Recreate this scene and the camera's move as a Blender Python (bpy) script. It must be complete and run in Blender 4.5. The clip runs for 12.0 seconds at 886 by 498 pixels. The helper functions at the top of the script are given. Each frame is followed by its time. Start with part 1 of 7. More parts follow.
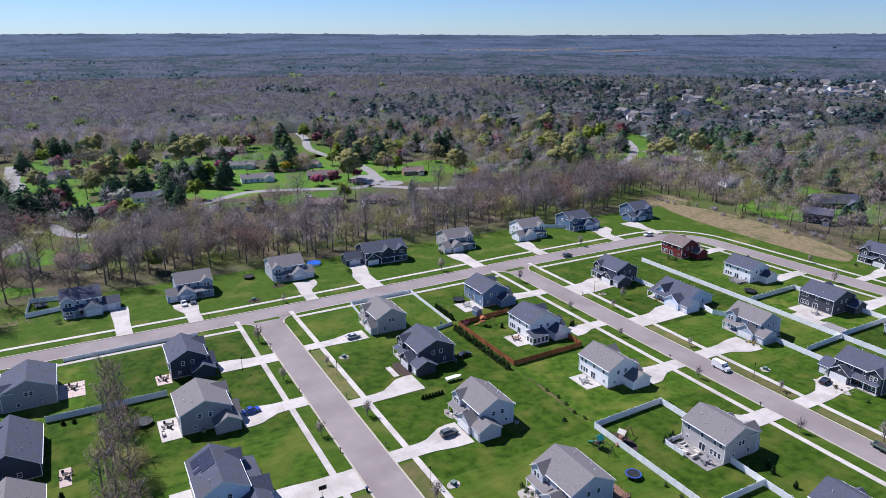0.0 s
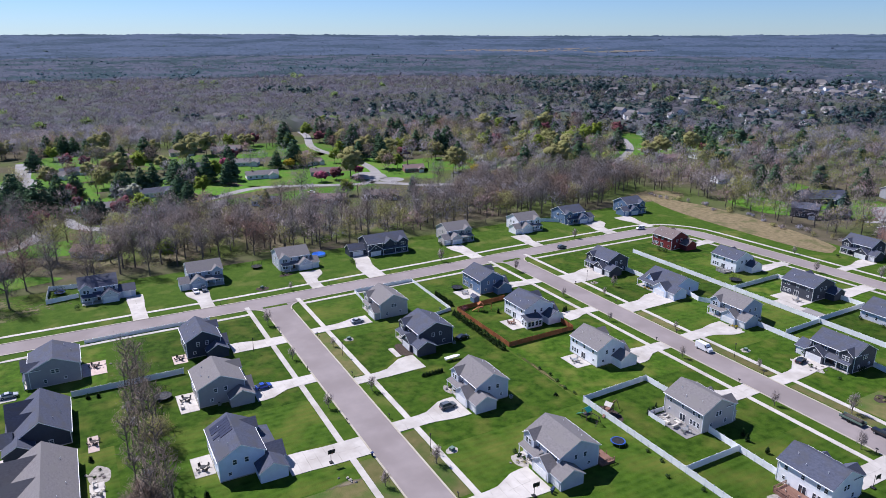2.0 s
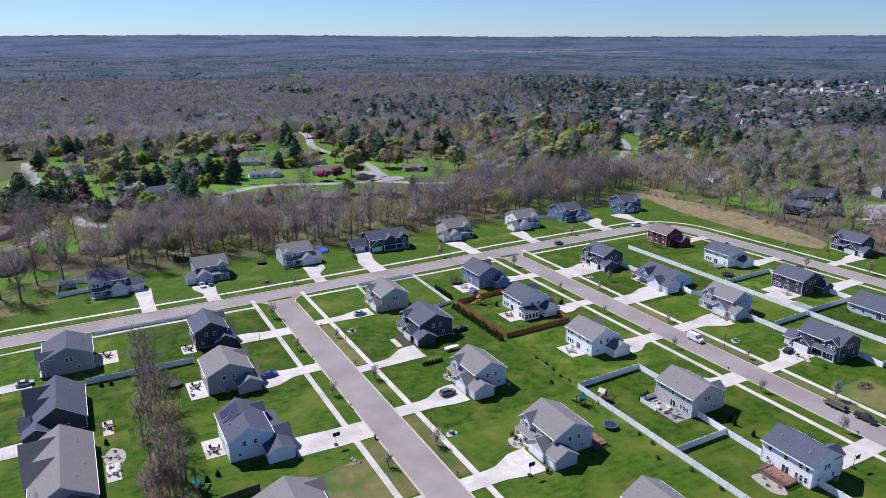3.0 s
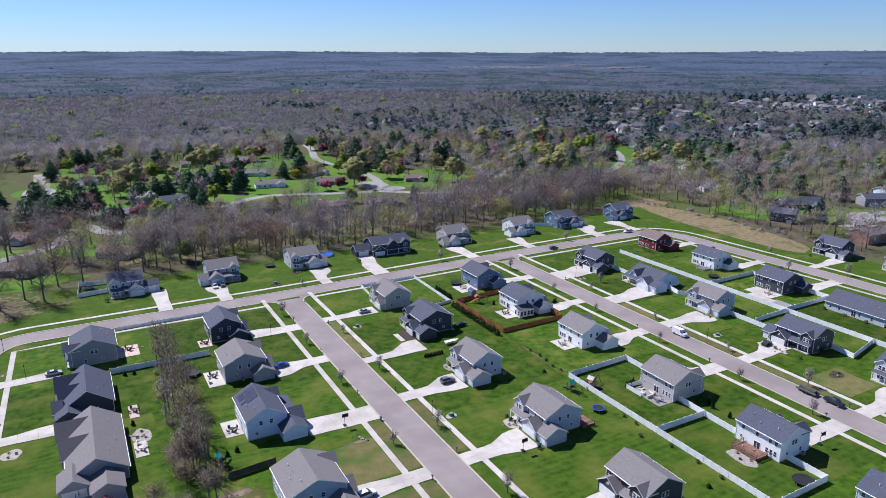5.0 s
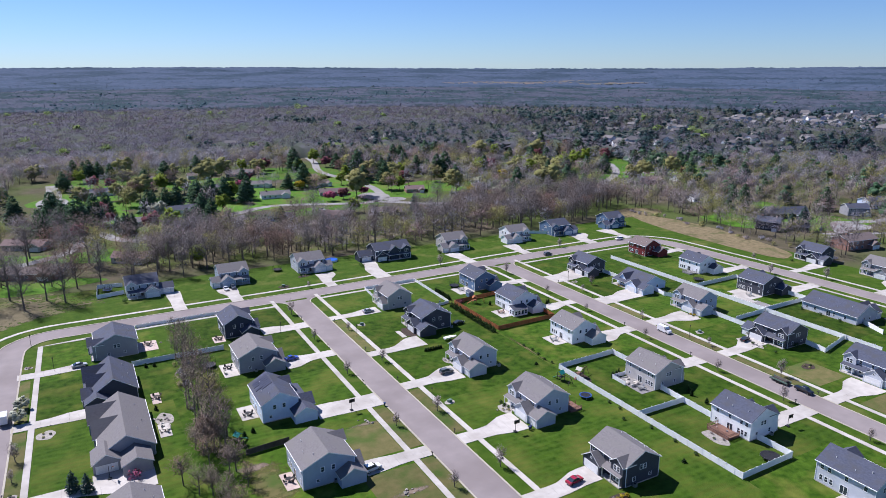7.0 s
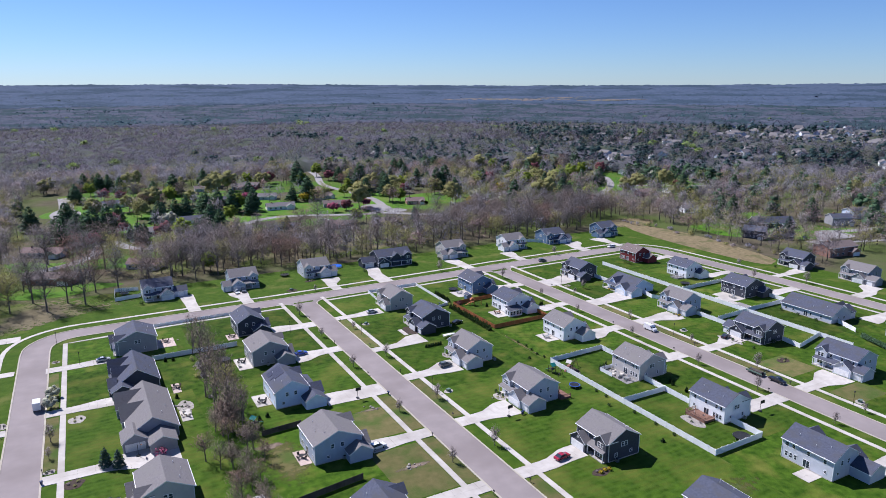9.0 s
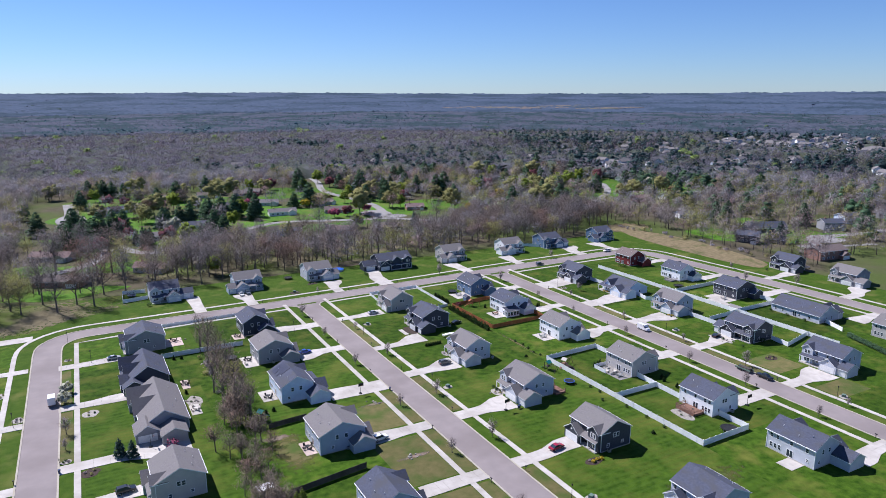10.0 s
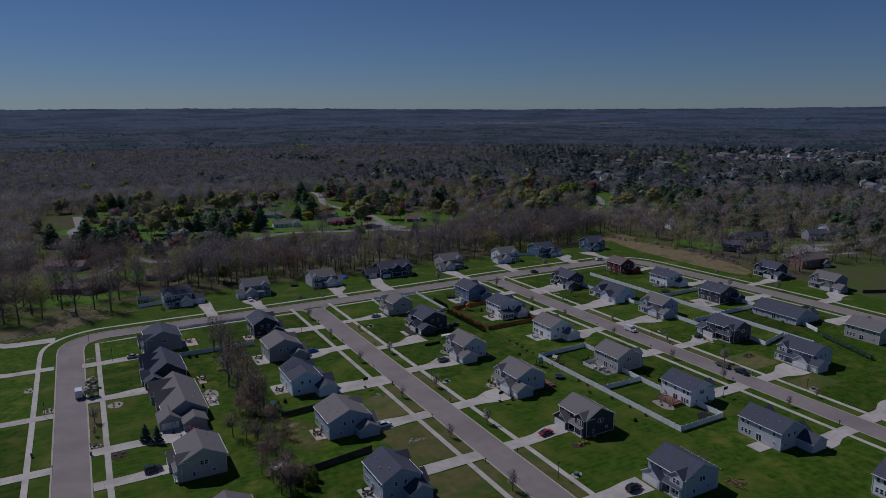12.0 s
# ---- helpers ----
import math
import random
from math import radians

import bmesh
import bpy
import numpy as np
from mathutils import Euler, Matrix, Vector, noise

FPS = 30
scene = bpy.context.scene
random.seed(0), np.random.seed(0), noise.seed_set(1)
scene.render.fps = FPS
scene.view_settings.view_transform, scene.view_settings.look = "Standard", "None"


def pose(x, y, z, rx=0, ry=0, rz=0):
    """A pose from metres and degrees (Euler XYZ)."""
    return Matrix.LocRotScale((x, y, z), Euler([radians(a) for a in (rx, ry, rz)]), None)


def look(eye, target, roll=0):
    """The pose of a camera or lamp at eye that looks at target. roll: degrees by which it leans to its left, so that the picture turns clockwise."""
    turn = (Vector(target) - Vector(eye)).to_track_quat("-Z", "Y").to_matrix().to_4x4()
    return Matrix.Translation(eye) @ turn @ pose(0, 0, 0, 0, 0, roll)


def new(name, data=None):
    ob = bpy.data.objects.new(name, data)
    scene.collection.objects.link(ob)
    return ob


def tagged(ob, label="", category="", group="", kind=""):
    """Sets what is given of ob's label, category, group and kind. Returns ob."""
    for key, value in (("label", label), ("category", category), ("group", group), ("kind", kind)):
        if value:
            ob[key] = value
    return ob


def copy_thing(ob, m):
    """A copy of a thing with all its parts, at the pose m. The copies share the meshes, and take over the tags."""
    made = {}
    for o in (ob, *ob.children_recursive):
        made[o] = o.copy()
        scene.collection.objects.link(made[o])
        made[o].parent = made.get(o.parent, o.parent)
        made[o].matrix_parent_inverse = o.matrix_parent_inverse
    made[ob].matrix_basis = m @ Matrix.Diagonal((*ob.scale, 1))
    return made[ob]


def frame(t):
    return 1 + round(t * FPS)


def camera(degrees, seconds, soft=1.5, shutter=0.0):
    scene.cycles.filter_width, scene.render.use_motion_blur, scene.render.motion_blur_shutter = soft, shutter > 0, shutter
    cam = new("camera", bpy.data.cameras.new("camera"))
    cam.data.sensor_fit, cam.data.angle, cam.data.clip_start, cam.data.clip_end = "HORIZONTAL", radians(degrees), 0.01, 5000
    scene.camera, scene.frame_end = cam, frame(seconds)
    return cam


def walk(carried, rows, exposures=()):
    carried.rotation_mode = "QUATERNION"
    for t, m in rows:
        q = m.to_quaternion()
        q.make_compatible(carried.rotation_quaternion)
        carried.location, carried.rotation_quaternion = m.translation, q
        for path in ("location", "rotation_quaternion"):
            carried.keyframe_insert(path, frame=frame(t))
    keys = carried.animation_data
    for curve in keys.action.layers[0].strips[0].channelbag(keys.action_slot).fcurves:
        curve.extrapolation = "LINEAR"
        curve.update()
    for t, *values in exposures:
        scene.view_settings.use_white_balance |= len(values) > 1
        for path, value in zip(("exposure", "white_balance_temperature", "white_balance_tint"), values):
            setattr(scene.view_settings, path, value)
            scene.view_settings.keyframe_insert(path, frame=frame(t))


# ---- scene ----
cam = camera(65.66, 12.0, soft=0.7)
# seconds, x, y, z, pitch from straight down, lean, heading
PATH = [
    (0.0, 0.0, 0.0, 94.0, 72.498, 0.017, -28.411),
    (0.5, -1.28, -2.63, 93.96, 72.511, 0.015, -28.391),
    (1.0, -2.78, -5.48, 93.96, 72.526, 0.02, -28.385),
    (1.5, -4.39, -8.47, 94.02, 72.541, 0.01, -28.404),
    (2.0, -6.16, -11.66, 94.07, 72.545, 0.002, -28.425),
    (2.5, -8.0, -14.85, 94.12, 72.54, -0.002, -28.446),
    (3.0, -9.89, -18.3, 94.13, 72.615, 0.002, -28.47),
    (5.0, -17.5, -32.09, 93.93, 73.838, 0.055, -28.51),
    (5.5, -19.4, -35.6, 93.92, 74.153, 0.06, -28.515),
    (6.0, -21.38, -39.22, 93.95, 74.462, 0.05, -28.528),
    (6.5, -23.38, -43.03, 94.0, 74.768, 0.041, -28.54),
    (7.0, -25.37, -46.86, 93.98, 75.081, 0.04, -28.55),
    (9.0, -33.55, -62.33, 93.55, 76.417, 0.09, -28.572),
    (9.5, -35.67, -66.19, 93.44, 76.74, 0.095, -28.604),
    (10.0, -37.85, -70.02, 93.39, 77.071, 0.106, -28.647),
    (10.5, -40.05, -74.04, 93.41, 77.397, 0.12, -28.681),
    (11.0, -42.22, -78.06, 93.5, 77.71, 0.14, -28.701),
    (11.5, -44.33, -81.99, 93.58, 78.02, 0.15, -28.724),
    (12.0, -46.42, -85.85, 93.6, 78.324, 0.15, -28.757),
]
FADE = [(t, 0.35 + s, 5900.0, 20.0) for t, s in ((0.0, 0.0), (11.25, 0.0), (11.5, -0.5), (11.8, -1.4), (12.0, -1.85))]
walk(cam, [(t, pose(x, y, z, tilt, lean, head)) for t, x, y, z, tilt, lean, head in PATH], FADE)

# ---- light ----
SUN_WAY = Vector((-1.9, 4.2, 5.4)).normalized()
world = bpy.data.worlds.new("sky")
scene.world = world
world.use_nodes = True
wn = world.node_tree
wn.nodes.clear()
sky = wn.nodes.new("ShaderNodeTexSky")
sky.sky_type, sky.sun_disc = "NISHITA", False
sky.sun_elevation = math.asin(SUN_WAY.z)
sky.sun_rotation = math.atan2(SUN_WAY.x, SUN_WAY.y)
sky.air_density, sky.dust_density, sky.ozone_density = 1.0, 0.05, 2.0
sky.altitude = 1200.0
wb = wn.nodes.new("ShaderNodeBackground")
wb.inputs["Strength"].default_value = 0.066
wo = wn.nodes.new("ShaderNodeOutputWorld")
tint = wn.nodes.new("ShaderNodeMix")
tint.data_type, tint.blend_type = "RGBA", "MULTIPLY"
tint.inputs[0].default_value = 1.0
tint.inputs[7].default_value = (0.68, 0.915, 1.24, 1)
wn.links.new(sky.outputs[0], tint.inputs[6])
wn.links.new(tint.outputs[2], wb.inputs[0])
wn.links.new(wb.outputs[0], wo.inputs[0])
sun = new("sun", bpy.data.lights.new("sun", "SUN"))
sun.data.energy, sun.data.angle, sun.data.color = 5.6, radians(0.53), (1.0, 0.965, 0.89)
sun.matrix_world = look(SUN_WAY * 300, (0, 0, 0))


# ---- materials ----
def material(name, a, b, scale=1.0, rough=0.8, metal=0.0, bump=0.0, bump_scale=20.0, spec=0.3, blotch=None, blotch_scale=0.05,
             blotch_edge=(0.45, 0.65), vary=0.0, island=False, stretch=(1, 1, 1), bump_depth=0.05, mown=None):
    m = bpy.data.materials.new(name)
    m.use_nodes = True
    nt = m.node_tree
    bsdf = nt.nodes["Principled BSDF"]
    geo = nt.nodes.new("ShaderNodeNewGeometry")
    mapping = nt.nodes.new("ShaderNodeMapping")
    mapping.inputs["Scale"].default_value = stretch
    nt.links.new(geo.outputs["Position"], mapping.inputs[0])

    def grain(size, detail=5.0):
        n = nt.nodes.new("ShaderNodeTexNoise")
        n.inputs["Scale"].default_value, n.inputs["Detail"].default_value = size, detail
        nt.links.new(mapping.outputs[0], n.inputs["Vector"])
        return n

    def ramp(source, lo, hi):
        r = nt.nodes.new("ShaderNodeMapRange")
        r.inputs["From Min"].default_value, r.inputs["From Max"].default_value = lo, hi
        nt.links.new(source, r.inputs["Value"])
        return r.outputs[0]

    def mix(fac, one, two):
        x = nt.nodes.new("ShaderNodeMix")
        x.data_type = "RGBA"
        if isinstance(fac, float):
            x.inputs[0].default_value = fac
        else:
            nt.links.new(fac, x.inputs[0])
        for slot, c in ((6, one), (7, two)):
            if isinstance(c, tuple):
                x.inputs[slot].default_value = (*c, 1)
            else:
                nt.links.new(c, x.inputs[slot])
        return x.outputs[2]

    colour = mix(ramp(grain(scale).outputs[0], 0.3, 0.7), a, b)
    if blotch:
        colour = mix(ramp(grain(blotch_scale, 6.0).outputs[0], *blotch_edge), colour, blotch)
    if mown:
        wave = nt.nodes.new("ShaderNodeTexWave")
        wave.bands_direction = "Y"
        wave.inputs["Scale"].default_value, wave.inputs["Distortion"].default_value, wave.inputs["Detail"].default_value = 0.16, 1.5, 2.0
        nt.links.new(mapping.outputs[0], wave.inputs["Vector"])
        colour = mix(ramp(wave.outputs["Fac"], 0.2, 2.2), colour, mown)
    if vary:
        if island:
            chance = geo.outputs["Random Per Island"]
        else:
            info = nt.nodes.new("ShaderNodeObjectInfo")
            chance = info.outputs["Random"]
        hsv = nt.nodes.new("ShaderNodeHueSaturation")
        r = nt.nodes.new("ShaderNodeMapRange")
        r.inputs["To Min"].default_value, r.inputs["To Max"].default_value = 1 - vary, 1 + vary
        nt.links.new(chance, r.inputs["Value"])
        nt.links.new(r.outputs[0], hsv.inputs["Value"])
        nt.links.new(colour, hsv.inputs["Color"])
        colour = hsv.outputs[0]
    nt.links.new(colour, bsdf.inputs["Base Color"])
    bsdf.inputs["Roughness"].default_value, bsdf.inputs["Metallic"].default_value = rough, metal
    bsdf.inputs["Specular IOR Level"].default_value = spec
    if bump:
        bn = nt.nodes.new("ShaderNodeBump")
        bn.inputs["Strength"].default_value, bn.inputs["Distance"].default_value = bump, bump_depth
        nt.links.new(grain(bump_scale).outputs[0], bn.inputs["Height"])
        nt.links.new(bn.outputs[0], bsdf.inputs["Normal"])
    return m


def siding(name, c, step=0.18):
    """Lapped boards: a fine saw of height down the wall, over a slightly uneven paint."""
    m = material(name, tuple(v * 0.93 for v in c), tuple(min(1, v * 1.05) for v in c), 0.7, rough=0.6, spec=0.25)
    nt = m.node_tree
    geo = nt.nodes.new("ShaderNodeNewGeometry")
    sep = nt.nodes.new("ShaderNodeSeparateXYZ")
    nt.links.new(geo.outputs["Position"], sep.inputs[0])
    saw = nt.nodes.new("ShaderNodeMath")
    saw.operation = "FRACT"
    div = nt.nodes.new("ShaderNodeMath")
    div.operation, div.inputs[1].default_value = "DIVIDE", step
    nt.links.new(sep.outputs["Z"], div.inputs[0])
    nt.links.new(div.outputs[0], saw.inputs[0])
    bn = nt.nodes.new("ShaderNodeBump")
    bn.inputs["Strength"].default_value, bn.inputs["Distance"].default_value = 0.5, -0.02
    nt.links.new(saw.outputs[0], bn.inputs["Height"])
    nt.links.new(bn.outputs[0], nt.nodes["Principled BSDF"].inputs["Normal"])
    return m


def glass_dark(name, c):
    m = material(name, c, tuple(v * 1.3 for v in c), 0.3, rough=0.06, spec=0.6)
    return m


GRASS = material("grass", (0.032, 0.072, 0.005), (0.058, 0.102, 0.010), 0.35, rough=0.95, spec=0.1, bump=0.8, bump_scale=4.0, bump_depth=0.14,
                 blotch=(0.125, 0.135, 0.034), blotch_scale=0.09, blotch_edge=(0.54, 0.76))
LAWN = material("lawn", (0.017, 0.046, 0.002), (0.054, 0.104, 0.008), 0.45, rough=0.95, spec=0.1, bump=0.8, bump_scale=4.0, bump_depth=0.14,
                blotch=(0.125, 0.13, 0.026), blotch_scale=0.13, blotch_edge=(0.5, 0.82), vary=0.33)
MOWN = material("mown_lawn", (0.017, 0.046, 0.002), (0.054, 0.104, 0.008), 0.45, rough=0.95, spec=0.1, bump=0.8, bump_scale=4.0, bump_depth=0.14,
                blotch=(0.11, 0.12, 0.022), blotch_scale=0.09, blotch_edge=(0.45, 0.75), vary=0.2, mown=(0.055, 0.105, 0.012))
TOWN_LAWN = material("garden_lawn", (0.048, 0.126, 0.011), (0.090, 0.186, 0.020), 0.5, rough=0.95, spec=0.1, bump=0.8, bump_scale=4.0, bump_depth=0.14,
                     blotch=(0.11, 0.135, 0.03), blotch_scale=0.06, blotch_edge=(0.5, 0.72), vary=0.2)
DRY_LAWN = material("dry_lawn", (0.10, 0.10, 0.035), (0.15, 0.13, 0.055), 0.5, rough=0.95, spec=0.1, bump=0.8, bump_scale=4.0, bump_depth=0.14,
                    blotch=(0.06, 0.10, 0.02), blotch_scale=0.12, blotch_edge=(0.45, 0.65), vary=0.15)
MEADOW = material("meadow", (0.13, 0.108, 0.058), (0.24, 0.19, 0.108), 0.45, rough=0.95, spec=0.1, bump=0.6, bump_scale=4.0, bump_depth=0.2,
                  blotch=(0.075, 0.088, 0.03), blotch_scale=0.09, blotch_edge=(0.54, 0.72))
# tan field with the pinkish haze of the distance put into its colour
HAZY_FIELD = material("hazy_field", (0.135, 0.115, 0.105), (0.165, 0.135, 0.12), 0.02, rough=1.0, spec=0.05,
                     blotch=(0.105, 0.11, 0.085), blotch_scale=0.012, blotch_edge=(0.45, 0.62))
FOREST_FLOOR = material("forest_floor", (0.115, 0.095, 0.068), (0.075, 0.072, 0.042), 0.15, rough=1.0, spec=0.05, bump=0.8, bump_scale=1.5,
                        bump_depth=0.4, blotch=(0.075, 0.10, 0.03), blotch_scale=0.018, blotch_edge=(0.42, 0.6))
LITTER = material("leaf_litter", (0.13, 0.112, 0.068), (0.18, 0.155, 0.098), 0.25, rough=1.0, spec=0.05, bump=0.8, bump_scale=3.0, bump_depth=0.2,
                  blotch=(0.08, 0.105, 0.028), blotch_scale=0.05, blotch_edge=(0.44, 0.6))


def feathered(m, edge=0.5):
    """The same surface, thinning out unevenly towards its rim."""
    m = m.copy()
    nt = m.node_tree
    co = nt.nodes.new("ShaderNodeTexCoord")
    off = nt.nodes.new("ShaderNodeVectorMath")
    off.operation, off.inputs[1].default_value = "SUBTRACT", (0.5, 0.5, 0.5)
    nt.links.new(co.outputs["Generated"], off.inputs[0])
    flat = nt.nodes.new("ShaderNodeVectorMath")
    flat.operation, flat.inputs[1].default_value = "MULTIPLY", (2, 2, 0)
    nt.links.new(off.outputs[0], flat.inputs[0])
    far = nt.nodes.new("ShaderNodeVectorMath")
    far.operation = "LENGTH"
    nt.links.new(flat.outputs[0], far.inputs[0])
    geo = nt.nodes.new("ShaderNodeNewGeometry")
    n = nt.nodes.new("ShaderNodeTexNoise")
    n.inputs["Scale"].default_value, n.inputs["Detail"].default_value = 0.45, 6.0
    nt.links.new(geo.outputs["Position"], n.inputs["Vector"])
    add = nt.nodes.new("ShaderNodeMath")
    add.operation, add.inputs[1].default_value = "MULTIPLY_ADD", 1.5
    nt.links.new(n.outputs[0], add.inputs[0])
    nt.links.new(far.outputs["Value"], add.inputs[2])
    r = nt.nodes.new("ShaderNodeMapRange")
    r.inputs["From Min"].default_value, r.inputs["From Max"].default_value = 1.55 - edge, 1.6
    r.inputs["To Min"].default_value, r.inputs["To Max"].default_value = 1.0, 0.0
    nt.links.new(add.outputs[0], r.inputs["Value"])
    nt.links.new(r.outputs[0], nt.nodes["Principled BSDF"].inputs["Alpha"])
    return m


ASPHALT = material("road_surface", (0.228, 0.198, 0.192), (0.262, 0.226, 0.219), 0.25, rough=0.9, bump=0.3, bump_scale=30.0, bump_depth=0.01,
                   blotch=(0.205, 0.175, 0.168), blotch_scale=0.06)
OLD_ROAD = material("old_road", (0.23, 0.22, 0.215), (0.28, 0.27, 0.265), 0.15, rough=0.9, blotch=(0.20, 0.19, 0.185), blotch_scale=0.05)
CONCRETE = material("concrete", (0.42, 0.39, 0.355), (0.50, 0.47, 0.43), 0.5, rough=0.85, bump=0.2, bump_scale=25.0, bump_depth=0.01,
                    blotch=(0.37, 0.34, 0.305), blotch_scale=0.15, vary=0.06)
KERB = material("kerb_concrete", (0.36, 0.33, 0.265), (0.44, 0.405, 0.335), 0.6, rough=0.9, blotch=(0.36, 0.32, 0.25), blotch_scale=0.3)
TRIM = material("white_trim", (0.80, 0.81, 0.82), (0.86, 0.86, 0.86), 0.8, rough=0.5)
VINYL = material("white_vinyl", (0.84, 0.85, 0.86), (0.88, 0.88, 0.88), 0.6, rough=0.4, vary=0.04)
GLASS = glass_dark("window_glass", (0.03, 0.04, 0.055))
ROOF_SLATE = material("slate_blue_shingle", (0.056, 0.063, 0.092), (0.083, 0.092, 0.130), 1.6, rough=0.9, bump=0.5, bump_scale=4.0, bump_depth=0.03,
                      stretch=(1, 1, 3), blotch=(0.07, 0.073, 0.088), blotch_scale=0.25)
ROOF_GREY = material("weathered_grey_shingle", (0.142, 0.132, 0.133), (0.192, 0.179, 0.18), 1.6, rough=0.9, bump=0.5, bump_scale=4.0, bump_depth=0.03,
                     stretch=(1, 1, 3), blotch=(0.17, 0.16, 0.155), blotch_scale=0.25)
ROOF_BROWN = material("brown_shingle", (0.13, 0.10, 0.095), (0.18, 0.145, 0.135), 1.6, rough=0.9, bump=0.5, bump_scale=4.0, bump_depth=0.03,
                      stretch=(1, 1, 3))
ROOF_MAUVE = material("faded_red_shingle", (0.17, 0.115, 0.11), (0.225, 0.16, 0.15), 1.6, rough=0.9, stretch=(1, 1, 3))
WALL_NAVY = siding("navy_siding", (0.04, 0.05, 0.072))
WALL_CHARCOAL = siding("charcoal_siding", (0.058, 0.062, 0.078))
WALL_GREY = siding("grey_siding", (0.52, 0.545, 0.60))
WALL_MIDGREY = siding("mid_grey_siding", (0.29, 0.295, 0.32))
WALL_BLUEGREY = siding("blue_grey_siding", (0.37, 0.43, 0.52))
WALL_TAN = siding("warm_grey_siding", (0.47, 0.45, 0.43))
WALL_WHITE = siding("white_siding", (0.82, 0.83, 0.84))
WALL_BLUE = siding("blue_siding", (0.12, 0.19, 0.30))
WALL_SKY = siding("pale_blue_siding", (0.60, 0.69, 0.82))
WALL_RED = siding("barn_red_siding", (0.17, 0.028, 0.03))
BRICK = material("brick_wall", (0.24, 0.13, 0.10), (0.32, 0.19, 0.15), 2.0, rough=0.9)
STONE = material("stone_edging", (0.22, 0.20, 0.175), (0.36, 0.335, 0.30), 1.5, rough=0.9, bump=0.8, bump_scale=3.0, vary=0.2)
MULCH = material("mulch_bed", (0.035, 0.026, 0.02), (0.07, 0.05, 0.04), 2.0, rough=1.0, bump=0.8, bump_scale=6.0)
SOIL = material("bare_soil", (0.17, 0.125, 0.095), (0.25, 0.195, 0.155), 0.4, rough=1.0, bump=0.6, bump_scale=4.0, blotch=(0.10, 0.11, 0.04), blotch_scale=0.2)
CEDAR = material("cedar_board", (0.26, 0.085, 0.03), (0.34, 0.125, 0.05), 0.7, rough=0.8, vary=0.15)
DARK_WOOD = material("weathered_dark_board", (0.055, 0.047, 0.042), (0.085, 0.073, 0.065), 0.7, rough=0.9, vary=0.15)
DECK = material("deck_board", (0.16, 0.085, 0.06), (0.23, 0.13, 0.095), 0.7, rough=0.8)
BLACK = material("black_plastic", (0.014, 0.014, 0.015), (0.03, 0.03, 0.032), 2.0, rough=0.5)
RUBBER = material("tyre_rubber", (0.012, 0.012, 0.013), (0.025, 0.025, 0.026), 4.0, rough=0.8)
STEEL = material("galvanised_steel", (0.42, 0.43, 0.44), (0.55, 0.56, 0.57), 2.0, rough=0.4, metal=0.8)
WHITE_PLASTIC = material("white_plastic", (0.7, 0.7, 0.7), (0.8, 0.8, 0.79), 2.0, rough=0.4)
BARK = material("grey_bark", (0.10, 0.085, 0.075), (0.17, 0.145, 0.125), 1.5, rough=1.0)
DRY_EDGE = feathered(DRY_LAWN)
SOIL_EDGE = feathered(SOIL)
LITTER_EDGE = feathered(LITTER, 0.12)
MEADOW_EDGE = feathered(MEADOW, 0.1)
SOLAR = material("solar_glass", (0.010, 0.012, 0.032), (0.016, 0.018, 0.045), 0.8, rough=0.3, spec=0.4)


def paint(name, c):
    m = material(name, c, tuple(v * 1.15 for v in c), 0.6, rough=0.3, spec=0.5)
    m.node_tree.nodes["Principled BSDF"].inputs["Coat Weight"].default_value = 0.6
    return m


def foliage(name, a, b, spread=0.35, thin=0.25):
    """Leaves or fine twigs: thin lets that share of the light through."""
    # shade of the gaps between twigs put into the colour as fine dark blotches
    m = material(name, a, b, 0.085, rough=0.9, spec=0.1, vary=spread, island=True, blotch=tuple((p + q) * 0.37 for p, q in zip(a, b)), blotch_scale=0.9,
                 blotch_edge=(0.46, 0.72), bump=0.6, bump_scale=1.1, bump_depth=0.4)
    nt = m.node_tree
    bsdf = nt.nodes["Principled BSDF"]
    through_light = nt.nodes.new("ShaderNodeBsdfTranslucent")
    nt.links.new(bsdf.inputs["Base Color"].links[0].from_socket, through_light.inputs["Color"])
    blend = nt.nodes.new("ShaderNodeMixShader")
    blend.inputs[0].default_value = thin
    nt.links.new(bsdf.outputs[0], blend.inputs[1])
    nt.links.new(through_light.outputs[0], blend.inputs[2])
    nt.links.new(blend.outputs[0], nt.nodes["Material Output"].inputs[0])
    return m


TWIG = foliage("bare_twigs", (0.372, 0.319, 0.317), (0.204, 0.179, 0.183), 0.12)
EDGE_BROWN = foliage("edge_brown_twigs", (0.194, 0.157, 0.145), (0.140, 0.116, 0.110), 0.2)
EDGE_GREY = foliage("edge_grey_twigs", (0.184, 0.169, 0.178), (0.132, 0.123, 0.130), 0.2)
EDGE_RED = foliage("edge_reddish_twigs", (0.236, 0.153, 0.130), (0.179, 0.120, 0.104), 0.2)
THICKET = foliage("thicket_twigs", (0.166, 0.137, 0.118), (0.236, 0.184, 0.155), 0.3)
THICKET_BROWN = foliage("thicket_brown_twigs", (0.227, 0.150, 0.121), (0.175, 0.129, 0.108), 0.3)
TWIG_GREY = foliage("grey_twigs", (0.206, 0.203, 0.236), (0.362, 0.350, 0.398), 0.1)
TWIG_RED = foliage("reddish_buds", (0.386, 0.261, 0.261), (0.245, 0.174, 0.179), 0.1)
TWIG_GREEN = foliage("budding_twigs", (0.292, 0.304, 0.112), (0.271, 0.246, 0.103), 0.15)
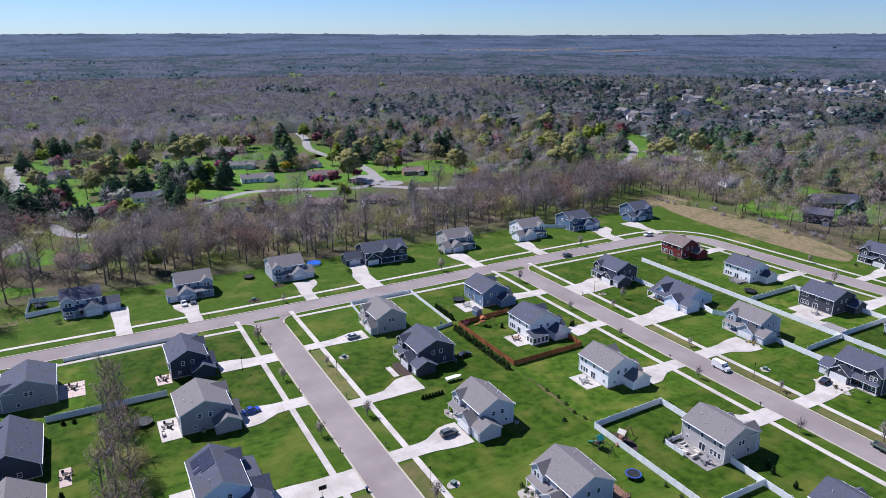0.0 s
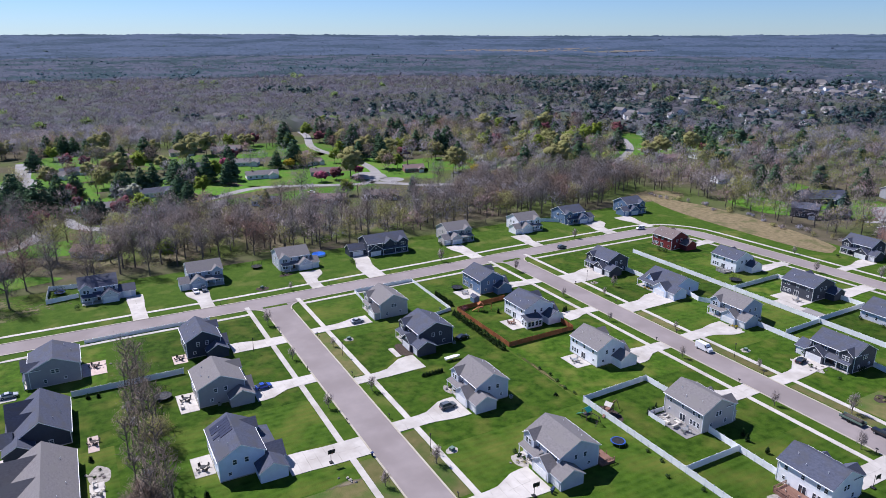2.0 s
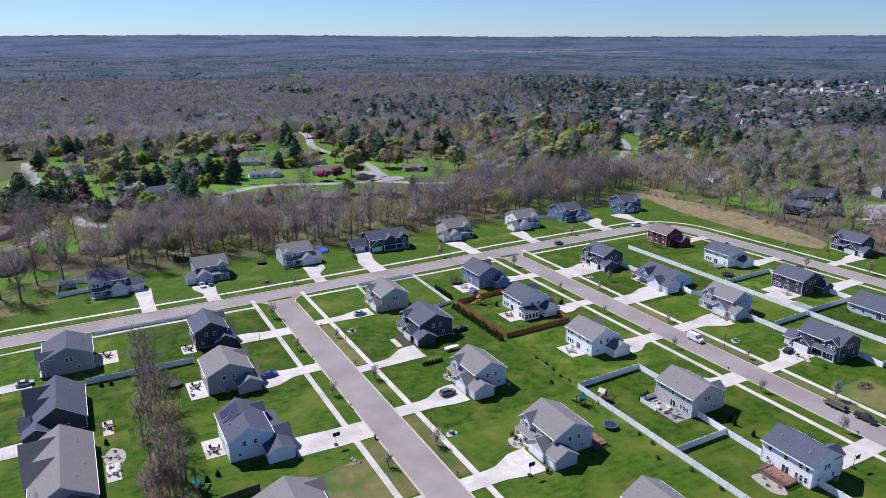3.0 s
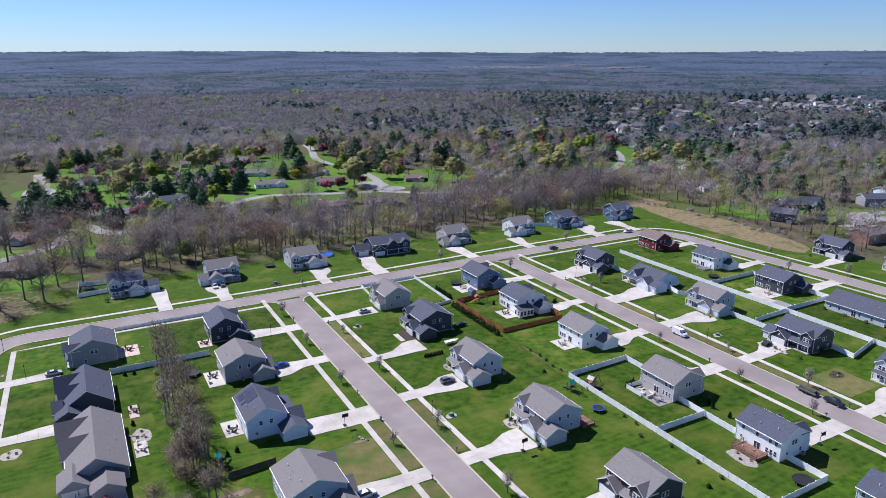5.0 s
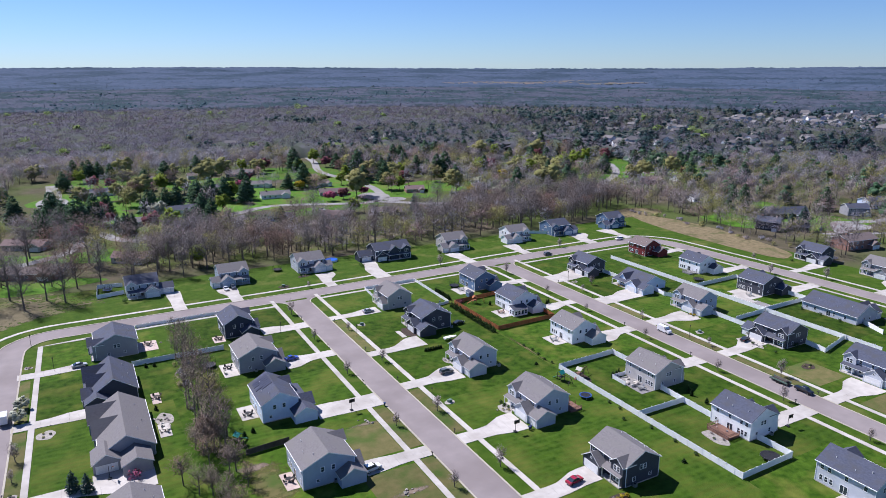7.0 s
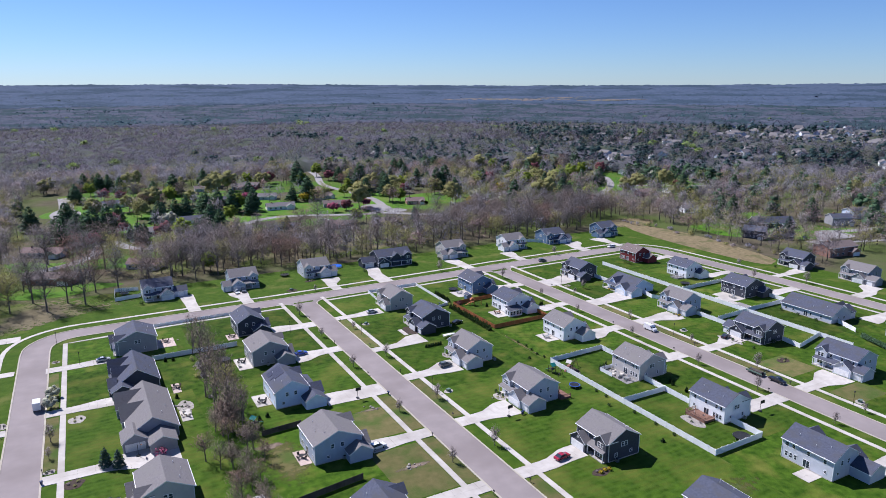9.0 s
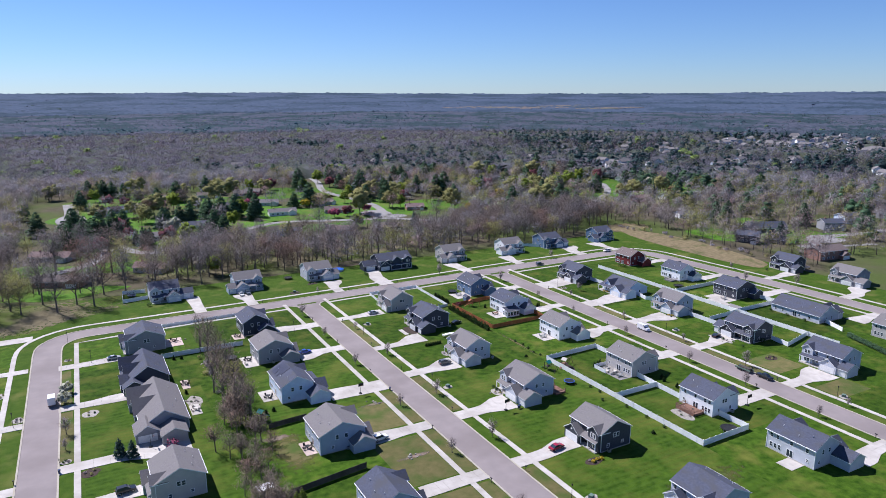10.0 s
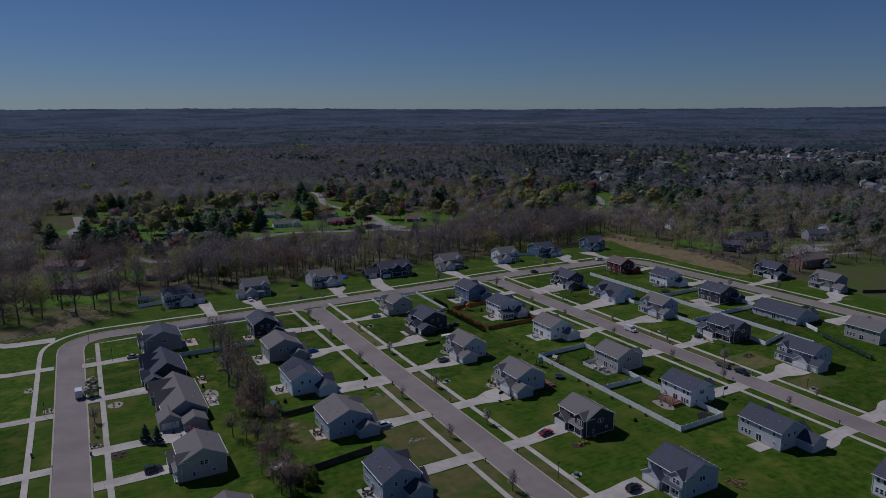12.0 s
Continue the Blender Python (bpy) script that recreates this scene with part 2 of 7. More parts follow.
LEAF_LIME = foliage("fresh_leaves", (0.215, 0.271, 0.037), (0.159, 0.224, 0.037), 0.3)
LEAF_YELLOW = foliage("yellow_blossom", (0.42, 0.31, 0.02), (0.36, 0.29, 0.03), 0.3)
LEAF_PINK = foliage("pink_blossom", (0.42, 0.09, 0.17), (0.33, 0.10, 0.16), 0.3)
LEAF_WHITE = foliage("white_blossom", (0.45, 0.45, 0.36), (0.36, 0.38, 0.27), 0.25)
LEAF_PLUM = foliage("plum_leaves", (0.210, 0.075, 0.090), (0.165, 0.068, 0.075), 0.3)
NEEDLES = foliage("pine_needles", (0.064, 0.128, 0.067), (0.097, 0.160, 0.089), 0.35)
NEEDLES_BLUE = foliage("spruce_needles", (0.083, 0.127, 0.108), (0.063, 0.108, 0.086), 0.3)
HEDGE = foliage("shrub_leaves", (0.03, 0.06, 0.02), (0.05, 0.085, 0.03), 0.3)
# The same tree kinds with aerial haze painted into the colour, bluer each step out
MID_HAZE = (foliage("hazy_brown_twigs", (0.213, 0.193, 0.239), (0.092, 0.086, 0.113), 0.14), foliage("hazy_grey_twigs", (0.104, 0.104, 0.136), (0.212, 0.204, 0.265), 0.14), foliage("hazy_red_twigs", (0.228, 0.177, 0.208), (0.104, 0.090, 0.113), 0.14),
       foliage("hazy_budding", (0.158, 0.178, 0.112), (0.167, 0.166, 0.120), 0.14), foliage("hazy_needles", (0.041, 0.078, 0.076), (0.049, 0.085, 0.085), 0.14), foliage("hazy_fresh", (0.194, 0.268, 0.081), (0.132, 0.196, 0.068), 0.14))
REMOTE_HAZE = (foliage("hazy_remote_brown", (0.133, 0.146, 0.205), (0.068, 0.076, 0.113), 0.1), foliage("hazy_remote_grey", (0.113, 0.131, 0.188), (0.089, 0.099, 0.140), 0.1), foliage("hazy_remote_red", (0.130, 0.129, 0.179), (0.072, 0.076, 0.108), 0.1),
          foliage("hazy_remote_budding", (0.106, 0.143, 0.133), (0.079, 0.099, 0.097), 0.1), foliage("hazy_remote_needles", (0.095, 0.187, 0.211), (0.080, 0.136, 0.163), 0.1), foliage("hazy_remote_fresh", (0.118, 0.180, 0.106), (0.069, 0.103, 0.065), 0.1))
DISTANT_HAZE = (foliage("hazy_distant_brown", (0.088, 0.123, 0.154), (0.054, 0.079, 0.102), 0.06), foliage("hazy_distant_grey", (0.081, 0.118, 0.146), (0.068, 0.094, 0.114), 0.06), foliage("hazy_distant_red", (0.086, 0.118, 0.146), (0.058, 0.081, 0.102), 0.06),
           foliage("hazy_distant_budding", (0.076, 0.121, 0.129), (0.061, 0.091, 0.098), 0.06), foliage("hazy_distant_needles", (0.061, 0.111, 0.134), (0.053, 0.091, 0.106), 0.06), foliage("hazy_distant_fresh", (0.081, 0.131, 0.124), (0.055, 0.088, 0.086), 0.06))

# Canopy sheets: distance haze is mixed into the colour, bluest at the horizon
CANOPY_MID_HAZE = material("hazy_canopy_mid", (0.076, 0.076, 0.089), (0.099, 0.098, 0.111), 0.07, rough=1.0, spec=0.05, blotch=(0.067, 0.081, 0.060), blotch_scale=0.012, blotch_edge=(0.44, 0.58))
CANOPY_REMOTE_HAZE = material("hazy_canopy_remote", (0.056, 0.069, 0.096), (0.080, 0.086, 0.114), 0.03, rough=1.0, spec=0.05, blotch=(0.032, 0.054, 0.064), blotch_scale=0.0085, blotch_edge=(0.46, 0.56))
CANOPY_DISTANT_HAZE = material("hazy_canopy_distant", (0.056, 0.082, 0.125), (0.071, 0.093, 0.139), 0.02, rough=1.0, spec=0.05, blotch=(0.040, 0.062, 0.090), blotch_scale=0.0035, blotch_edge=(0.48, 0.6))


# ---- mesh helpers ----
def box(bm, x0, x1, y0, y1, z0, z1, mi=0):
    v = [bm.verts.new(p) for p in ((x0, y0, z0), (x1, y0, z0), (x1, y1, z0), (x0, y1, z0), (x0, y0, z1), (x1, y0, z1), (x1, y1, z1), (x0, y1, z1))]
    for f in ((3, 2, 1, 0), (4, 5, 6, 7), (0, 1, 5, 4), (1, 2, 6, 5), (2, 3, 7, 6), (3, 0, 4, 7)):
        bm.faces.new([v[i] for i in f]).material_index = mi


def prism(bm, outline, axis, a, b, mats=()):
    """An outline of (across, z) points drawn out along x or y from a to b."""
    put = (lambda s, h, t: (t, s, h)) if axis == "x" else (lambda s, h, t: (s, t, h))
    one = [bm.verts.new(put(s, h, a)) for s, h in outline]
    two = [bm.verts.new(put(s, h, b)) for s, h in outline]
    n = len(outline)
    for i in range(n):
        f = bm.faces.new((one[i], one[(i + 1) % n], two[(i + 1) % n], two[i]))
        f.material_index = mats[i] if mats else 0
    for f in (bm.faces.new(one[::-1]), bm.faces.new(two)):
        f.material_index = mats[n] if mats else 0


def tube(bm, x, y, z0, z1, r0, r1=None, sides=8, mi=0):
    r1 = r0 if r1 is None else r1
    low = [bm.verts.new((x + r0 * math.cos(a), y + r0 * math.sin(a), z0)) for a in (i * math.tau / sides for i in range(sides))]
    top = [bm.verts.new((x + r1 * math.cos(a), y + r1 * math.sin(a), z1)) for a in (i * math.tau / sides for i in range(sides))]
    for i in range(sides):
        bm.faces.new((low[i], low[(i + 1) % sides], top[(i + 1) % sides], top[i])).material_index = mi
    bm.faces.new(low[::-1]).material_index = mi
    bm.faces.new(top).material_index = mi


def mesh(name, bm, mats):
    bmesh.ops.recalc_face_normals(bm, faces=bm.faces[:])
    me = bpy.data.meshes.new(name)
    bm.to_mesh(me)
    bm.free()
    for m in mats if isinstance(mats, (list, tuple)) else (mats,):
        me.materials.append(m)
    return me


def part(name, bm, mats, parent=None, label=""):
    ob = new(name, mesh(name, bm, mats))
    ob.parent = parent
    return tagged(ob, label)


def shared(name, me, parent, m, label=""):
    ob = new(name, me)
    ob.parent = parent
    ob.matrix_basis = m
    return tagged(ob, label)


def root(name, x, y, z=0.0, turn=0.0, label="", category="", group="", kind=""):
    ob = new(name)
    ob.matrix_world = pose(x, y, z, 0, 0, turn)
    return tagged(ob, label, category, group, kind)


def soup(name, verts, faces, mat, smooth=False, normals=None):
    """One mesh from arrays; normals gives each corner, or each three-cornered blade, the shading of the crown that it belongs to."""
    me = bpy.data.meshes.new(name)
    verts, faces = np.asarray(verts, np.float32), np.asarray(faces, np.int32)
    k = faces.shape[1]
    if normals is not None:
        if len(normals) != len(verts):
            normals = np.repeat(normals, 3, 0)
        a, b, c = verts[faces[:, 0]], verts[faces[:, 1]], verts[faces[:, 2]]
        wrong = (np.cross(b - a, c - a) * normals[faces[:, 0]]).sum(1) < 0
        faces[wrong] = faces[wrong][:, ::-1]
    me.vertices.add(len(verts))
    me.vertices.foreach_set("co", verts.ravel())
    me.loops.add(faces.size)
    me.loops.foreach_set("vertex_index", faces.ravel())
    me.polygons.add(len(faces))
    me.polygons.foreach_set("loop_start", np.arange(0, faces.size, k, dtype=np.int32))
    me.polygons.foreach_set("loop_total", np.full(len(faces), k, np.int32))
    if smooth:
        me.polygons.foreach_set("use_smooth", np.ones(len(faces), bool))
    me.update(calc_edges=True)
    if normals is not None:
        me.attributes.new("custom_normal", "FLOAT_VECTOR", "POINT").data.foreach_set("vector", np.asarray(normals, np.float32).ravel())
    me.materials.append(mat)
    return me


# ---- ground ----
CENTRE = (80.0, 90.0)


def land(x, y):
    """Height of the land: flat in the middle, rising far out to the rim of the view."""
    d = np.hypot(np.asarray(x, float) - CENTRE[0], np.asarray(y, float) - CENTRE[1])
    far = np.clip((d - 1800) / 2900, 0, 1.2)
    return 83 * far ** 1.7 + 5 * far * np.sin(np.asarray(x) / 610.0) + 4 * far * np.sin(np.asarray(y) / 470.0 + np.asarray(x) / 900.0)


def build_ground():
    rings = [0, 60, 140, 240, 360, 500, 680, 900, 1200, 1500, 1800, 2100, 2400, 2700, 3000, 3300, 3600, 3900, 4200, 4500, 4700]
    n = 96
    verts, faces = [(*CENTRE, 0.0)], []
    for r in rings[1:]:
        for i in range(n):
            a = i * math.tau / n
            x, y = CENTRE[0] + r * math.cos(a), CENTRE[1] + r * math.sin(a)
            verts.append((x, y, float(land(x, y))))
    bm = bmesh.new()
    vs = [bm.verts.new(v) for v in verts]
    for i in range(n):
        bm.faces.new((vs[0], vs[1 + i], vs[1 + (i + 1) % n]))
    for k in range(len(rings) - 2):
        for i in range(n):
            a, b = 1 + k * n, 1 + (k + 1) * n
            bm.faces.new((vs[a + i], vs[b + i], vs[b + (i + 1) % n], vs[a + (i + 1) % n]))
    for f in bm.faces:
        f.smooth = True
    tagged(part("ground", bm, FOREST_FLOOR), "brown leaf-strewn ground running out to the horizon", "ground", kind="structure")


build_ground()


def sheet(name, x0, x1, y0, y1, z, mat, label, category, steps=1):
    bm = bmesh.new()
    box(bm, x0, x1, y0, y1, z - 0.02, z)
    return tagged(part(name, bm, mat), label, category, kind="structure")


def patch(name, x, y, rx, ry, z, mat, label, category, wobble=0.15, n=28, seed=0, turn=0.0):
    """A flat bed with an uneven rounded outline."""
    rnd = random.Random(seed + int(x * 7 + y * 13))
    ph = [rnd.uniform(0, 6.28) for _ in range(4)]
    bm = bmesh.new()
    rim = []
    for i in range(n):
        a = i * math.tau / n
        k = 1 + wobble * (math.sin(2 * a + ph[0]) * 0.5 + math.sin(3 * a + ph[1]) * 0.4 + math.sin(5 * a + ph[2]) * 0.3)
        px, py = rx * k * math.cos(a), ry * k * math.sin(a)
        c, s = math.cos(radians(turn)), math.sin(radians(turn))
        rim.append((x + px * c - py * s, y + px * s + py * c))
    low = [bm.verts.new((p[0], p[1], z - 0.03)) for p in rim]
    top = [bm.verts.new((p[0], p[1], z)) for p in rim]
    bm.faces.new(top)
    for i in range(n):
        bm.faces.new((low[i], low[(i + 1) % n], top[(i + 1) % n], top[i]))
    return tagged(part(name, bm, mat), label, category, kind="structure")


def strip(name, line, offset0, offset1, z0, z1, mat, label, category):
    """A ribbon that follows a line of points, between two distances to its right side (minus: left)."""
    pts = [Vector(p) for p in line]
    bm = bmesh.new()
    rows = []
    for i, p in enumerate(pts):
        d = (pts[min(i + 1, len(pts) - 1)] - pts[max(i - 1, 0)]).normalized()
        side = Vector((d.y, -d.x))
        a, b = p + side * offset0, p + side * offset1
        rows.append([bm.verts.new((q.x, q.y, z)) for q, z in ((a, z0), (b, z0), (b, z1), (a, z1))])
    for r, s in zip(rows, rows[1:]):
        for k in range(4):
            bm.faces.new((r[k], r[(k + 1) % 4], s[(k + 1) % 4], s[k]))
    bm.faces.new(rows[0])
    bm.faces.new(rows[-1][::-1])
    return tagged(part(name, bm, mat), label, category, kind="structure")


def arc(cx, cy, r, a0, a1, n=10):
    return [(cx + r * math.cos(radians(a0 + (a1 - a0) * i / n)), cy + r * math.sin(radians(a0 + (a1 - a0) * i / n))) for i in range(n + 1)]


# Roads: centre lines
NORTH = [(-38, 224.6), (0, 224.8), (40, 224.9), (80, 226), (120, 227.2), (160, 229), (200, 229.4), (238, 229.4)]
WEST_NORTH = [(-55.2, -120), (-53.6, 60), (-52.5, 140), (-51.8, 207)] + [(-37.0 + 14.6 * math.cos(radians(a)), 209.9 + 14.7 * math.sin(radians(a))) for a in range(170, 89, -10)] + NORTH[1:]
EAST = NORTH[-2:] + [(238 + 20 * math.sin(radians(a)), 209.4 + 20 * math.cos(radians(a))) for a in range(15, 91, 15)] + [(259.5, 190), (261.5, 165), (263.5, 135), (265, 105), (266, 60), (266, -80)]
WHOLE = WEST_NORTH[:-1] + EAST[1:]
FIRST = [(50.2, -120), (50.2, 100), (50.2, 219)]
SECOND = [(154.9, -120), (154.8, 100), (154.8, 222)]

lawn = sheet("lawn", -190, 300, -140, 275, 0.02, GRASS, "patchy green lawn between the houses", "lawn")
for name, line in (("road_1", WHOLE), ("road_2", FIRST), ("road_3", SECOND)):
    strip(name, line, -4.5, 4.5, 0.0, 0.05 + (0.004 if name != "road_1" else 0), ASPHALT, "pale grey asphalt residential street", "road")
# kerbs run along the roads and stop where the side roads join
JOIN = 9.0


def kerb(line, side, name="kerb"):
    a, b = (4.4, 4.85) if side > 0 else (-4.85, -4.4)
    strip(name, line, a, b, 0.0, 0.15, KERB, "worn concrete kerb along the street", "kerb")


def walk_line(line, off, z=0.12, name="sidewalk"):
    strip(name, line, off - 0.78, off + 0.78, 0.0, z, CONCRETE, "pale concrete sidewalk", "sidewalk")


kerb(WHOLE, -1)


def cut(line, x0, x1):
    return [p for p in line if x0 <= p[0] <= x1]


south = [p for p in WEST_NORTH if p[1] < 215 or p[0] < 30]
kerb(south + [(40, 224.9)], 1)
kerb([(60.5, 225.4), (80, 226), (120, 227.2), (144, 228.3)], 1)
kerb([(165.5, 229.1), (200, 229.4)] + EAST[1:], 1)
for x, low, y in ((50.2, -120, 220.3), (154.8, -120, 224.4)):
    for s in (-1, 1):
        line = [(x, low), (x, y - 7)] if s < 0 else [(x, low), (x, y - 7)]
        kerb(line, s)
        # rounded mouth
        cx = x + s * 10.6
        ring = arc(cx, y - 6.2, 6.1, 180 if s > 0 else 0, 90, 8)
        strip("kerb", ring, -0.22, 0.23, 0, 0.15, KERB, "rounded concrete kerb at the junction", "kerb")
        if s > 0:
            fill = [(x + 4.4, y - 6.2), (x + 4.4, y + 0.4), (x + 10.6, y + 0.4)] + ring[::-1]
        else:
            fill = [(x - 4.4, y - 6.2)] + ring + [(x - 10.6, y + 0.4), (x - 4.4, y + 0.4)]
        bm = bmesh.new()
        bm.faces.new([bm.verts.new((px, py, 0.046)) for px, py in fill])
        bmesh.ops.triangulate(bm, faces=bm.faces[:])
        tagged(part("road", bm, ASPHALT), "pale grey asphalt at the rounded junction", "road", kind="structure")

walk_line(WHOLE, -10.4)
walk_line([(-46.4, -120), (-44.4, 92), (-43.6, 132), (-42.2, 214), (-30, 214.8), (0, 216), (36, 215.9), (40.8, 215.9)], 0)
walk_line([(59.6, 217.5), (80, 218), (110, 218.5), (145.4, 219.5)], 0)
walk_line([(164.4, 220.2), (200, 220.4), (236, 220.2), (245, 216), (249.5, 208), (250.6, 190), (252.5, 165), (254.5, 135), (256, 105), (257, 60), (257, -80)], 0)
for x, y in ((40.7, 223), (59.6, 223.5), (145.3, 226), (164.4, 227)):
    walk_line([(x, -120), (x, y)], 0, 0.124)


def slab(name, x0, x1, y0, y1, z=0.11, mat=CONCRETE, label="pale concrete driveway", category="driveway"):
    """A poured slab in bays with sawn joints between them."""
    top = root(name, 0, 0, 0, 0, label, category, kind="structure")
    nx, ny = max(1, round((x1 - x0) / 3.0)), max(1, round((y1 - y0) / 3.0))
    bm = bmesh.new()
    for i in range(nx):
        for j in range(ny):
            a, b = x0 + (x1 - x0) * i / nx, x0 + (x1 - x0) * (i + 1) / nx
            c, d = y0 + (y1 - y0) * j / ny, y0 + (y1 - y0) * (j + 1) / ny
            box(bm, a + 0.012, b - 0.012, c + 0.012, d - 0.012, 0.0, z)
    ob = part("bay", bm, mat, top)
    return top


def drive(xa, ya0, ya1, xb, yb0, yb1):
    """A driveway from the street (xa, between ya0 and ya1) to a garage (xb), flaring."""
    bm = bmesh.new()
    n = 8
    rows = []
    for i in range(n + 1):
        f = i / n
        f2 = min(1.0, max(0.0, (f - 0.42) / 0.42))
        g = f2 * f2 * (3 - 2 * f2)
        x = xa + (xb - xa) * f
        rows.append((x, ya0 + (yb0 - ya0) * g, ya1 + (yb1 - ya1) * g))
    for (x, a, b), (x2, a2, b2) in zip(rows, rows[1:]):
        w = 0.014 if x2 > x else -0.014
        for h in (0, 1):
            p = [(x + w, a + (b - a) * h / 2 + 0.012), (x2 - w, a2 + (b2 - a2) * h / 2 + 0.012), (x2 - w, a2 + (b2 - a2) * (h + 1) / 2 - 0.012), (x + w, a + (b - a) * (h + 1) / 2 - 0.012)]
            low = [bm.verts.new((*q, 0)) for q in p]
            top = [bm.verts.new((*q, 0.135)) for q in p]
            bm.faces.new(top)
            for k in range(4):
                bm.faces.new((low[k], low[(k + 1) % 4], top[(k + 1) % 4], top[k]))
    return tagged(part("driveway", bm, CONCRETE), "pale concrete driveway with sawn joints", "driveway", kind="structure")


def drive_south(ya, xa0, xa1, yb, xb0, xb1):
    """As drive(), for a street that runs east and west."""
    ob = drive(ya, xa0, xa1, yb, xb0, xb1)
    for v in ob.data.vertices:
        v.co.x, v.co.y = v.co.y, v.co.x
    ob.data.flip_normals()
    return ob


# West side of the first street
for a in ((45.4, 187.4, 193.2, 28.6, 187.6, 194.8), (45.4, 158.2, 163.3, 28.0, 155.0, 164.3), (45.4, 118.6, 126.6, 26.5, 119.0, 127.3), (45.4, 88.4, 93.2, 27.5, 87.6, 94.0), (45.4, 58.8, 63.6, 28.0, 58.6, 63.6), (45.4, 22.5, 27.6, 27.5, 21.5, 28.4)):
    drive(*a)
# East side of the first street
for a in ((54.9, 189.8, 194.0, 75.5, 189.4, 196.2), (54.9, 151.3, 155.3, 76.5, 151.5, 160.6), (54.9, 123.8, 128.6, 75.0, 122.6, 132.6), (54.9, 89.0, 94.0, 74.5, 87.5, 97.2), (54.9, 59.2, 63.9, 75.6, 60.0, 66.4), (54.9, 26.0, 31.0, 74.5, 25.0, 32.0)):
    drive(*a)
# West side of the second street
for a in ((150.2, 194.2, 199.2, 134, 194.6, 200.6), (150.2, 160.8, 165.3, 135.5, 158.6, 165.8), (150.2, 126.6, 131.6, 133.5, 123.2, 132.2), (150.2, 94.4, 100.0, 132.8, 95.3, 104.8), (150.2, 55.6, 61.1, 133.4, 55.6, 61.6), (150.2, 18.8, 23.3, 132.8, 16.6, 23.0)):
    drive(*a)
# East side of the second street
for a in ((159.4, 186.8, 197.0, 178.0, 187.6, 199.4), (159.4, 154.0, 161.6, 180.5, 154.2, 164.8), (159.4, 127.1, 132.3, 180.2, 123.6, 133.8), (159.4, 94.2, 99.0, 181.0, 95.0, 103.6), (159.4, 56.3, 61.0, 180.5, 54.0, 65.0), (159.4, 20.0, 25.0, 180.0, 18.0, 28.0)):
    drive(*a)
# East street, both sides
for a in ((254.2, 199.5, 204.2, 239.0, 199.0, 204.4), (256.2, 161.6, 166.0, 238.0, 160.6, 167.0), (258.6, 126.6, 132.0, 238.0, 126.0, 134.6), (260.4, 84.0, 89.0, 242.0, 82.0, 90.0), (261.2, 48.0, 53.0, 243.0, 48.0, 54.0),
          (268.0, 144.9, 148.9, 289.5, 144.6, 151.2), (270.2, 105.0, 110.5, 293.0, 108.6, 117.8), (270.4, 66.0, 71.0, 290.0, 66.0, 72.0)):
    drive(*a)
# West street, both sides
for a in ((-48.2, 186.3, 191.0, -29.0, 186.6, 191.8), (-48.2, 150.8, 155.2, -29.5, 150.4, 156.6), (-48.2, 111.6, 116.2, -16.5, 108.0, 116.4), (-48.2, 92.0, 96.4, -28.6, 92.2, 97.2), (-48.2, 58.0, 62.8, -28.6, 57.6, 63.4),
          (-57.0, 224.2, 230.4, -92, 233.0, 239.4), (-57.3, 189.4, 193.4, -88, 191, 196), (-57.3, 144.0, 147.9, -88, 145.6, 150.0), (-57.3, 106.6, 110.6, -88, 107.4, 112.0), (-57.3, 70, 74.4, -88, 71, 75.4)):
    drive(*a)
# North side of the north street
for a in ((229.4, 3.8, 8.8, 255.4, 3.4, 9.4), (229.4, 26.3, 31.2, 249.0, 23.6, 32.0), (229.9, 67.8, 72.4, 250.8, 68.6, 77.4), (231.0, 91.6, 99.0, 262.0, 95.0, 101.8), (232.2, 140.4, 146.3, 253.2, 138.6, 146.8), (233.5, 174.6, 180.0, 253.4, 174.6, 182.6), (233.9, 218.6, 225.0, 255.6, 220.8, 232.2), (233.9, 245.0, 249.6, 256.6, 242.6, 252.2)):
    drive_south(*a)


# ---- houses ----
def window_mesh(w, h):
    bm = bmesh.new()
    t = 0.10
    box(bm, -w / 2, w / 2, -0.05, 0.0, -h / 2, -h / 2 + t)
    box(bm, -w / 2, w / 2, -0.05, 0.0, h / 2 - t, h / 2)
    box(bm, -w / 2, -w / 2 + t, -0.05, 0.0, -h / 2 + t, h / 2 - t)
    box(bm, w / 2 - t, w / 2, -0.05, 0.0, -h / 2 + t, h / 2 - t)
    box(bm, -w / 2 + t, w / 2 - t, -0.04, 0.0, -0.025, 0.025)
    return mesh("window", bm, TRIM)


def pane_mesh(w, h):
    bm = bmesh.new()
    box(bm, -w / 2 + 0.1, w / 2 - 0.1, -0.02, 0.004, -h / 2 + 0.1, h / 2 - 0.1)
    return mesh("pane", bm, GLASS)


WINDOWS = {}


def add_window(parent, x, y, z, facing, w=1.0, h=1.45):
    """facing: degrees by which the window is turned from looking to -y."""
    if (w, h) not in WINDOWS:
        WINDOWS[w, h] = window_mesh(w, h), pane_mesh(w, h)
    f, p = WINDOWS[w, h]
    ob = shared("window", f, parent, pose(x, y, z, 0, 0, facing))
    shared("pane", p, ob, Matrix.Identity(4), "dark reflecting glass")


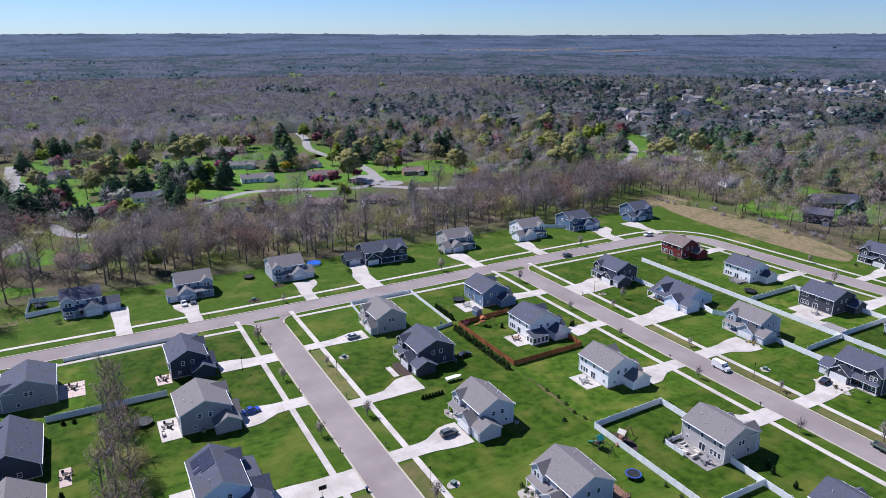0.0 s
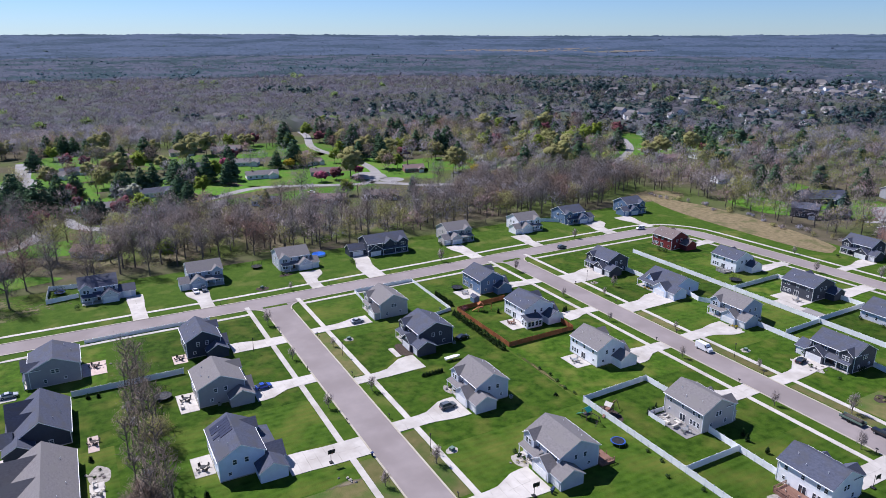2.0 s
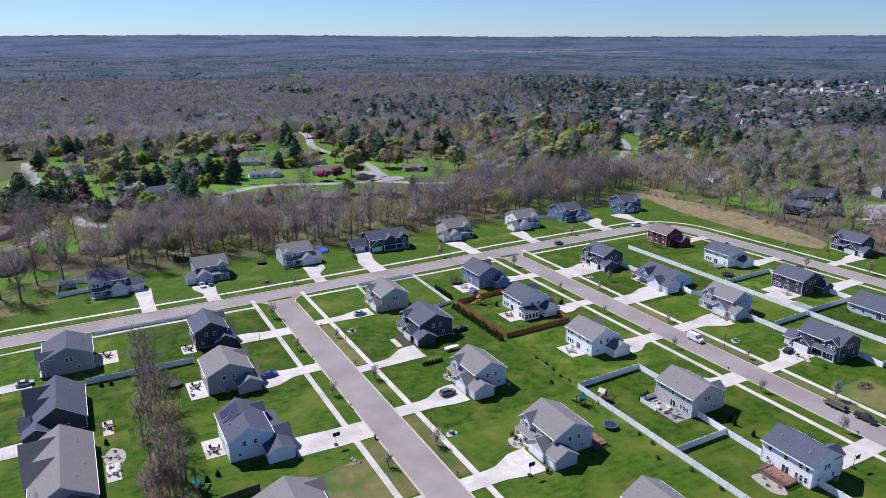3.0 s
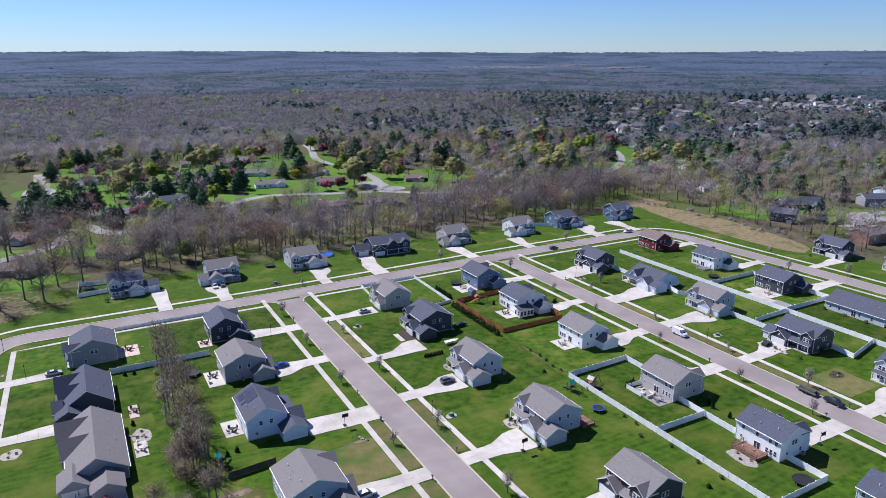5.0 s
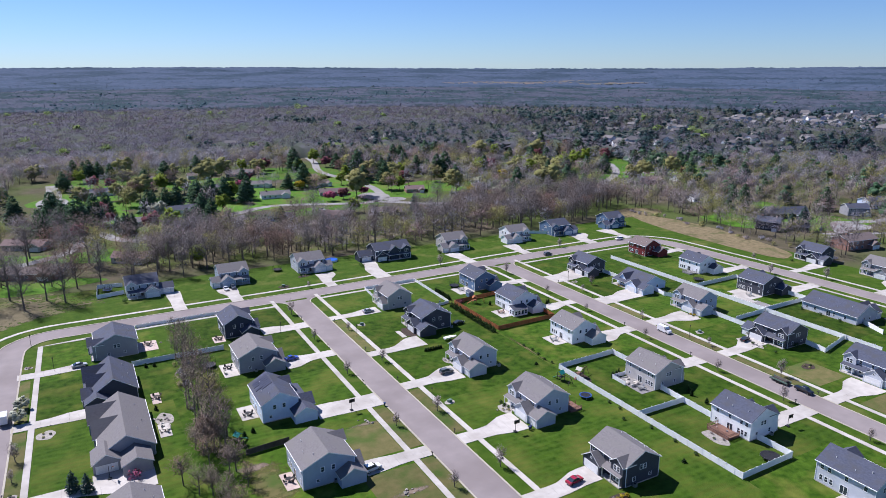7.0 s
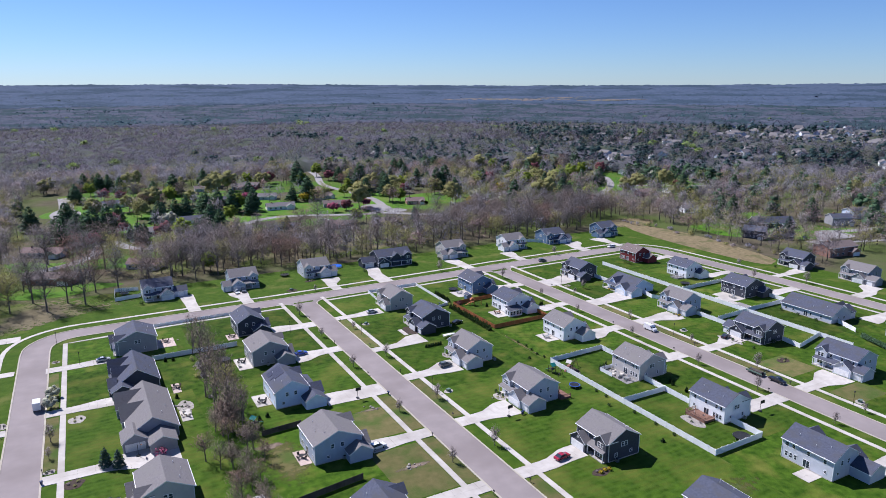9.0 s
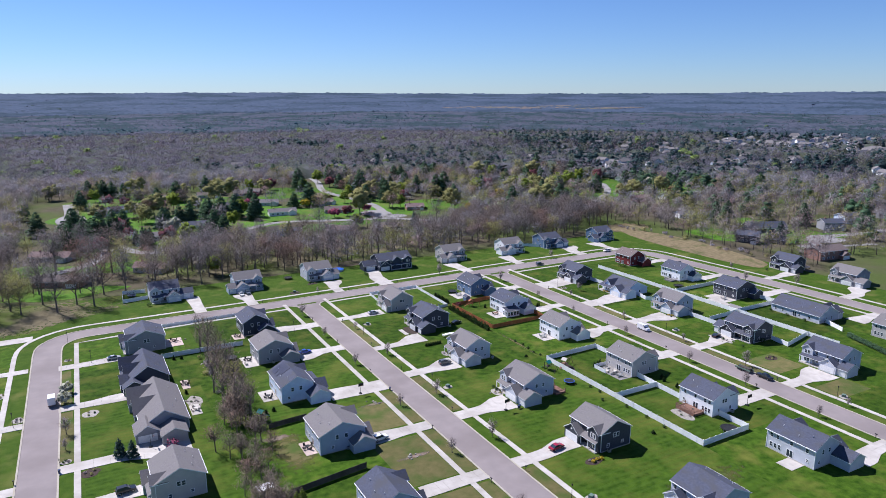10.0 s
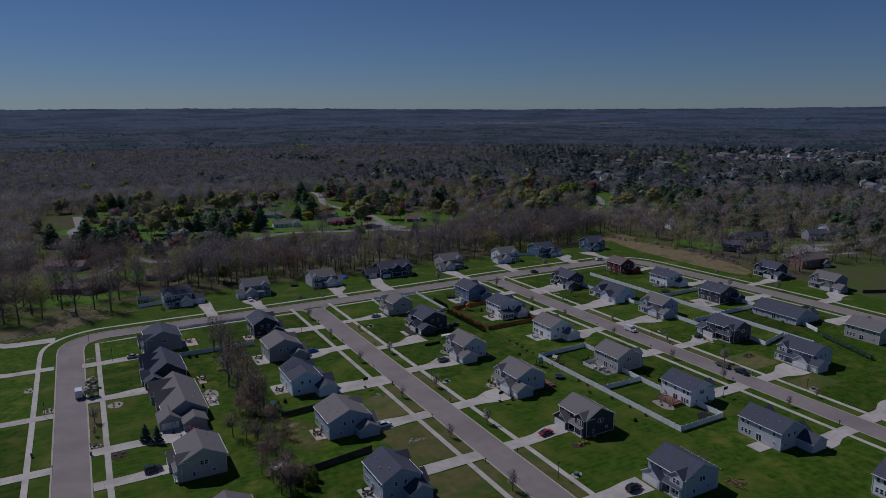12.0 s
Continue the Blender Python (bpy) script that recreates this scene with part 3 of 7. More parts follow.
def panel_door(w, h, rows):
    bm = bmesh.new()
    for i in range(rows):
        a, b = h * i / rows, h * (i + 1) / rows
        box(bm, -w / 2, w / 2, -0.05, 0.0, a + 0.012, b - 0.012)
        n = max(2, round(w / 1.2))
        for k in range(n):
            box(bm, -w / 2 + w * k / n + 0.12, -w / 2 + w * (k + 1) / n - 0.12, -0.065, -0.045, a + 0.1, b - 0.1)
    return mesh("garage_door", bm, WHITE_PLASTIC)


GARAGE_DOORS = {w: panel_door(w, 2.15, 4) for w in (4.9, 2.7)}


def sliding_door():
    bm = bmesh.new()
    for a, b in ((-0.95, -0.83), (-0.05, 0.05), (0.83, 0.95)):
        box(bm, a, b, -0.05, 0, 0, 2.1)
    box(bm, -0.83, 0.83, -0.05, 0, 2.0, 2.1)
    box(bm, -0.83, 0.83, -0.05, 0, 0, 0.1)
    return mesh("patio_door", bm, TRIM), None


PATIO_DOOR = sliding_door()[0]
bmd = bmesh.new()
box(bmd, -0.83, 0.83, -0.02, 0.004, 0.1, 2.0)
PATIO_GLASS = mesh("pane", bmd, GLASS)
bmd = bmesh.new()
box(bmd, -0.5, 0.5, -0.05, 0, 0, 2.1)
box(bmd, -0.36, -0.04, -0.07, -0.045, 0.2, 0.9)
box(bmd, 0.04, 0.36, -0.07, -0.045, 0.2, 0.9)
box(bmd, -0.36, 0.36, -0.07, -0.045, 1.1, 1.9)
FRONT_DOOR = mesh("front_door", bmd, material("painted_door", (0.07, 0.05, 0.045), (0.1, 0.075, 0.07), 1.0, rough=0.5))
bmd = bmesh.new()
tube(bmd, 0, 0, -0.2, 0.45, 0.07, sides=6)
PIPE = mesh("vent_pipe", bmd, WHITE_PLASTIC)
bmd = bmesh.new()
box(bmd, -0.045, 0.045, -0.045, 0.045, 0, 1)
POST = mesh("porch_post", bmd, TRIM)


def gable_walls(bm, x0, x1, y0, y1, z0, ze, rise, axis):
    if axis == "x":
        prism(bm, [(y0, z0), (y1, z0), (y1, ze), ((y0 + y1) / 2, ze + rise), (y0, ze)], "x", x0, x1)
    else:
        prism(bm, [(x0, z0), (x1, z0), (x1, ze), ((x0 + x1) / 2, ze + rise), (x0, ze)], "y", y0, y1)


def gable_roof(house, x0, x1, y0, y1, ze, rise, axis, roof, over=0.38, a_over=None, b_over=None, name="roof", label=""):
    a0, a1, c0, c1 = (x0, x1, y0, y1) if axis == "x" else (y0, y1, x0, x1)
    mid, slope, th = (c0 + c1) / 2, rise / ((c1 - c0) / 2), 0.2
    drop = over * slope
    out = [(c0 - over, ze - drop + th), (mid, ze + rise + th), (c1 + over, ze - drop + th), (c1 + over, ze - drop), (mid, ze + rise), (c0 - over, ze - drop)]
    bm = bmesh.new()
    prism(bm, out, axis, a0 - (over if a_over is None else a_over), a1 + (over if b_over is None else b_over), (0, 0, 1, 1, 1, 1, 1))
    return part(name, bm, (roof, TRIM), house, label)


def house(x, y, front, wall, roof, label, side=1, L=12.4, D=10.2, ze=5.4, rise=2.75, bump=4.2, garage=5.9, g_out=2.2, third=3.6, third_back=0.6,
          accent=None, porch=True, rear="patio", rear_at=0.0, storeys=2, group="houses of the new estate", windows=True, bump_rise=1.5, dormer=False, south_gable=None):
    """A two-storey frame house. front: S, E, N or W, where its street side looks; side: +1 with the garage at its right hand seen from behind the front wall."""
    turn = {"S": 0, "E": 90, "N": 180, "W": -90}[front]
    h = root("house", x, y, 0, turn, label, "house", group)
    s = side
    accent = accent or wall
    X = lambda a, b: (min(s * a, s * b), max(s * a, s * b))  # noqa: E731
    hl, hd = L / 2, D / 2
    bm = bmesh.new()
    gable_walls(bm, -hl, hl, -hd, hd, 0, ze, rise, "x")
    part("wall", bm, wall, h)
    bm = bmesh.new()
    box(bm, -hl - 0.03, hl + 0.03, -hd - 0.03, hd + 0.03, 0, 0.28)
    part("foundation", bm, CONCRETE, h, "grey concrete foundation")
    gable_roof(h, -hl, hl, -hd, hd, ze, rise, "x", roof, label="shingled gable roof with white edges")
    # gutters and corner boards
    slope = rise / hd
    for sy in (-1, 1):
        bm = bmesh.new()
        yy = sy * (hd + 0.38)
        box(bm, -hl - 0.36, hl + 0.36, yy - (0.12 if sy < 0 else 0), yy + (0 if sy < 0 else 0.12), ze - 0.38 * slope + 0.03, ze - 0.38 * slope + 0.16)
        part("gutter", bm, TRIM, h, "white gutter")
    for sx in (-1, 1):
        for sy in (-1, 1):
            bm = bmesh.new()
            cx, cy = sx * hl, sy * hd
            box(bm, cx - 0.07, cx + 0.07, cy - 0.07, cy + 0.07, 0.28, ze - 0.1)
            part("corner_board", bm, TRIM, h)
    g0 = hl - garage
    f0 = -hd
    # upper room with its own gable toward the street
    if bump:
        b0, b1 = X(-hl + 0.15, -hl + bump)
        bm = bmesh.new()
        gable_walls(bm, b0, b1, f0 - 0.9, f0 + 0.2, 0, ze - 0.05, bump_rise, "y")
        part("front_bay", bm, accent, h)
        gable_roof(h, b0, b1, f0 - 0.9, f0 + 3.0, ze - 0.05, bump_rise, "y", roof, 0.3, b_over=0)
        bx = (b0 + b1) / 2
        for dx in (-0.55, 0.55):
            add_window(h, bx + dx, f0 - 0.9, 4.2, 0, 1.0, 1.45)
            add_window(h, bx + dx, f0 - 0.9, 1.5, 0, 1.0, 1.45)
    if garage:
        a, b = X(g0, hl)
        gr = garage * 0.36
        bm = bmesh.new()
        gable_walls(bm, a, b, f0 - g_out, f0 + 0.1, 0, 2.75, gr, "y")
        part("garage", bm, accent, h)
        gable_roof(h, a, b, f0 - g_out, f0 + 0.2, 2.75, gr, "y", roof, 0.3, b_over=0, label="low gable over the garage")
        shared("garage_door", GARAGE_DOORS[4.9], h, pose((a + b) / 2, f0 - g_out - 0.005, 0.12), "white panelled garage door")
        add_window(h, (a + b) / 2, f0 - g_out, 3.55, 0, 0.6, 0.6)
    if third:
        a, b = X(hl - 0.1, hl + third)
        y0, y1 = f0 - g_out + third_back, f0 - g_out + third_back + 6.2
        bm = bmesh.new()
        gable_walls(bm, a, b, y0, y1, 0, 2.65, 1.75, "x")
        part("garage_wing", bm, wall, h)
        o = (0.02, 0.32) if s > 0 else (0.32, 0.02)
        gable_roof(h, a, b, y0, y1, 2.65, 1.75, "x", roof, 0.32, *o, label="low gable over the garage wing")
        shared("garage_door", GARAGE_DOORS[2.7], h, pose((a + b) / 2 + s * 0.05, y0 - 0.005, 0.12), "white panelled garage door")
    if porch:
        a, b = X(-hl + 0.3, g0 - 0.02)
        deep = max(1.8, g_out - 0.5)
        bm = bmesh.new()
        prism(bm, [(f0 - deep, 2.62), (f0 - deep, 2.78), (f0 - 0.02, 3.62), (f0 - 0.02, 3.46)], "x", a, b, (1, 0, 1, 1, 1))
        part("porch_roof", bm, (roof, TRIM), h)
        bm = bmesh.new()
        box(bm, a, b, f0 - deep + 0.1, f0 - 0.04, 0, 0.3)
        part("porch_floor", bm, CONCRETE, h)
        n = 3
        for i in range(n):
            px = a + 0.2 + (b - a - 0.4) * i / (n - 1)
            shared("porch_post", POST, h, pose(px, f0 - deep + 0.25, 0.3) @ Matrix.Diagonal((2, 2, 2.32, 1)))
        dx = s * (g0 - 1.0)
        shared("front_door", FRONT_DOOR, h, pose(dx, f0 - 0.005, 0.3))
        if s * dx - 1.6 > -hl + bump + 0.7 or not bump:
            add_window(h, dx - s * 1.7, f0, 1.6, 0, 1.0, 1.45)
    if windows and storeys == 2:
        # street side, upper floor
        for q in np.linspace(-hl + bump + 1.0, hl - 1.2, 3):
            add_window(h, s * q, f0, 4.35, 0, 0.9, 1.25)
        # back
        for q in (-0.40, -0.27, 0.02, 0.34):
            add_window(h, s * q * L, hd, 4.25, 180, 0.95, 1.25)
        for q in (-0.40, -0.31, -0.22):
            add_window(h, s * q * L, hd, 1.6, 180, 0.9, 1.45)
        add_window(h, s * 0.36 * L, hd, 1.7, 180, 0.8, 0.9)
        # ends
        for sx in (-1, 1):
            if sx == s and third:
                spots = ((1.6, 4.2, 1.0, 1.35), (-1.0, 4.2, 1.0, 1.35), (2.8, 1.6, 0.9, 0.9))
            else:
                spots = ((-0.5, 4.2, 1.0, 1.35), (0.6, 4.2, 1.0, 1.35), (-2.6, 1.6, 0.9, 1.2), (2.4, 1.7, 0.9, 0.9))
            for yy, zz, w, hh in spots:
                add_window(h, sx * hl, yy, zz, 90 * sx, w, hh)
    elif windows:
        for q in (-0.4, -0.25, 0.1, 0.3):
            add_window(h, s * q * L, hd, 1.6, 180, 1.0, 1.3)
            if not (garage and q > 0):
                add_window(h, s * q * L, f0, 1.6, 0, 1.1, 1.4)
        for sx in (-1, 1):
            add_window(h, sx * hl, 1.8, 1.6, 90 * sx, 1.0, 1.3)
            add_window(h, sx * hl, -1.8, 1.6, 90 * sx, 1.0, 1.3)
    if rear:
        door = shared("patio_door", PATIO_DOOR, h, pose(s * rear_at, hd + 0.005, 0.3, 0, 0, 180))
        shared("pane", PATIO_GLASS, door, Matrix.Identity(4), "dark reflecting glass")
    # pipes through the back slope
    for q, r in ((-0.28, 0.45), (0.08, 0.3), (0.3, 0.55)):
        yy = hd * (1 - r)
        shared("vent_pipe", PIPE, h, pose(s * q * L, yy, ze + rise * (1 - yy / hd) + 0.2))
    return h


NAVY = "dark navy two-storey house with slate-blue shingle roof on a green lawn"
CHAR = "charcoal two-storey house with dark shingles and white trim"
TANH = "warm grey two-storey house with weathered grey roof"
GREYH = "pale grey two-storey house with grey shingle roof and white trim"
WHITEH = "white two-storey house with dark slate roof"
BLUEH = "blue-grey two-storey house with slate-blue roof"
# First street, west side (gardens to the west)
house(20.5, 196.7, "E", WALL_NAVY, ROOF_SLATE, NAVY, -1, D=10.0, L=12.6, third=3.4)
house(19.6, 165.2, "E", WALL_MIDGREY, ROOF_GREY, "mid-grey two-storey house with weathered grey roof and patio", -1, D=12.0, L=12.6, third=3.6, rear_at=-1)
house(17.0, 131.5, "E", WALL_SKY, ROOF_SLATE, "pale blue two-storey house with solar panels on slate roof", -1, D=10.0, L=14.6, third=4.6, g_out=4.5)
house(18.6, 95.6, "E", WALL_BLUEGREY, ROOF_GREY, "blue-grey two-storey house with weathered grey roof", -1, D=12.6, L=12.8, third=3.4)
house(17.8, 58.4, "E", WALL_BLUEGREY, ROOF_SLATE, BLUEH, -1, D=10.2, L=12.0)
house(18.0, 24.0, "E", WALL_TAN, ROOF_GREY, TANH, -1)
# First street, east side (fronts to the west)
house(84.0, 197.0, "W", WALL_TAN, ROOF_GREY, TANH, 1, D=10.2, L=12.6, third=0)
house(85.7, 169.0, "W", WALL_CHARCOAL, ROOF_SLATE, "charcoal two-storey house with slate roof, porch and garage wing", 1, D=12.0, L=12.6, third=4.2, g_out=3.0)
house(83.1, 131.8, "W", WALL_GREY, ROOF_GREY, GREYH, 1, D=9.8, L=12.4, third=3.8, g_out=3.0)
house(83.5, 96.4, "W", WALL_GREY, ROOF_GREY, "pale grey two-storey house with three-bay garage on a mown lawn", 1, D=11.0, L=12.6, third=3.8, g_out=3.0)
house(82.8, 61.1, "W", WALL_CHARCOAL, ROOF_GREY, "charcoal two-storey house with weathered grey roof and red front window", -1, D=10.2, L=12.4, third=0)
house(83.0, 24.3, "W", WALL_GREY, ROOF_SLATE, "pale grey two-storey house with slate-blue gables", -1, D=11.4, L=12.0, third=0)
# Second street, west side
house(126.4, 200.7, "E", WALL_BLUE, ROOF_SLATE, "deep blue two-storey house with slate roof and trampoline behind", -1, D=10.4, L=13.0, third=3.2)
house(125.6, 169.3, "E", WALL_WHITE, ROOF_SLATE, "white two-storey house with slate roof inside a cedar fence", -1, D=11.6, L=12.2, third=4.0)
house(125.7, 133.6, "E", WALL_WHITE, ROOF_GREY, "white two-storey house with weathered grey roof and patio", -1, D=10.2, L=12.4, third=4.0)
house(125.4, 94.0, "E", WALL_TAN, ROOF_GREY, "warm grey two-storey house with patio inside a white fence", 1, D=11.0, L=12.4, third=0)
house(125.0, 61.0, "E", WALL_WHITE, ROOF_SLATE, "white two-storey house with slate roof and raised timber deck", 1, D=10.0, L=12.4, third=0)
house(123.8, 29.3, "E", WALL_GREY, ROOF_SLATE, "pale grey two-storey house with slate roof and bare patio", -1, D=9.6, L=13.6, third=5.0, g_out=4.0)
house(125.0, -8.0, "E", WALL_WHITE, ROOF_SLATE, WHITEH, -1)
# Second street, east side
house(184.4, 195.6, "W", WALL_CHARCOAL, ROOF_SLATE, CHAR, 1, D=10.6, L=12.6, third=3.6, g_out=2.6)
house(190.5, 166.5, "W", WALL_SKY, ROOF_SLATE, "low pale blue ranch house with slate roof and three gables", 1, D=13.0, L=16.0, ze=3.0, rise=3.2, bump=0, storeys=1, third=3.6, g_out=4.0, garage=6.4)
house(189.3, 135.0, "W", WALL_BLUEGREY, ROOF_GREY, "blue-grey two-storey house with weathered grey roof", 1, D=10.0, L=12.6, third=3.6, g_out=3.0)
house(188.3, 96.0, "W", WALL_CHARCOAL, ROOF_SLATE, "charcoal two-storey house with slate roof and white bay window", -1, D=10.3, L=13.6, third=3.4, g_out=2.6)
house(189.4, 63.0, "W", WALL_GREY, ROOF_SLATE, "pale grey two-storey house with slate roof and front porch", 1, D=11.0, L=14.0, third=3.6, g_out=3.0)
house(189.0, 22.0, "W", WALL_WHITE, ROOF_SLATE, WHITEH, 1)
# East street
house(231.0, 206.0, "E", WALL_RED, ROOF_BROWN, "barn-red two-storey house with faded brown roof", -1, D=10.0, L=11.6, third=4.0)
house(231.0, 171.5, "E", WALL_WHITE, ROOF_SLATE, WHITEH, -1, D=10.0, L=12.4, third=3.6)
house(230.2, 136.4, "E", WALL_CHARCOAL, ROOF_SLATE, "charcoal two-storey house with patio and paved court", -1, D=12.4, L=12.8, third=3.4)
house(232.0, 102.0, "E", WALL_GREY, ROOF_SLATE, "long low grey ranch house with slate roof", -1, D=13.0, L=22.0, ze=3.2, rise=3.3, bump=0, storeys=1, third=0, garage=6.4, g_out=3.0)
house(237.0, 66.0, "E", WALL_TAN, ROOF_GREY, "warm grey two-storey house behind a dark hedge", -1, D=12.0, L=14.0, third=0)
house(297.3, 155.8, "W", WALL_CHARCOAL, ROOF_SLATE, CHAR, 1, D=10.3, L=12.8, third=3.4, g_out=2.8)
house(300.2, 124.0, "W", WALL_MIDGREY, ROOF_GREY, "mid-grey two-storey house with stone bay and wide garage", 1, D=11.0, L=13.0, third=5.0, g_out=3.0)
# North street, fronts to the south
house(-5.0, 261.5, "S", WALL_GREY, ROOF_SLATE, "pale grey two-storey house with white fenced yard", 1, D=11.0, L=12.6, third=5.8, third_back=2.6, garage=5.6, g_out=4.0)
house(32.8, 260.8, "S", WALL_BLUEGREY, ROOF_GREY, "blue-grey two-storey house with cars before the garage", -1, D=10.6, L=12.8, third=3.8, g_out=4.4)
house(68.8, 262.6, "S", WALL_GREY, ROOF_GREY, "pale grey two-storey house beside a covered pool", 1, D=11.4, L=13.0, third=3.0, g_out=3.6)
house(111.5, 262.8, "S", WALL_NAVY, ROOF_SLATE, "wide navy two-storey house with gables and front porch", -1, D=11.0, L=19.0, third=0, garage=6.4, g_out=1.0, porch=True, bump=4.8)
house(149.2, 264.8, "S", WALL_TAN, ROOF_GREY, TANH, -1, D=11.0, L=12.8, third=3.6, g_out=4.4)
house(188.8, 263.6, "S", WALL_WHITE, ROOF_GREY, "white two-storey house with weathered grey roof", -1, D=11.0, L=12.6, third=3.8, g_out=3.6)
house(218.0, 264.6, "S", WALL_BLUE, ROOF_SLATE, "blue two-storey house with slate roof and wide garage", 1, D=11.6, L=13.0, third=4.0, g_out=3.0)
house(260.0, 264.6, "S", WALL_BLUE, ROOF_SLATE, "blue-grey two-storey house with three gables by the woods", -1, D=11.0, L=12.0, third=4.4, g_out=3.0)
# West street, east side
house(-19.3, 198.0, "W", WALL_MIDGREY, ROOF_SLATE, "mid-grey two-storey house with slate-blue roof", -1, D=12.6, L=13.0, third=0)
house(-22.2, 166.0, "W", WALL_NAVY, ROOF_SLATE, "navy ranch house with steep slate roof and cross gables", 1, D=12.0, L=18.0, ze=3.4, rise=4.0, bump=0, storeys=1, third=3.6, g_out=2.4)
house(-21.6, 135.0, "W", WALL_MIDGREY, ROOF_GREY, "grey ranch house with weathered roof and cross gables", 1, D=12.4, L=26.0, ze=3.2, rise=3.8, bump=0, storeys=1, third=0, garage=0, g_out=2.0, porch=False)
house(-22.6, 92.0, "W", WALL_TAN, ROOF_GREY, "warm grey two-storey house with weathered grey roof", -1, D=11.2, L=12.0, third=0)
house(-22.0, 56.5, "W", WALL_TAN, ROOF_GREY, TANH, -1, D=11.2, L=12.0, third=0)


# ---- plants ----
RNG = np.random.default_rng(7)


def unit(v):
    return v / np.maximum(np.linalg.norm(v, axis=-1, keepdims=True), 1e-9)


def slivers(c, d, l, w, facing=None):
    """Narrow three-cornered blades round the points c along the ways d, flat to the ways in facing or turned at random."""
    n = len(c)
    side = unit(np.cross(d, RNG.normal(size=(n, 3)) if facing is None else facing + RNG.normal(size=(n, 3)) * 0.25))
    l, w = np.broadcast_to(l, n)[:, None], np.broadcast_to(w, n)[:, None]
    verts = np.stack([c - d * l / 2 - side * w / 2, c - d * l / 2 + side * w / 2, c + d * l / 2], 1).reshape(-1, 3)
    return verts, np.arange(3 * n).reshape(-1, 3)


def crown_points(base, h, r, k, low=0.28, hollow=0.55):
    """k points in the crown of each tree."""
    n = len(base)
    u = unit(RNG.normal(size=(n, k, 3)))
    rad = RNG.random((n, k, 1)) ** (1 / 3) * (1 - hollow) + hollow * RNG.random((n, k, 1)) ** 0.35
    lump = 1 + 0.22 * np.sin(3 * np.arctan2(u[..., 1:2], u[..., 0:1]) + RNG.random((n, 1, 1)) * 6) * np.sin(4 * u[..., 2:] + RNG.random((n, 1, 1)) * 6)
    p = u * rad * lump
    half = h * (1 - low) / 2
    out = np.empty((n, k, 3))
    out[..., 0] = base[:, None, 0] + p[..., 0] * r[:, None]
    out[..., 1] = base[:, None, 1] + p[..., 1] * r[:, None]
    out[..., 2] = base[:, None, 2] + h[:, None] * low + half[:, None] * (1 + p[..., 2])
    return out.reshape(-1, 3), u.reshape(-1, 3)


def cone_points(base, h, r, k, low=0.06):
    n = len(base)
    t = 1 - np.sqrt(RNG.random((n, k)))
    a = RNG.random((n, k)) * 6.283
    tier = 1 + 0.25 * np.sin(t * 28 + RNG.random((n, 1)) * 6)
    q = r[:, None] * np.minimum(1.0, 1.15 * (1 - t) ** 0.62) * tier * RNG.random((n, k)) ** 0.4
    out = np.stack([base[:, None, 0] + q * np.cos(a), base[:, None, 1] + q * np.sin(a), base[:, None, 2] + h[:, None] * (low + (1 - low) * t)], -1)
    way = np.stack([np.cos(a), np.sin(a), -0.35 + 0 * a], -1)
    return out.reshape(-1, 3), unit(way).reshape(-1, 3)


BALL_V = np.array([(0, 0, 1)] + [(math.cos(i * 1.2566) * 0.894, math.sin(i * 1.2566) * 0.894, 0.447) for i in range(5)] + [(math.cos(i * 1.2566 + 0.628) * 0.894, math.sin(i * 1.2566 + 0.628) * 0.894, -0.447) for i in range(5)] + [(0, 0, -1)])
BALL_F = np.array([(0, 1 + i, 1 + (i + 1) % 5) for i in range(5)] + [(1 + i, 6 + i, 1 + (i + 1) % 5) for i in range(5)] + [(1 + (i + 1) % 5, 6 + i, 6 + (i + 1) % 5) for i in range(5)] + [(11, 6 + (i + 1) % 5, 6 + i) for i in range(5)])


def clumps(c, r, flat=0.85, rough=0.22, open_below=False):
    """Small uneven tufts of twigs or leaves round the points c; open_below leaves out their undersides."""
    n = len(c)
    r = np.broadcast_to(r, n)
    a = RNG.random(n) * 6.283
    co, si = np.cos(a)[:, None], np.sin(a)[:, None]
    k = 11 if open_below else 12
    way = np.broadcast_to(BALL_V[None, :k], (n, k, 3))
    way = np.stack([way[..., 0] * co - way[..., 1] * si, way[..., 0] * si + way[..., 1] * co, way[..., 2]], -1)
    v = c[:, None] + way * (1 + RNG.normal(0, rough, (n, k, 1))) * r[:, None, None] * (1, 1, flat)
    f = (BALL_F[:15] if open_below else BALL_F)[None] + (np.arange(n) * k)[:, None, None]
    return v.reshape(-1, 3), f.reshape(-1, 3), unit(way + (0, 0, 0.15) + RNG.normal(0, 0.12, way.shape)).reshape(-1, 3)


def mixed(tufts, blades, way):
    """Tufts and loose blades as one soup, with the shading of each corner."""
    v, f = joined([tufts[:2], blades])
    return v, f, np.concatenate([tufts[2], np.repeat(way, 3, 0)])


def limb(a, b, r0, r1, sides=4):
    a, b = np.array(a, float), np.array(b, float)
    d = unit(b - a)
    s = unit(np.cross(d, (0.3, 0.5, 0.81)))
    t = np.cross(d, s)
    ang = np.arange(sides) * math.tau / sides
    ring = np.cos(ang)[:, None] * s + np.sin(ang)[:, None] * t
    v = np.concatenate([a + ring * r0, b + ring * r1])
    i = np.arange(sides)
    j = (i + 1) % sides
    f = np.concatenate([np.stack([i, j, j + sides], 1), np.stack([i, j + sides, i + sides], 1)])
    return v, f


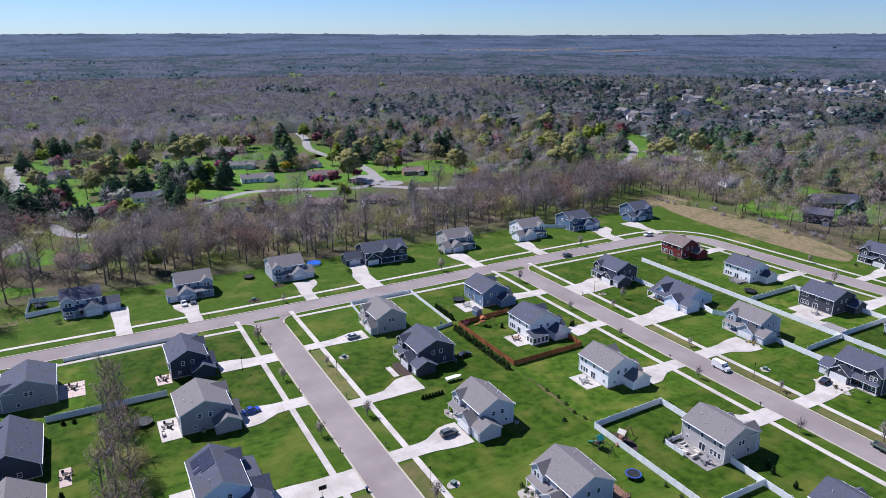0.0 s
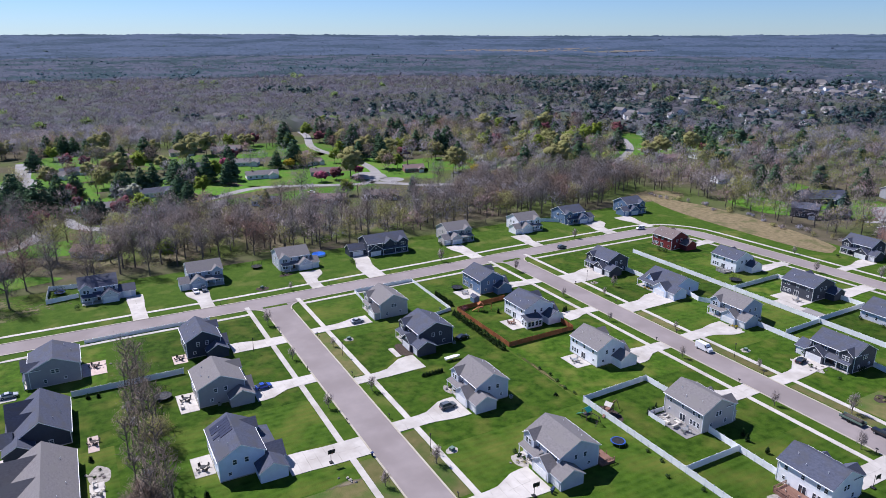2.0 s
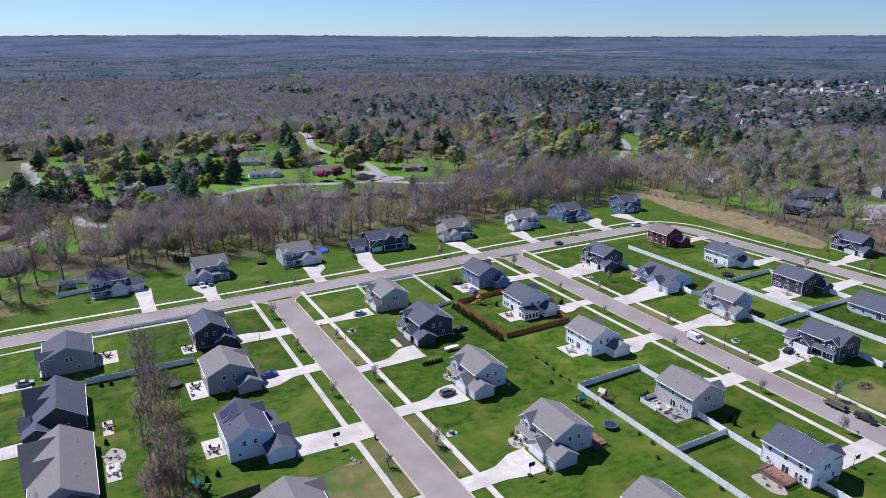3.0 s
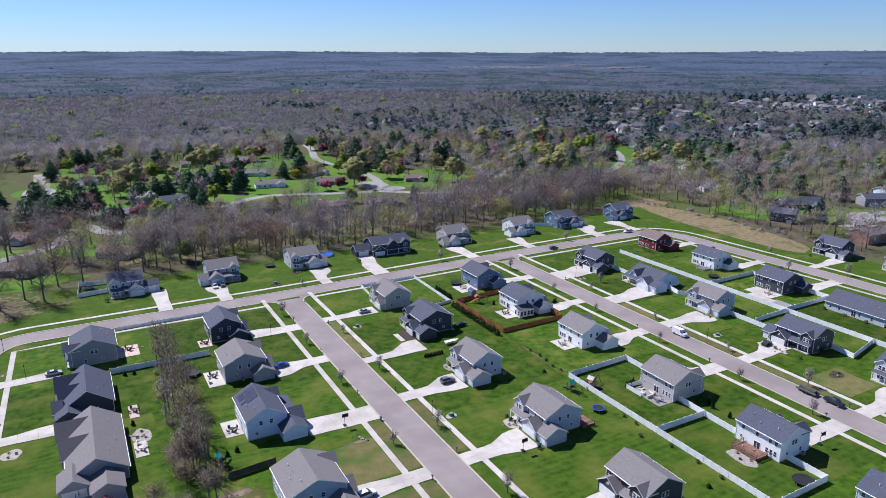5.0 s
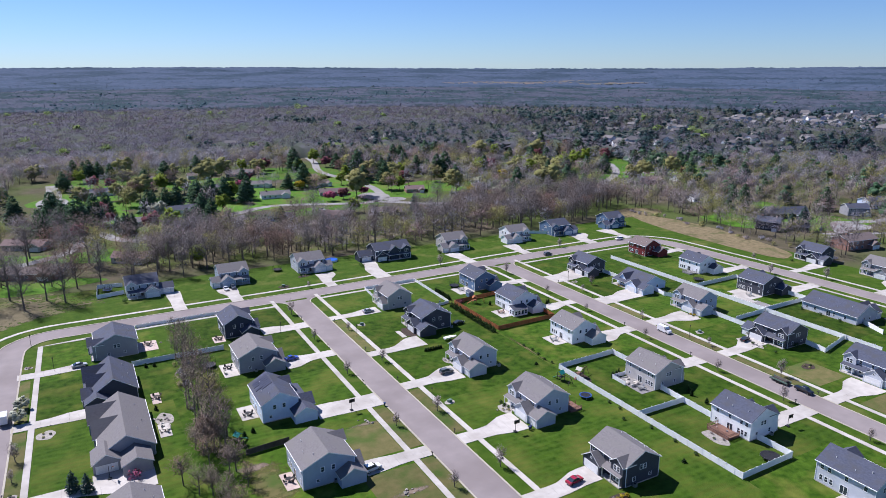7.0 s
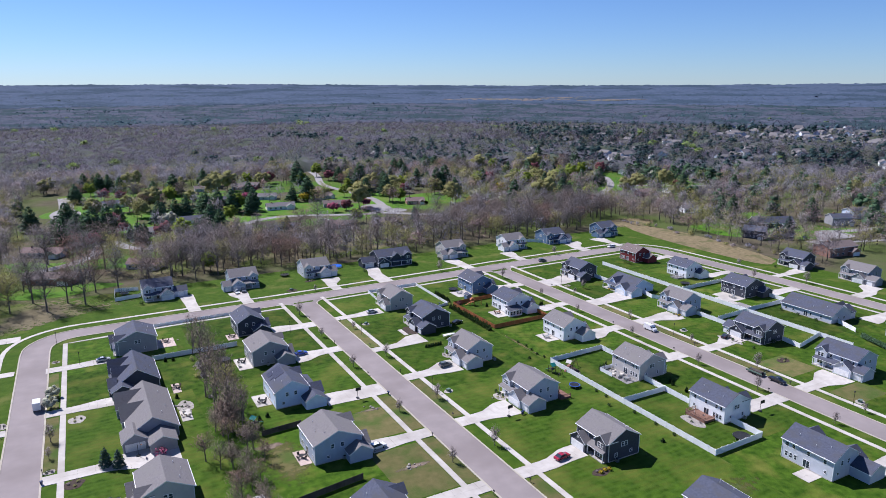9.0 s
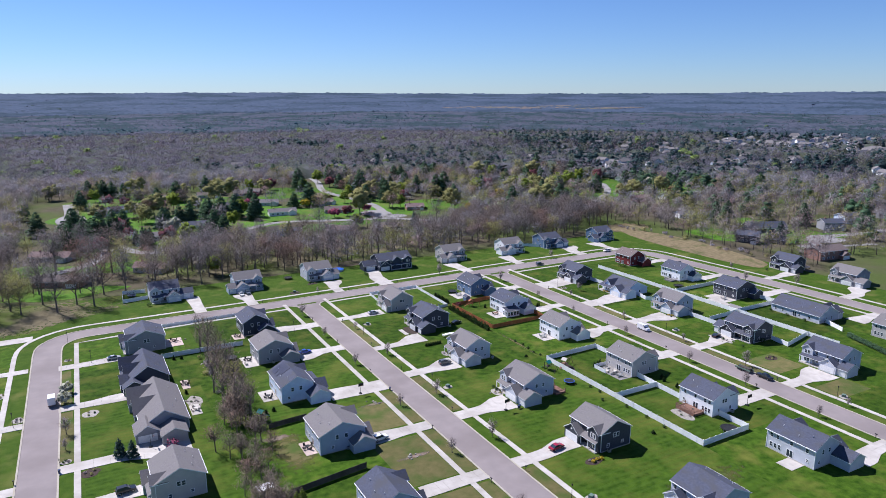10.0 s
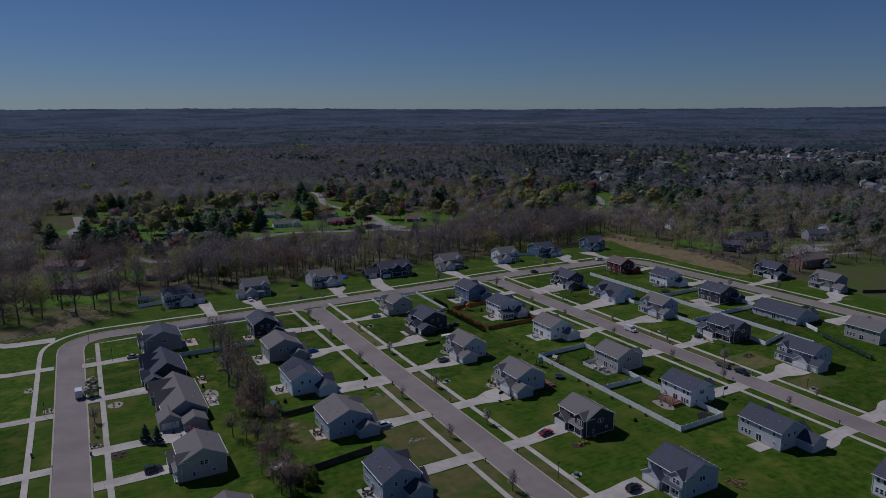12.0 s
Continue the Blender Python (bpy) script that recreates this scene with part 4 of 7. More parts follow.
def joined(pieces):
    vs, fs, n = [], [], 0
    for v, f in pieces:
        vs.append(v)
        fs.append(f + n)
        n += len(v)
    return np.concatenate(vs), np.concatenate(fs)


def bare_tree(name, h, r, twig, label, seed, twigs=700, leafy=0.0, category="tree"):
    """A broadleaved tree: tapered trunk, forked limbs and a cloud of twigs (leafy: wide blades in place of thin ones)."""
    rnd = random.Random(seed)
    pieces, tips = [], []
    fork = h * rnd.uniform(0.2, 0.34)
    lean = np.array([rnd.uniform(-0.3, 0.3), rnd.uniform(-0.3, 0.3), 0])
    pieces.append(limb((0, 0, -0.3), lean * 0.5 + (0, 0, fork), h * 0.017 + 0.05, h * 0.012 + 0.04, 6))
    pieces.append(limb(lean * 0.5 + (0, 0, fork), lean + (0, 0, h * 0.8), h * 0.012 + 0.04, 0.03, 5))
    for i in range(11):
        z = fork + (h * 0.78 - fork) * (i / 11)
        a = i * 2.4 + rnd.uniform(-0.4, 0.4)
        reach = r * rnd.uniform(0.7, 1.0) * (0.62 + 0.5 * math.sin(math.pi * (0.12 + 0.8 * i / 11)))
        start = lean * (z / h) + (0, 0, z)
        mid = start + (math.cos(a) * reach * 0.55, math.sin(a) * reach * 0.55, h * 0.10)
        end = start + (math.cos(a) * reach, math.sin(a) * reach, h * rnd.uniform(0.1, 0.22))
        pieces += [limb(start, mid, 0.05 + h * 0.007, 0.03 + h * 0.005), limb(mid, end, 0.03 + h * 0.005, 0.02)]
        for _ in range(3):
            e2 = mid + (rnd.uniform(-1, 1) * reach * 0.5, rnd.uniform(-1, 1) * reach * 0.5, h * rnd.uniform(0.08, 0.2))
            pieces.append(limb(mid, e2, 0.05, 0.015, 3))
            tips.append(e2)
        tips += [end, (mid + end) / 2]
    t = new(name)
    trunk = new("trunk", soup("trunk", *joined(pieces), BARK))
    trunk.parent = t
    tips = np.array(tips)
    c = tips[RNG.integers(0, len(tips), twigs)] + RNG.normal(size=(twigs, 3)) * (r * 0.2, r * 0.2, h * 0.055)
    d = unit(RNG.normal(size=(twigs, 3)) + (0, 0, 0.25) + unit(c - (0, 0, h * 0.45)) * 1.0)
    way = unit(unit(c - (0, 0, h * 0.55)) * 0.75 + (0, 0, 0.45) + RNG.normal(size=c.shape) * 0.25)
    if leafy:
        t0 = tips[RNG.permutation(len(tips))[:34]] + RNG.normal(size=(34, 3)) * r * 0.08
        tufts = clumps(t0, r * RNG.uniform(0.2, 0.36, 34), 0.8, 0.25)
        v, f, way = mixed((tufts[0], tufts[1], unit(tufts[2] + unit(tufts[0] - (0, 0, h * 0.5)) * 0.7)), slivers(c, d, RNG.uniform(0.4, 0.8, twigs), RNG.uniform(0.25, 0.55, twigs) * leafy), way)
    else:
        v, f = slivers(c, d, RNG.uniform(0.7, 1.7, twigs), RNG.uniform(0.05, 0.13, twigs) * (1 + r * 0.03))
    crown = new("crown", soup("crown", v, f, twig, False, way))
    crown.parent = t
    return tagged(t, label, category)


def conifer(name, h, r, needles, label, seed, blades=900):
    t = new(name)
    trunk = new("trunk", soup("trunk", *limb((0, 0, -0.3), (0, 0, h * 0.93), 0.05 + h * 0.014, 0.03, 6), BARK))
    trunk.parent = t
    z = np.zeros((1, 3))
    c, d = cone_points(z, np.array([h]), np.array([r]), blades)
    v, f = slivers(c, unit(d + RNG.normal(size=d.shape) * 0.35), RNG.uniform(0.5, 1.2, blades) * (0.5 + r * 0.2), RNG.uniform(0.25, 0.5, blades) * (0.4 + r * 0.18))
    k = 44
    c2, d2 = cone_points(z, np.array([h * 0.96]), np.array([r * 0.95]), k, 0.1)
    tufts = clumps(c2, np.array(r * RNG.uniform(0.2, 0.34, k) * (1.15 - 0.65 * c2[:, 2] / h)), 0.55, 0.3)
    v, f, way = mixed(tufts, (v, f), unit(d * 0.8 + (0, 0, 0.75) + RNG.normal(size=c.shape) * 0.2))
    crown = new("crown", soup("crown", v, f, needles, False, way))
    crown.parent = t
    return tagged(t, label, "conifer")


PLACED = {}


def plant(key, make, x, y, size=1.0, turn=None, group=""):
    """Set out one more tree of a kind, built at its first use."""
    rnd = random.Random(int(x * 31 + y * 17))
    m = pose(x, y, 0, 0, 0, rnd.uniform(0, 360) if turn is None else turn) @ Matrix.Diagonal((size, size, size * rnd.uniform(0.92, 1.1), 1))
    if key not in PLACED:
        ob = make()
        ob.matrix_basis = m
        PLACED[key] = ob
        if group:
            ob["group"] = group
        return ob
    ob = copy_thing(PLACED[key], Matrix.Identity(4))
    ob.matrix_basis = m
    return ob


def oak(i):
    tw = (EDGE_BROWN, EDGE_GREY, EDGE_BROWN, EDGE_RED, TWIG_GREEN, EDGE_GREY)[i]
    lab = ("tall bare brown tree at the wood's edge", "tall bare grey tree at the wood's edge", "spreading bare brown tree", "bare tree with reddish buds", "tree just breaking into pale green bud", "slender bare grey tree")[i]
    hh, rr = ((19, 5.4), (20, 5.8), (17, 6.4), (16, 5.4), (16, 5.0), (19, 3.9))[i]
    return bare_tree("bare_tree", hh, rr, tw, lab, 40 + i, 1600)


# Keep-outs for the scattered woods: x, y, radius
CLEAR = []
SPECIES = {
    "lime": lambda: bare_tree("leafy_tree", 11, 4.4, LEAF_LIME, "rounded tree in bright lime-green young leaf", 71, 1500, 0.9),
    "olive": lambda: bare_tree("leafy_tree", 13, 5.4, TWIG_GREEN, "broad tree in dull olive-green bud", 72, 1500, 0.7),
    "plum": lambda: bare_tree("plum_tree", 8, 4.0, LEAF_PLUM, "rounded tree with dark plum leaves", 73, 1200, 0.7),
    "pink": lambda: bare_tree("blossom_tree", 6.0, 3.4, LEAF_PINK, "rounded tree in pink blossom", 74, 1200, 0.8),
    "yellow": lambda: bare_tree("blossom_tree", 7.0, 3.8, LEAF_YELLOW, "rounded tree in golden yellow bloom", 75, 1200, 0.8),
    "white": lambda: bare_tree("blossom_tree", 8.0, 4.4, LEAF_WHITE, "broad tree in creamy white blossom", 76, 1200, 0.7),
    "pine": lambda: conifer("pine", 16, 5.4, NEEDLES, "tall dark green pine with dense crown", 77, 1500),
    "spruce": lambda: conifer("spruce", 12, 3.2, NEEDLES_BLUE, "blue-green spruce with pointed crown", 78, 1300),
}


def spots(kind, *where, size=1.0):
    rnd = random.Random(len(kind) * 100 + len(where))
    for x, y in where:
        plant(kind, SPECIES[kind], x, y, size * rnd.uniform(0.85, 1.2), group="trees of the older neighbourhood")
        CLEAR.append((x, y, 5.0))


spots("pine", (-41, 401), (-36, 393), (-29, 404), (-33, 415), (-46, 410), (-43, 390), (20, 446), (28, 442), (35, 441), (50, 449), (60, 458), (69, 453), (79, 441), (-8, 450))
spots("pine", (-5, 614), (-16, 630), (-32, 554), (24, 532), (46, 377), (31, 371), (35, 373), (85, 455), (189, 486), (249, 534), (250, 510), (259, 505), (257, 484), (-24, 622), (-12, 618), (4, 606))
spots("pine", (197, 575), (224, 629), (204, 625), (156, 666), (158, 571), (196, 539), (123, 481), (309, 489), (374, 505), (379, 488), (277, 389), (325, 389), (330, 386), (337, 430))
spots("pine", (250, 438), (313, 353), (400, 429), (454, 448), (483, 571), (530, 546), (373, 259), (371, 266), (378, 262), (457, 326), (545, 361), (417, 229), (497, 399), (366, 254))
spots("spruce", (-5, 391), (0, 383), (3, 388), (-2, 380), (85, 365), (174, 361), (345, 203), (350, 199), (212, 560), (218, 585), (232, 600), (262, 520), (240, 548), (228, 572))
spots("lime", (-20, 592), (113, 594), (189, 619), (224, 677), (159, 571), (168, 483), (187, 522), (200, 439), (347, 493), (388, 459), (428, 489), (330, 369), (137, 375), (408, 496))
spots("olive", (14, 563), (47, 565), (8, 466), (-22, 483), (-53, 620), (192, 443), (124, 578), (243, 461), (300, 506), (411, 390), (391, 433), (384, 375), (290, 470), (320, 455))
spots("plum", (-11, 560), (0, 553), (-13, 436), (-8, 412), (-26, 380), (147, 422), (330, 415), (300, 425))
spots("pink", (91, 504), (166, 430), (136, 420))
spots("yellow", (131, 477), (303, 448), (236, 388))
spots("white", (254, 378), (257, 417), (470, 430), (20, 420))

# ---- the older neighbourhood beyond the wood ----
def ranch(x, y, turn, L, wall, roof, label, D=8.6, ze=2.9, rise=2.1, wing=True, two=False):
    if two:
        ze = 5.2
    h = root("house", x, y, 0, turn, label, "house", "houses of the older neighbourhood")
    bm = bmesh.new()
    gable_walls(bm, -L / 2, L / 2, -D / 2, D / 2, 0, ze, rise, "x")
    part("wall", bm, wall, h)
    gable_roof(h, -L / 2, L / 2, -D / 2, D / 2, ze, rise, "x", roof, 0.5)
    if wing:
        a, b = L * 0.18, L * 0.46
        bm = bmesh.new()
        gable_walls(bm, a, b, -D / 2 - 2.6, -D / 2 + 0.1, 0, 2.7, (b - a) * 0.28, "y")
        part("front_wing", bm, wall, h)
        gable_roof(h, a, b, -D / 2 - 2.6, 0.4, 2.7, (b - a) * 0.28, "y", roof, 0.4, b_over=0)
        shared("garage_door", GARAGE_DOORS[4.9], h, pose((a + b) / 2, -D / 2 - 2.605, 0.1) @ Matrix.Diagonal((min(1.0, (b - a - 0.6) / 4.9), 1, 1, 1)))
    for q in (-0.38, -0.2, -0.02):
        add_window(h, q * L, -D / 2, 1.5, 0, 1.5, 1.3)
        add_window(h, q * L, D / 2, 1.5, 180, 1.5, 1.3)
        if two:
            add_window(h, q * L, -D / 2, 4.1, 0, 1.0, 1.3)
    bm = bmesh.new()
    box(bm, -L * 0.3 - 0.4, -L * 0.3 + 0.4, -0.3, 0.5, ze + rise * 0.6, ze + rise + 0.9)
    part("chimney", bm, BRICK, h, "brick chimney")
    CLEAR.append((x, y, L * 0.5 + 4))
    return h


R_WHITE = "white ranch house with grey roof among lawns and trees"
R_BRICK = "brick ranch house with brown roof among trees"
R_GREY = "grey ranch house with low gable roof among trees"
for a in ((34, 429, 2, 24, WALL_WHITE, ROOF_SLATE, R_WHITE), (60, 376, 20, 11, WALL_WHITE, ROOF_GREY, R_WHITE), (71, 575, 0, 18, WALL_TAN, ROOF_BROWN, R_GREY), (-8, 526, 10, 16, WALL_GREY, ROOF_SLATE, R_GREY),
          (-18, 512, 20, 10, WALL_WHITE, ROOF_GREY, R_WHITE), (36, 570, -20, 14, BRICK, ROOF_BROWN, R_BRICK), (103, 571, -10, 19, WALL_TAN, ROOF_GREY, R_GREY), (8, 402, -7, 14, WALL_TAN, ROOF_GREY, R_GREY),
          (66, 502, 25, 20, WALL_MIDGREY, ROOF_SLATE, R_GREY), (105, 453, -5, 21, WALL_WHITE, ROOF_GREY, R_WHITE), (88, 375, -35, 15, WALL_SKY, ROOF_SLATE, "pale blue house beside a dark spruce"),
          (152, 516, 30, 15, BRICK, ROOF_MAUVE, R_BRICK), (150, 484, 20, 15, WALL_TAN, ROOF_BROWN, R_GREY), (146, 443, -15, 19, WALL_MIDGREY, ROOF_BROWN, R_GREY)):
    ranch(*a)
for a in ((121, 364, -28, 20, BRICK, ROOF_MAUVE, "brick house with faded red roof and back deck"), (153, 359, -24, 20, WALL_CHARCOAL, ROOF_BROWN, "dark house with brown roof seen from the back"), (206, 425, -14, 14, BRICK, ROOF_MAUVE, R_BRICK), (186, 344, -40, 16, WALL_TAN, ROOF_GREY, R_GREY),
          (106, 505, -19, 20, WALL_GREY, ROOF_GREY, R_GREY), (112, 576, -28, 14, BRICK, ROOF_BROWN, R_BRICK), (245, 625, 5, 12, WALL_WHITE, ROOF_GREY, R_WHITE), (221, 533, 5, 12, WALL_BLUE, ROOF_SLATE, R_GREY),
          (195, 676, 5, 12, WALL_TAN, ROOF_BROWN, R_GREY), (367, 557, -15, 14, WALL_GREY, ROOF_SLATE, R_GREY), (257, 410, -13, 14, WALL_MIDGREY, ROOF_GREY, R_GREY), (488, 485, 10, 20, WALL_WHITE, ROOF_GREY, R_WHITE),
          (498, 524, 10, 18, WALL_TAN, ROOF_BROWN, R_GREY), (283, 353, -14, 14, WALL_MIDGREY, ROOF_SLATE, R_GREY), (243, 353, -28, 16, WALL_GREY, ROOF_GREY, R_GREY)):
    ranch(*a)
for a in ((285, 416, 0, 10, WALL_TAN, ROOF_GREY, R_GREY), (399, 369, -14, 16, BRICK, ROOF_MAUVE, R_BRICK), (434, 367, 0, 24, WALL_WHITE, ROOF_GREY, R_WHITE), (530, 421, -15, 22, WALL_WHITE, ROOF_SLATE, R_WHITE), (369, 293, -15, 13, WALL_WHITE, ROOF_GREY, R_WHITE)):
    ranch(*a)
for a in ((-51, 370, -28, 22, WALL_TAN, ROOF_MAUVE, R_GREY), (-47, 309, -24, 24, BRICK, ROOF_BROWN, R_BRICK), (-4, 317, -30, 17, WALL_TAN, ROOF_MAUVE, R_GREY)):
    ranch(*a)
ranch(336, 211, -62, 13, WALL_CHARCOAL, ROOF_SLATE, "dark two-storey house with slate roof by the woods", D=10, two=True)
ranch(374, 228, -28, 26, WALL_NAVY, ROOF_SLATE, "row of navy gabled houses with slate roofs", D=11, two=False, rise=3.4, ze=3.4)
ranch(421, 211, -28, 14, WALL_MIDGREY, ROOF_SLATE, "grey two-storey house with slate roof by the cul-de-sac", D=10, two=True)
ranch(455, 220, -12, 15, WALL_SKY, ROOF_SLATE, "sky-blue two-storey house with slate roof", D=10, two=True)
ranch(500, 215, -12, 15, WALL_MIDGREY, ROOF_SLATE, "grey two-storey house with slate roof", D=10, two=True)
ranch(338, 161, -7, 21, BRICK, ROOF_BROWN, "large brick house with brown roof under bare trees", D=11, two=True)
ranch(349, 199, -62, 8, WALL_CHARCOAL, ROOF_SLATE, "dark low garage with white doors", D=7, wing=False)

OLD = "worn pale grey road through the older neighbourhood"
for name, line, half in (("road_4", [(-45, 480), (-40, 510), (-39, 540), (-40, 590)], 5.2), ("road_5", [(-60, 330), (-32, 350), (-18, 392), (-8, 370), (7, 363), (40, 392), (70, 410), (91, 421), (114, 417), (147, 404), (164, 404), (178, 425), (185, 461), (183, 499), (176, 560), (193, 632), (200, 700)], 3.4),
                         ("road_6", [(164, 404), (180, 390), (196, 377), (240, 368), (298, 368), (316, 369), (351, 380), (383, 401), (410, 424), (433, 453), (445, 481), (410, 514), (380, 520)], 3.3), ("road_7", [(415, 420), (447, 404), (485, 381), (540, 350)], 2.6),
                         ("road_8", [(360, 180), (385, 200), (400, 196), (430, 190), (480, 190), (540, 180)], 3.4), ("road_9", [(352, 188), (372, 176), (400, 168)], 2.0)):
    pts = [Vector(p) for p in line]
    smooth = []
    for i in range(len(pts) - 1):
        p0, p1, p2, p3 = pts[max(i - 1, 0)], pts[i], pts[i + 1], pts[min(i + 2, len(pts) - 1)]
        for k in range(8):
            f = k / 8
            q = 0.5 * (2 * p1 + (p2 - p0) * f + (2 * p0 - 5 * p1 + 4 * p2 - p3) * f * f + (3 * p1 - p0 - 3 * p2 + p3) * f ** 3)
            smooth.append((q.x, q.y))
            CLEAR.append((q.x, q.y, half + 3.5))
            if name in ("road_4", "road_5", "road_6") and q.y > 395:
                CLEAR.append((q.x - 9, q.y - 17, half + 9))
    smooth.append(tuple(pts[-1]))
    strip(name, smooth, -half, half, 0, 0.09, OLD_ROAD, OLD, "road")
for x, y, rx, ry in ((172, 424, 11, 14), (-40, 505, 10, 26), (180, 405, 8, 8), (385, 190, 12, 9)):
    patch("road", x, y, rx, ry, 0.094, OLD_ROAD, OLD, "road", 0.08)
# lawns of the older neighbourhood and the open ground round the estate
for x, y, rx, ry in ((50, 432, 44, 24), (130, 440, 40, 34), (-25, 430, 26, 34), (88, 480, 34, 26), (160, 500, 34, 30), (200, 425, 22, 24), (40, 385, 36, 18), (120, 392, 36, 12), (20, 470, 30, 24), (-20, 520, 30, 40), (400, 440, 44, 40), (450, 470, 36, 40), (190, 460, 20, 40),
                     (465, 400, 50, 22), (338, 236, 15, 24), (392, 262, 16, 10), (375, 205, 40, 16), (80, 540, 60, 26), (160, 560, 36, 40), (350, 420, 30, 30), (320, 380, 26, 12), (0, 590, 50, 30), (-48, 291, 30, 9), (-12, 337, 34, 12), (-62, 345, 26, 12), (240, 440, 34, 24), (285, 400, 30, 20), (500, 440, 40, 30)):
    patch("lawn", x, y, rx, ry, 0.05 + 0.0007 * (x % 40), TOWN_LAWN, "bright green lawn among the trees", "lawn", 0.3)
    CLEAR.append((x, y, min(rx, ry) * 0.5))
patch("meadow", 293.5, 222, 13, 64, 0.06, MEADOW, "dry tan meadow beside the street", "meadow", 0.12, turn=-3)
patch("meadow", 300, 284, 24, 14, 0.055, MEADOW_EDGE, "dry tan meadow below the wood", "meadow", 0.2)
patch("meadow", 70, 312, 120, 26, 0.03, LITTER_EDGE, "leaf litter and thin grass under the bare trees", "meadow", 0.2)
patch("meadow", -92, 259, 78, 27, 0.031, LITTER_EDGE, "rough grass and leaf litter under bare trees", "ground", 0.2)
# the first three wear the hazed tan, lifted to treetop height to show
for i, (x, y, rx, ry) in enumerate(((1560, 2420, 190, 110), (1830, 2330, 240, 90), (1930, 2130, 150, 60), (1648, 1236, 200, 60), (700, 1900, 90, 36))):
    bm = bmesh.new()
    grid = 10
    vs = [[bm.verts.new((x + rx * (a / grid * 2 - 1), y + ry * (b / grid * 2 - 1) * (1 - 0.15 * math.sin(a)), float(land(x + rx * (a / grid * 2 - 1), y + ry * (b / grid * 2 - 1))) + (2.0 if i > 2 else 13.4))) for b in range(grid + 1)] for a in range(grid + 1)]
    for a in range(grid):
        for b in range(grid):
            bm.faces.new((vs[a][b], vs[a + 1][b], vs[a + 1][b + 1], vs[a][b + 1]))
    tagged(part("field", bm, HAZY_FIELD if i < 3 else GRASS), "open farm field far off among the woods", "field", kind="structure")
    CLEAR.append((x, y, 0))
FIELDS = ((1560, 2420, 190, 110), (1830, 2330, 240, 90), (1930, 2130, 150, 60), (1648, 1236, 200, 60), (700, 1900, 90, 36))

# ---- woods ----
HEAD = radians(90 - 28.6)


def scatter(r0, r1, step, jitter=0.48, spread=39):
    """Points of a shaken grid in the sector that lies ahead, from r0 to r1."""
    n = int(r1 / step) + 2
    ij = np.stack(np.meshgrid(np.arange(-n, n), np.arange(-n, n)), -1).reshape(-1, 2) * step
    p = ij + RNG.uniform(-jitter, jitter, ij.shape) * step
    d = np.hypot(p[:, 0], p[:, 1])
    a = np.arctan2(p[:, 1], p[:, 0]) - HEAD
    ok = (d > r0) & (d < r1) & (np.abs(np.degrees((a + np.pi) % (2 * np.pi) - np.pi)) < spread)
    return p[ok] + (-20, -40)


# thinly wooded built-up land: bearings, distances, share of the trees left
OPEN = ((22, 34, 1180, 1480, 0.5), (10, 21, 1050, 1300, 0.85), (27, 36, 820, 1050, 0.8), (2, 9, 1050, 1250, 0.9))


def allowed(p, sheet=False):
    ok = ~((p[:, 0] > -100) & (p[:, 0] < 306) & (p[:, 1] < 278))
    ok &= ~((p[:, 0] > 255) & (p[:, 0] < 312) & (p[:, 1] < 300))
    ok &= ~((p[:, 0] > 300) & (p[:, 0] < 370) & (p[:, 1] < 150))
    for x, y, r in CLEAR:
        if r and not sheet:
            ok &= np.hypot(p[:, 0] - x, p[:, 1] - y) > r
    town = (p[:, 0] > -70) & (p[:, 0] < 520) & (p[:, 1] > 352) & (p[:, 1] < 610) | (p[:, 0] > 318) & (p[:, 0] < 520) & (p[:, 1] > 140) & (p[:, 1] < 352)
    town |= (p[:, 0] > -80) & (p[:, 0] < 0) & (p[:, 1] > 280) & (p[:, 1] < 353) | (p[:, 0] > 66) & (p[:, 0] < 192) & (p[:, 1] > 320) & (p[:, 1] < 353)
    keep = np.where(p[:, 0] < 230, 0.14, 0.6)
    ok &= ~town | (RNG.random(len(p)) < keep)
    far, way = np.hypot(p[:, 0] + 20, p[:, 1] + 40), np.degrees(HEAD - np.arctan2(p[:, 1] + 40, p[:, 0] + 20))
    for a0, a1, d0, d1, share in () if sheet else OPEN:
        ok &= ~((way > a0) & (way < a1) & (far > d0) & (far < d1)) | (RNG.random(len(p)) < share)
    for x, y, rx, ry in () if sheet else FIELDS:
        ok &= ((p[:, 0] - x) / rx) ** 2 + ((p[:, 1] - y) / ry) ** 2 > 1
    return p[ok]


def patchy(p, size, seed):
    """A smooth uneven field from 0 to 1 over the land."""
    rnd = random.Random(seed)
    out = np.zeros(len(p))
    for k in range(6):
        a, f = rnd.uniform(0, 6.28), rnd.uniform(0.6, 1.8) / size
        out += np.sin((p[:, 0] * math.cos(a) + p[:, 1] * math.sin(a)) * f + rnd.uniform(0, 6.28))
    return 0.5 + out / 6.5


# conifer stands: bearing, half width, distance, half depth
PLANTATIONS = ((-11, 4, 1820, 120), (-24, 7, 1640, 110), (-15, 3, 1900, 90), (-28, 4, 2300, 120), (-6, 5, 2150, 110), (21, 3, 1950, 90), (10, 4, 1250, 60), (-12, 2.5, 1150, 40), (4, 3, 2900, 150), (26, 4, 1500, 60), (15, 4, 900, 40), (19, 3, 700, 40))


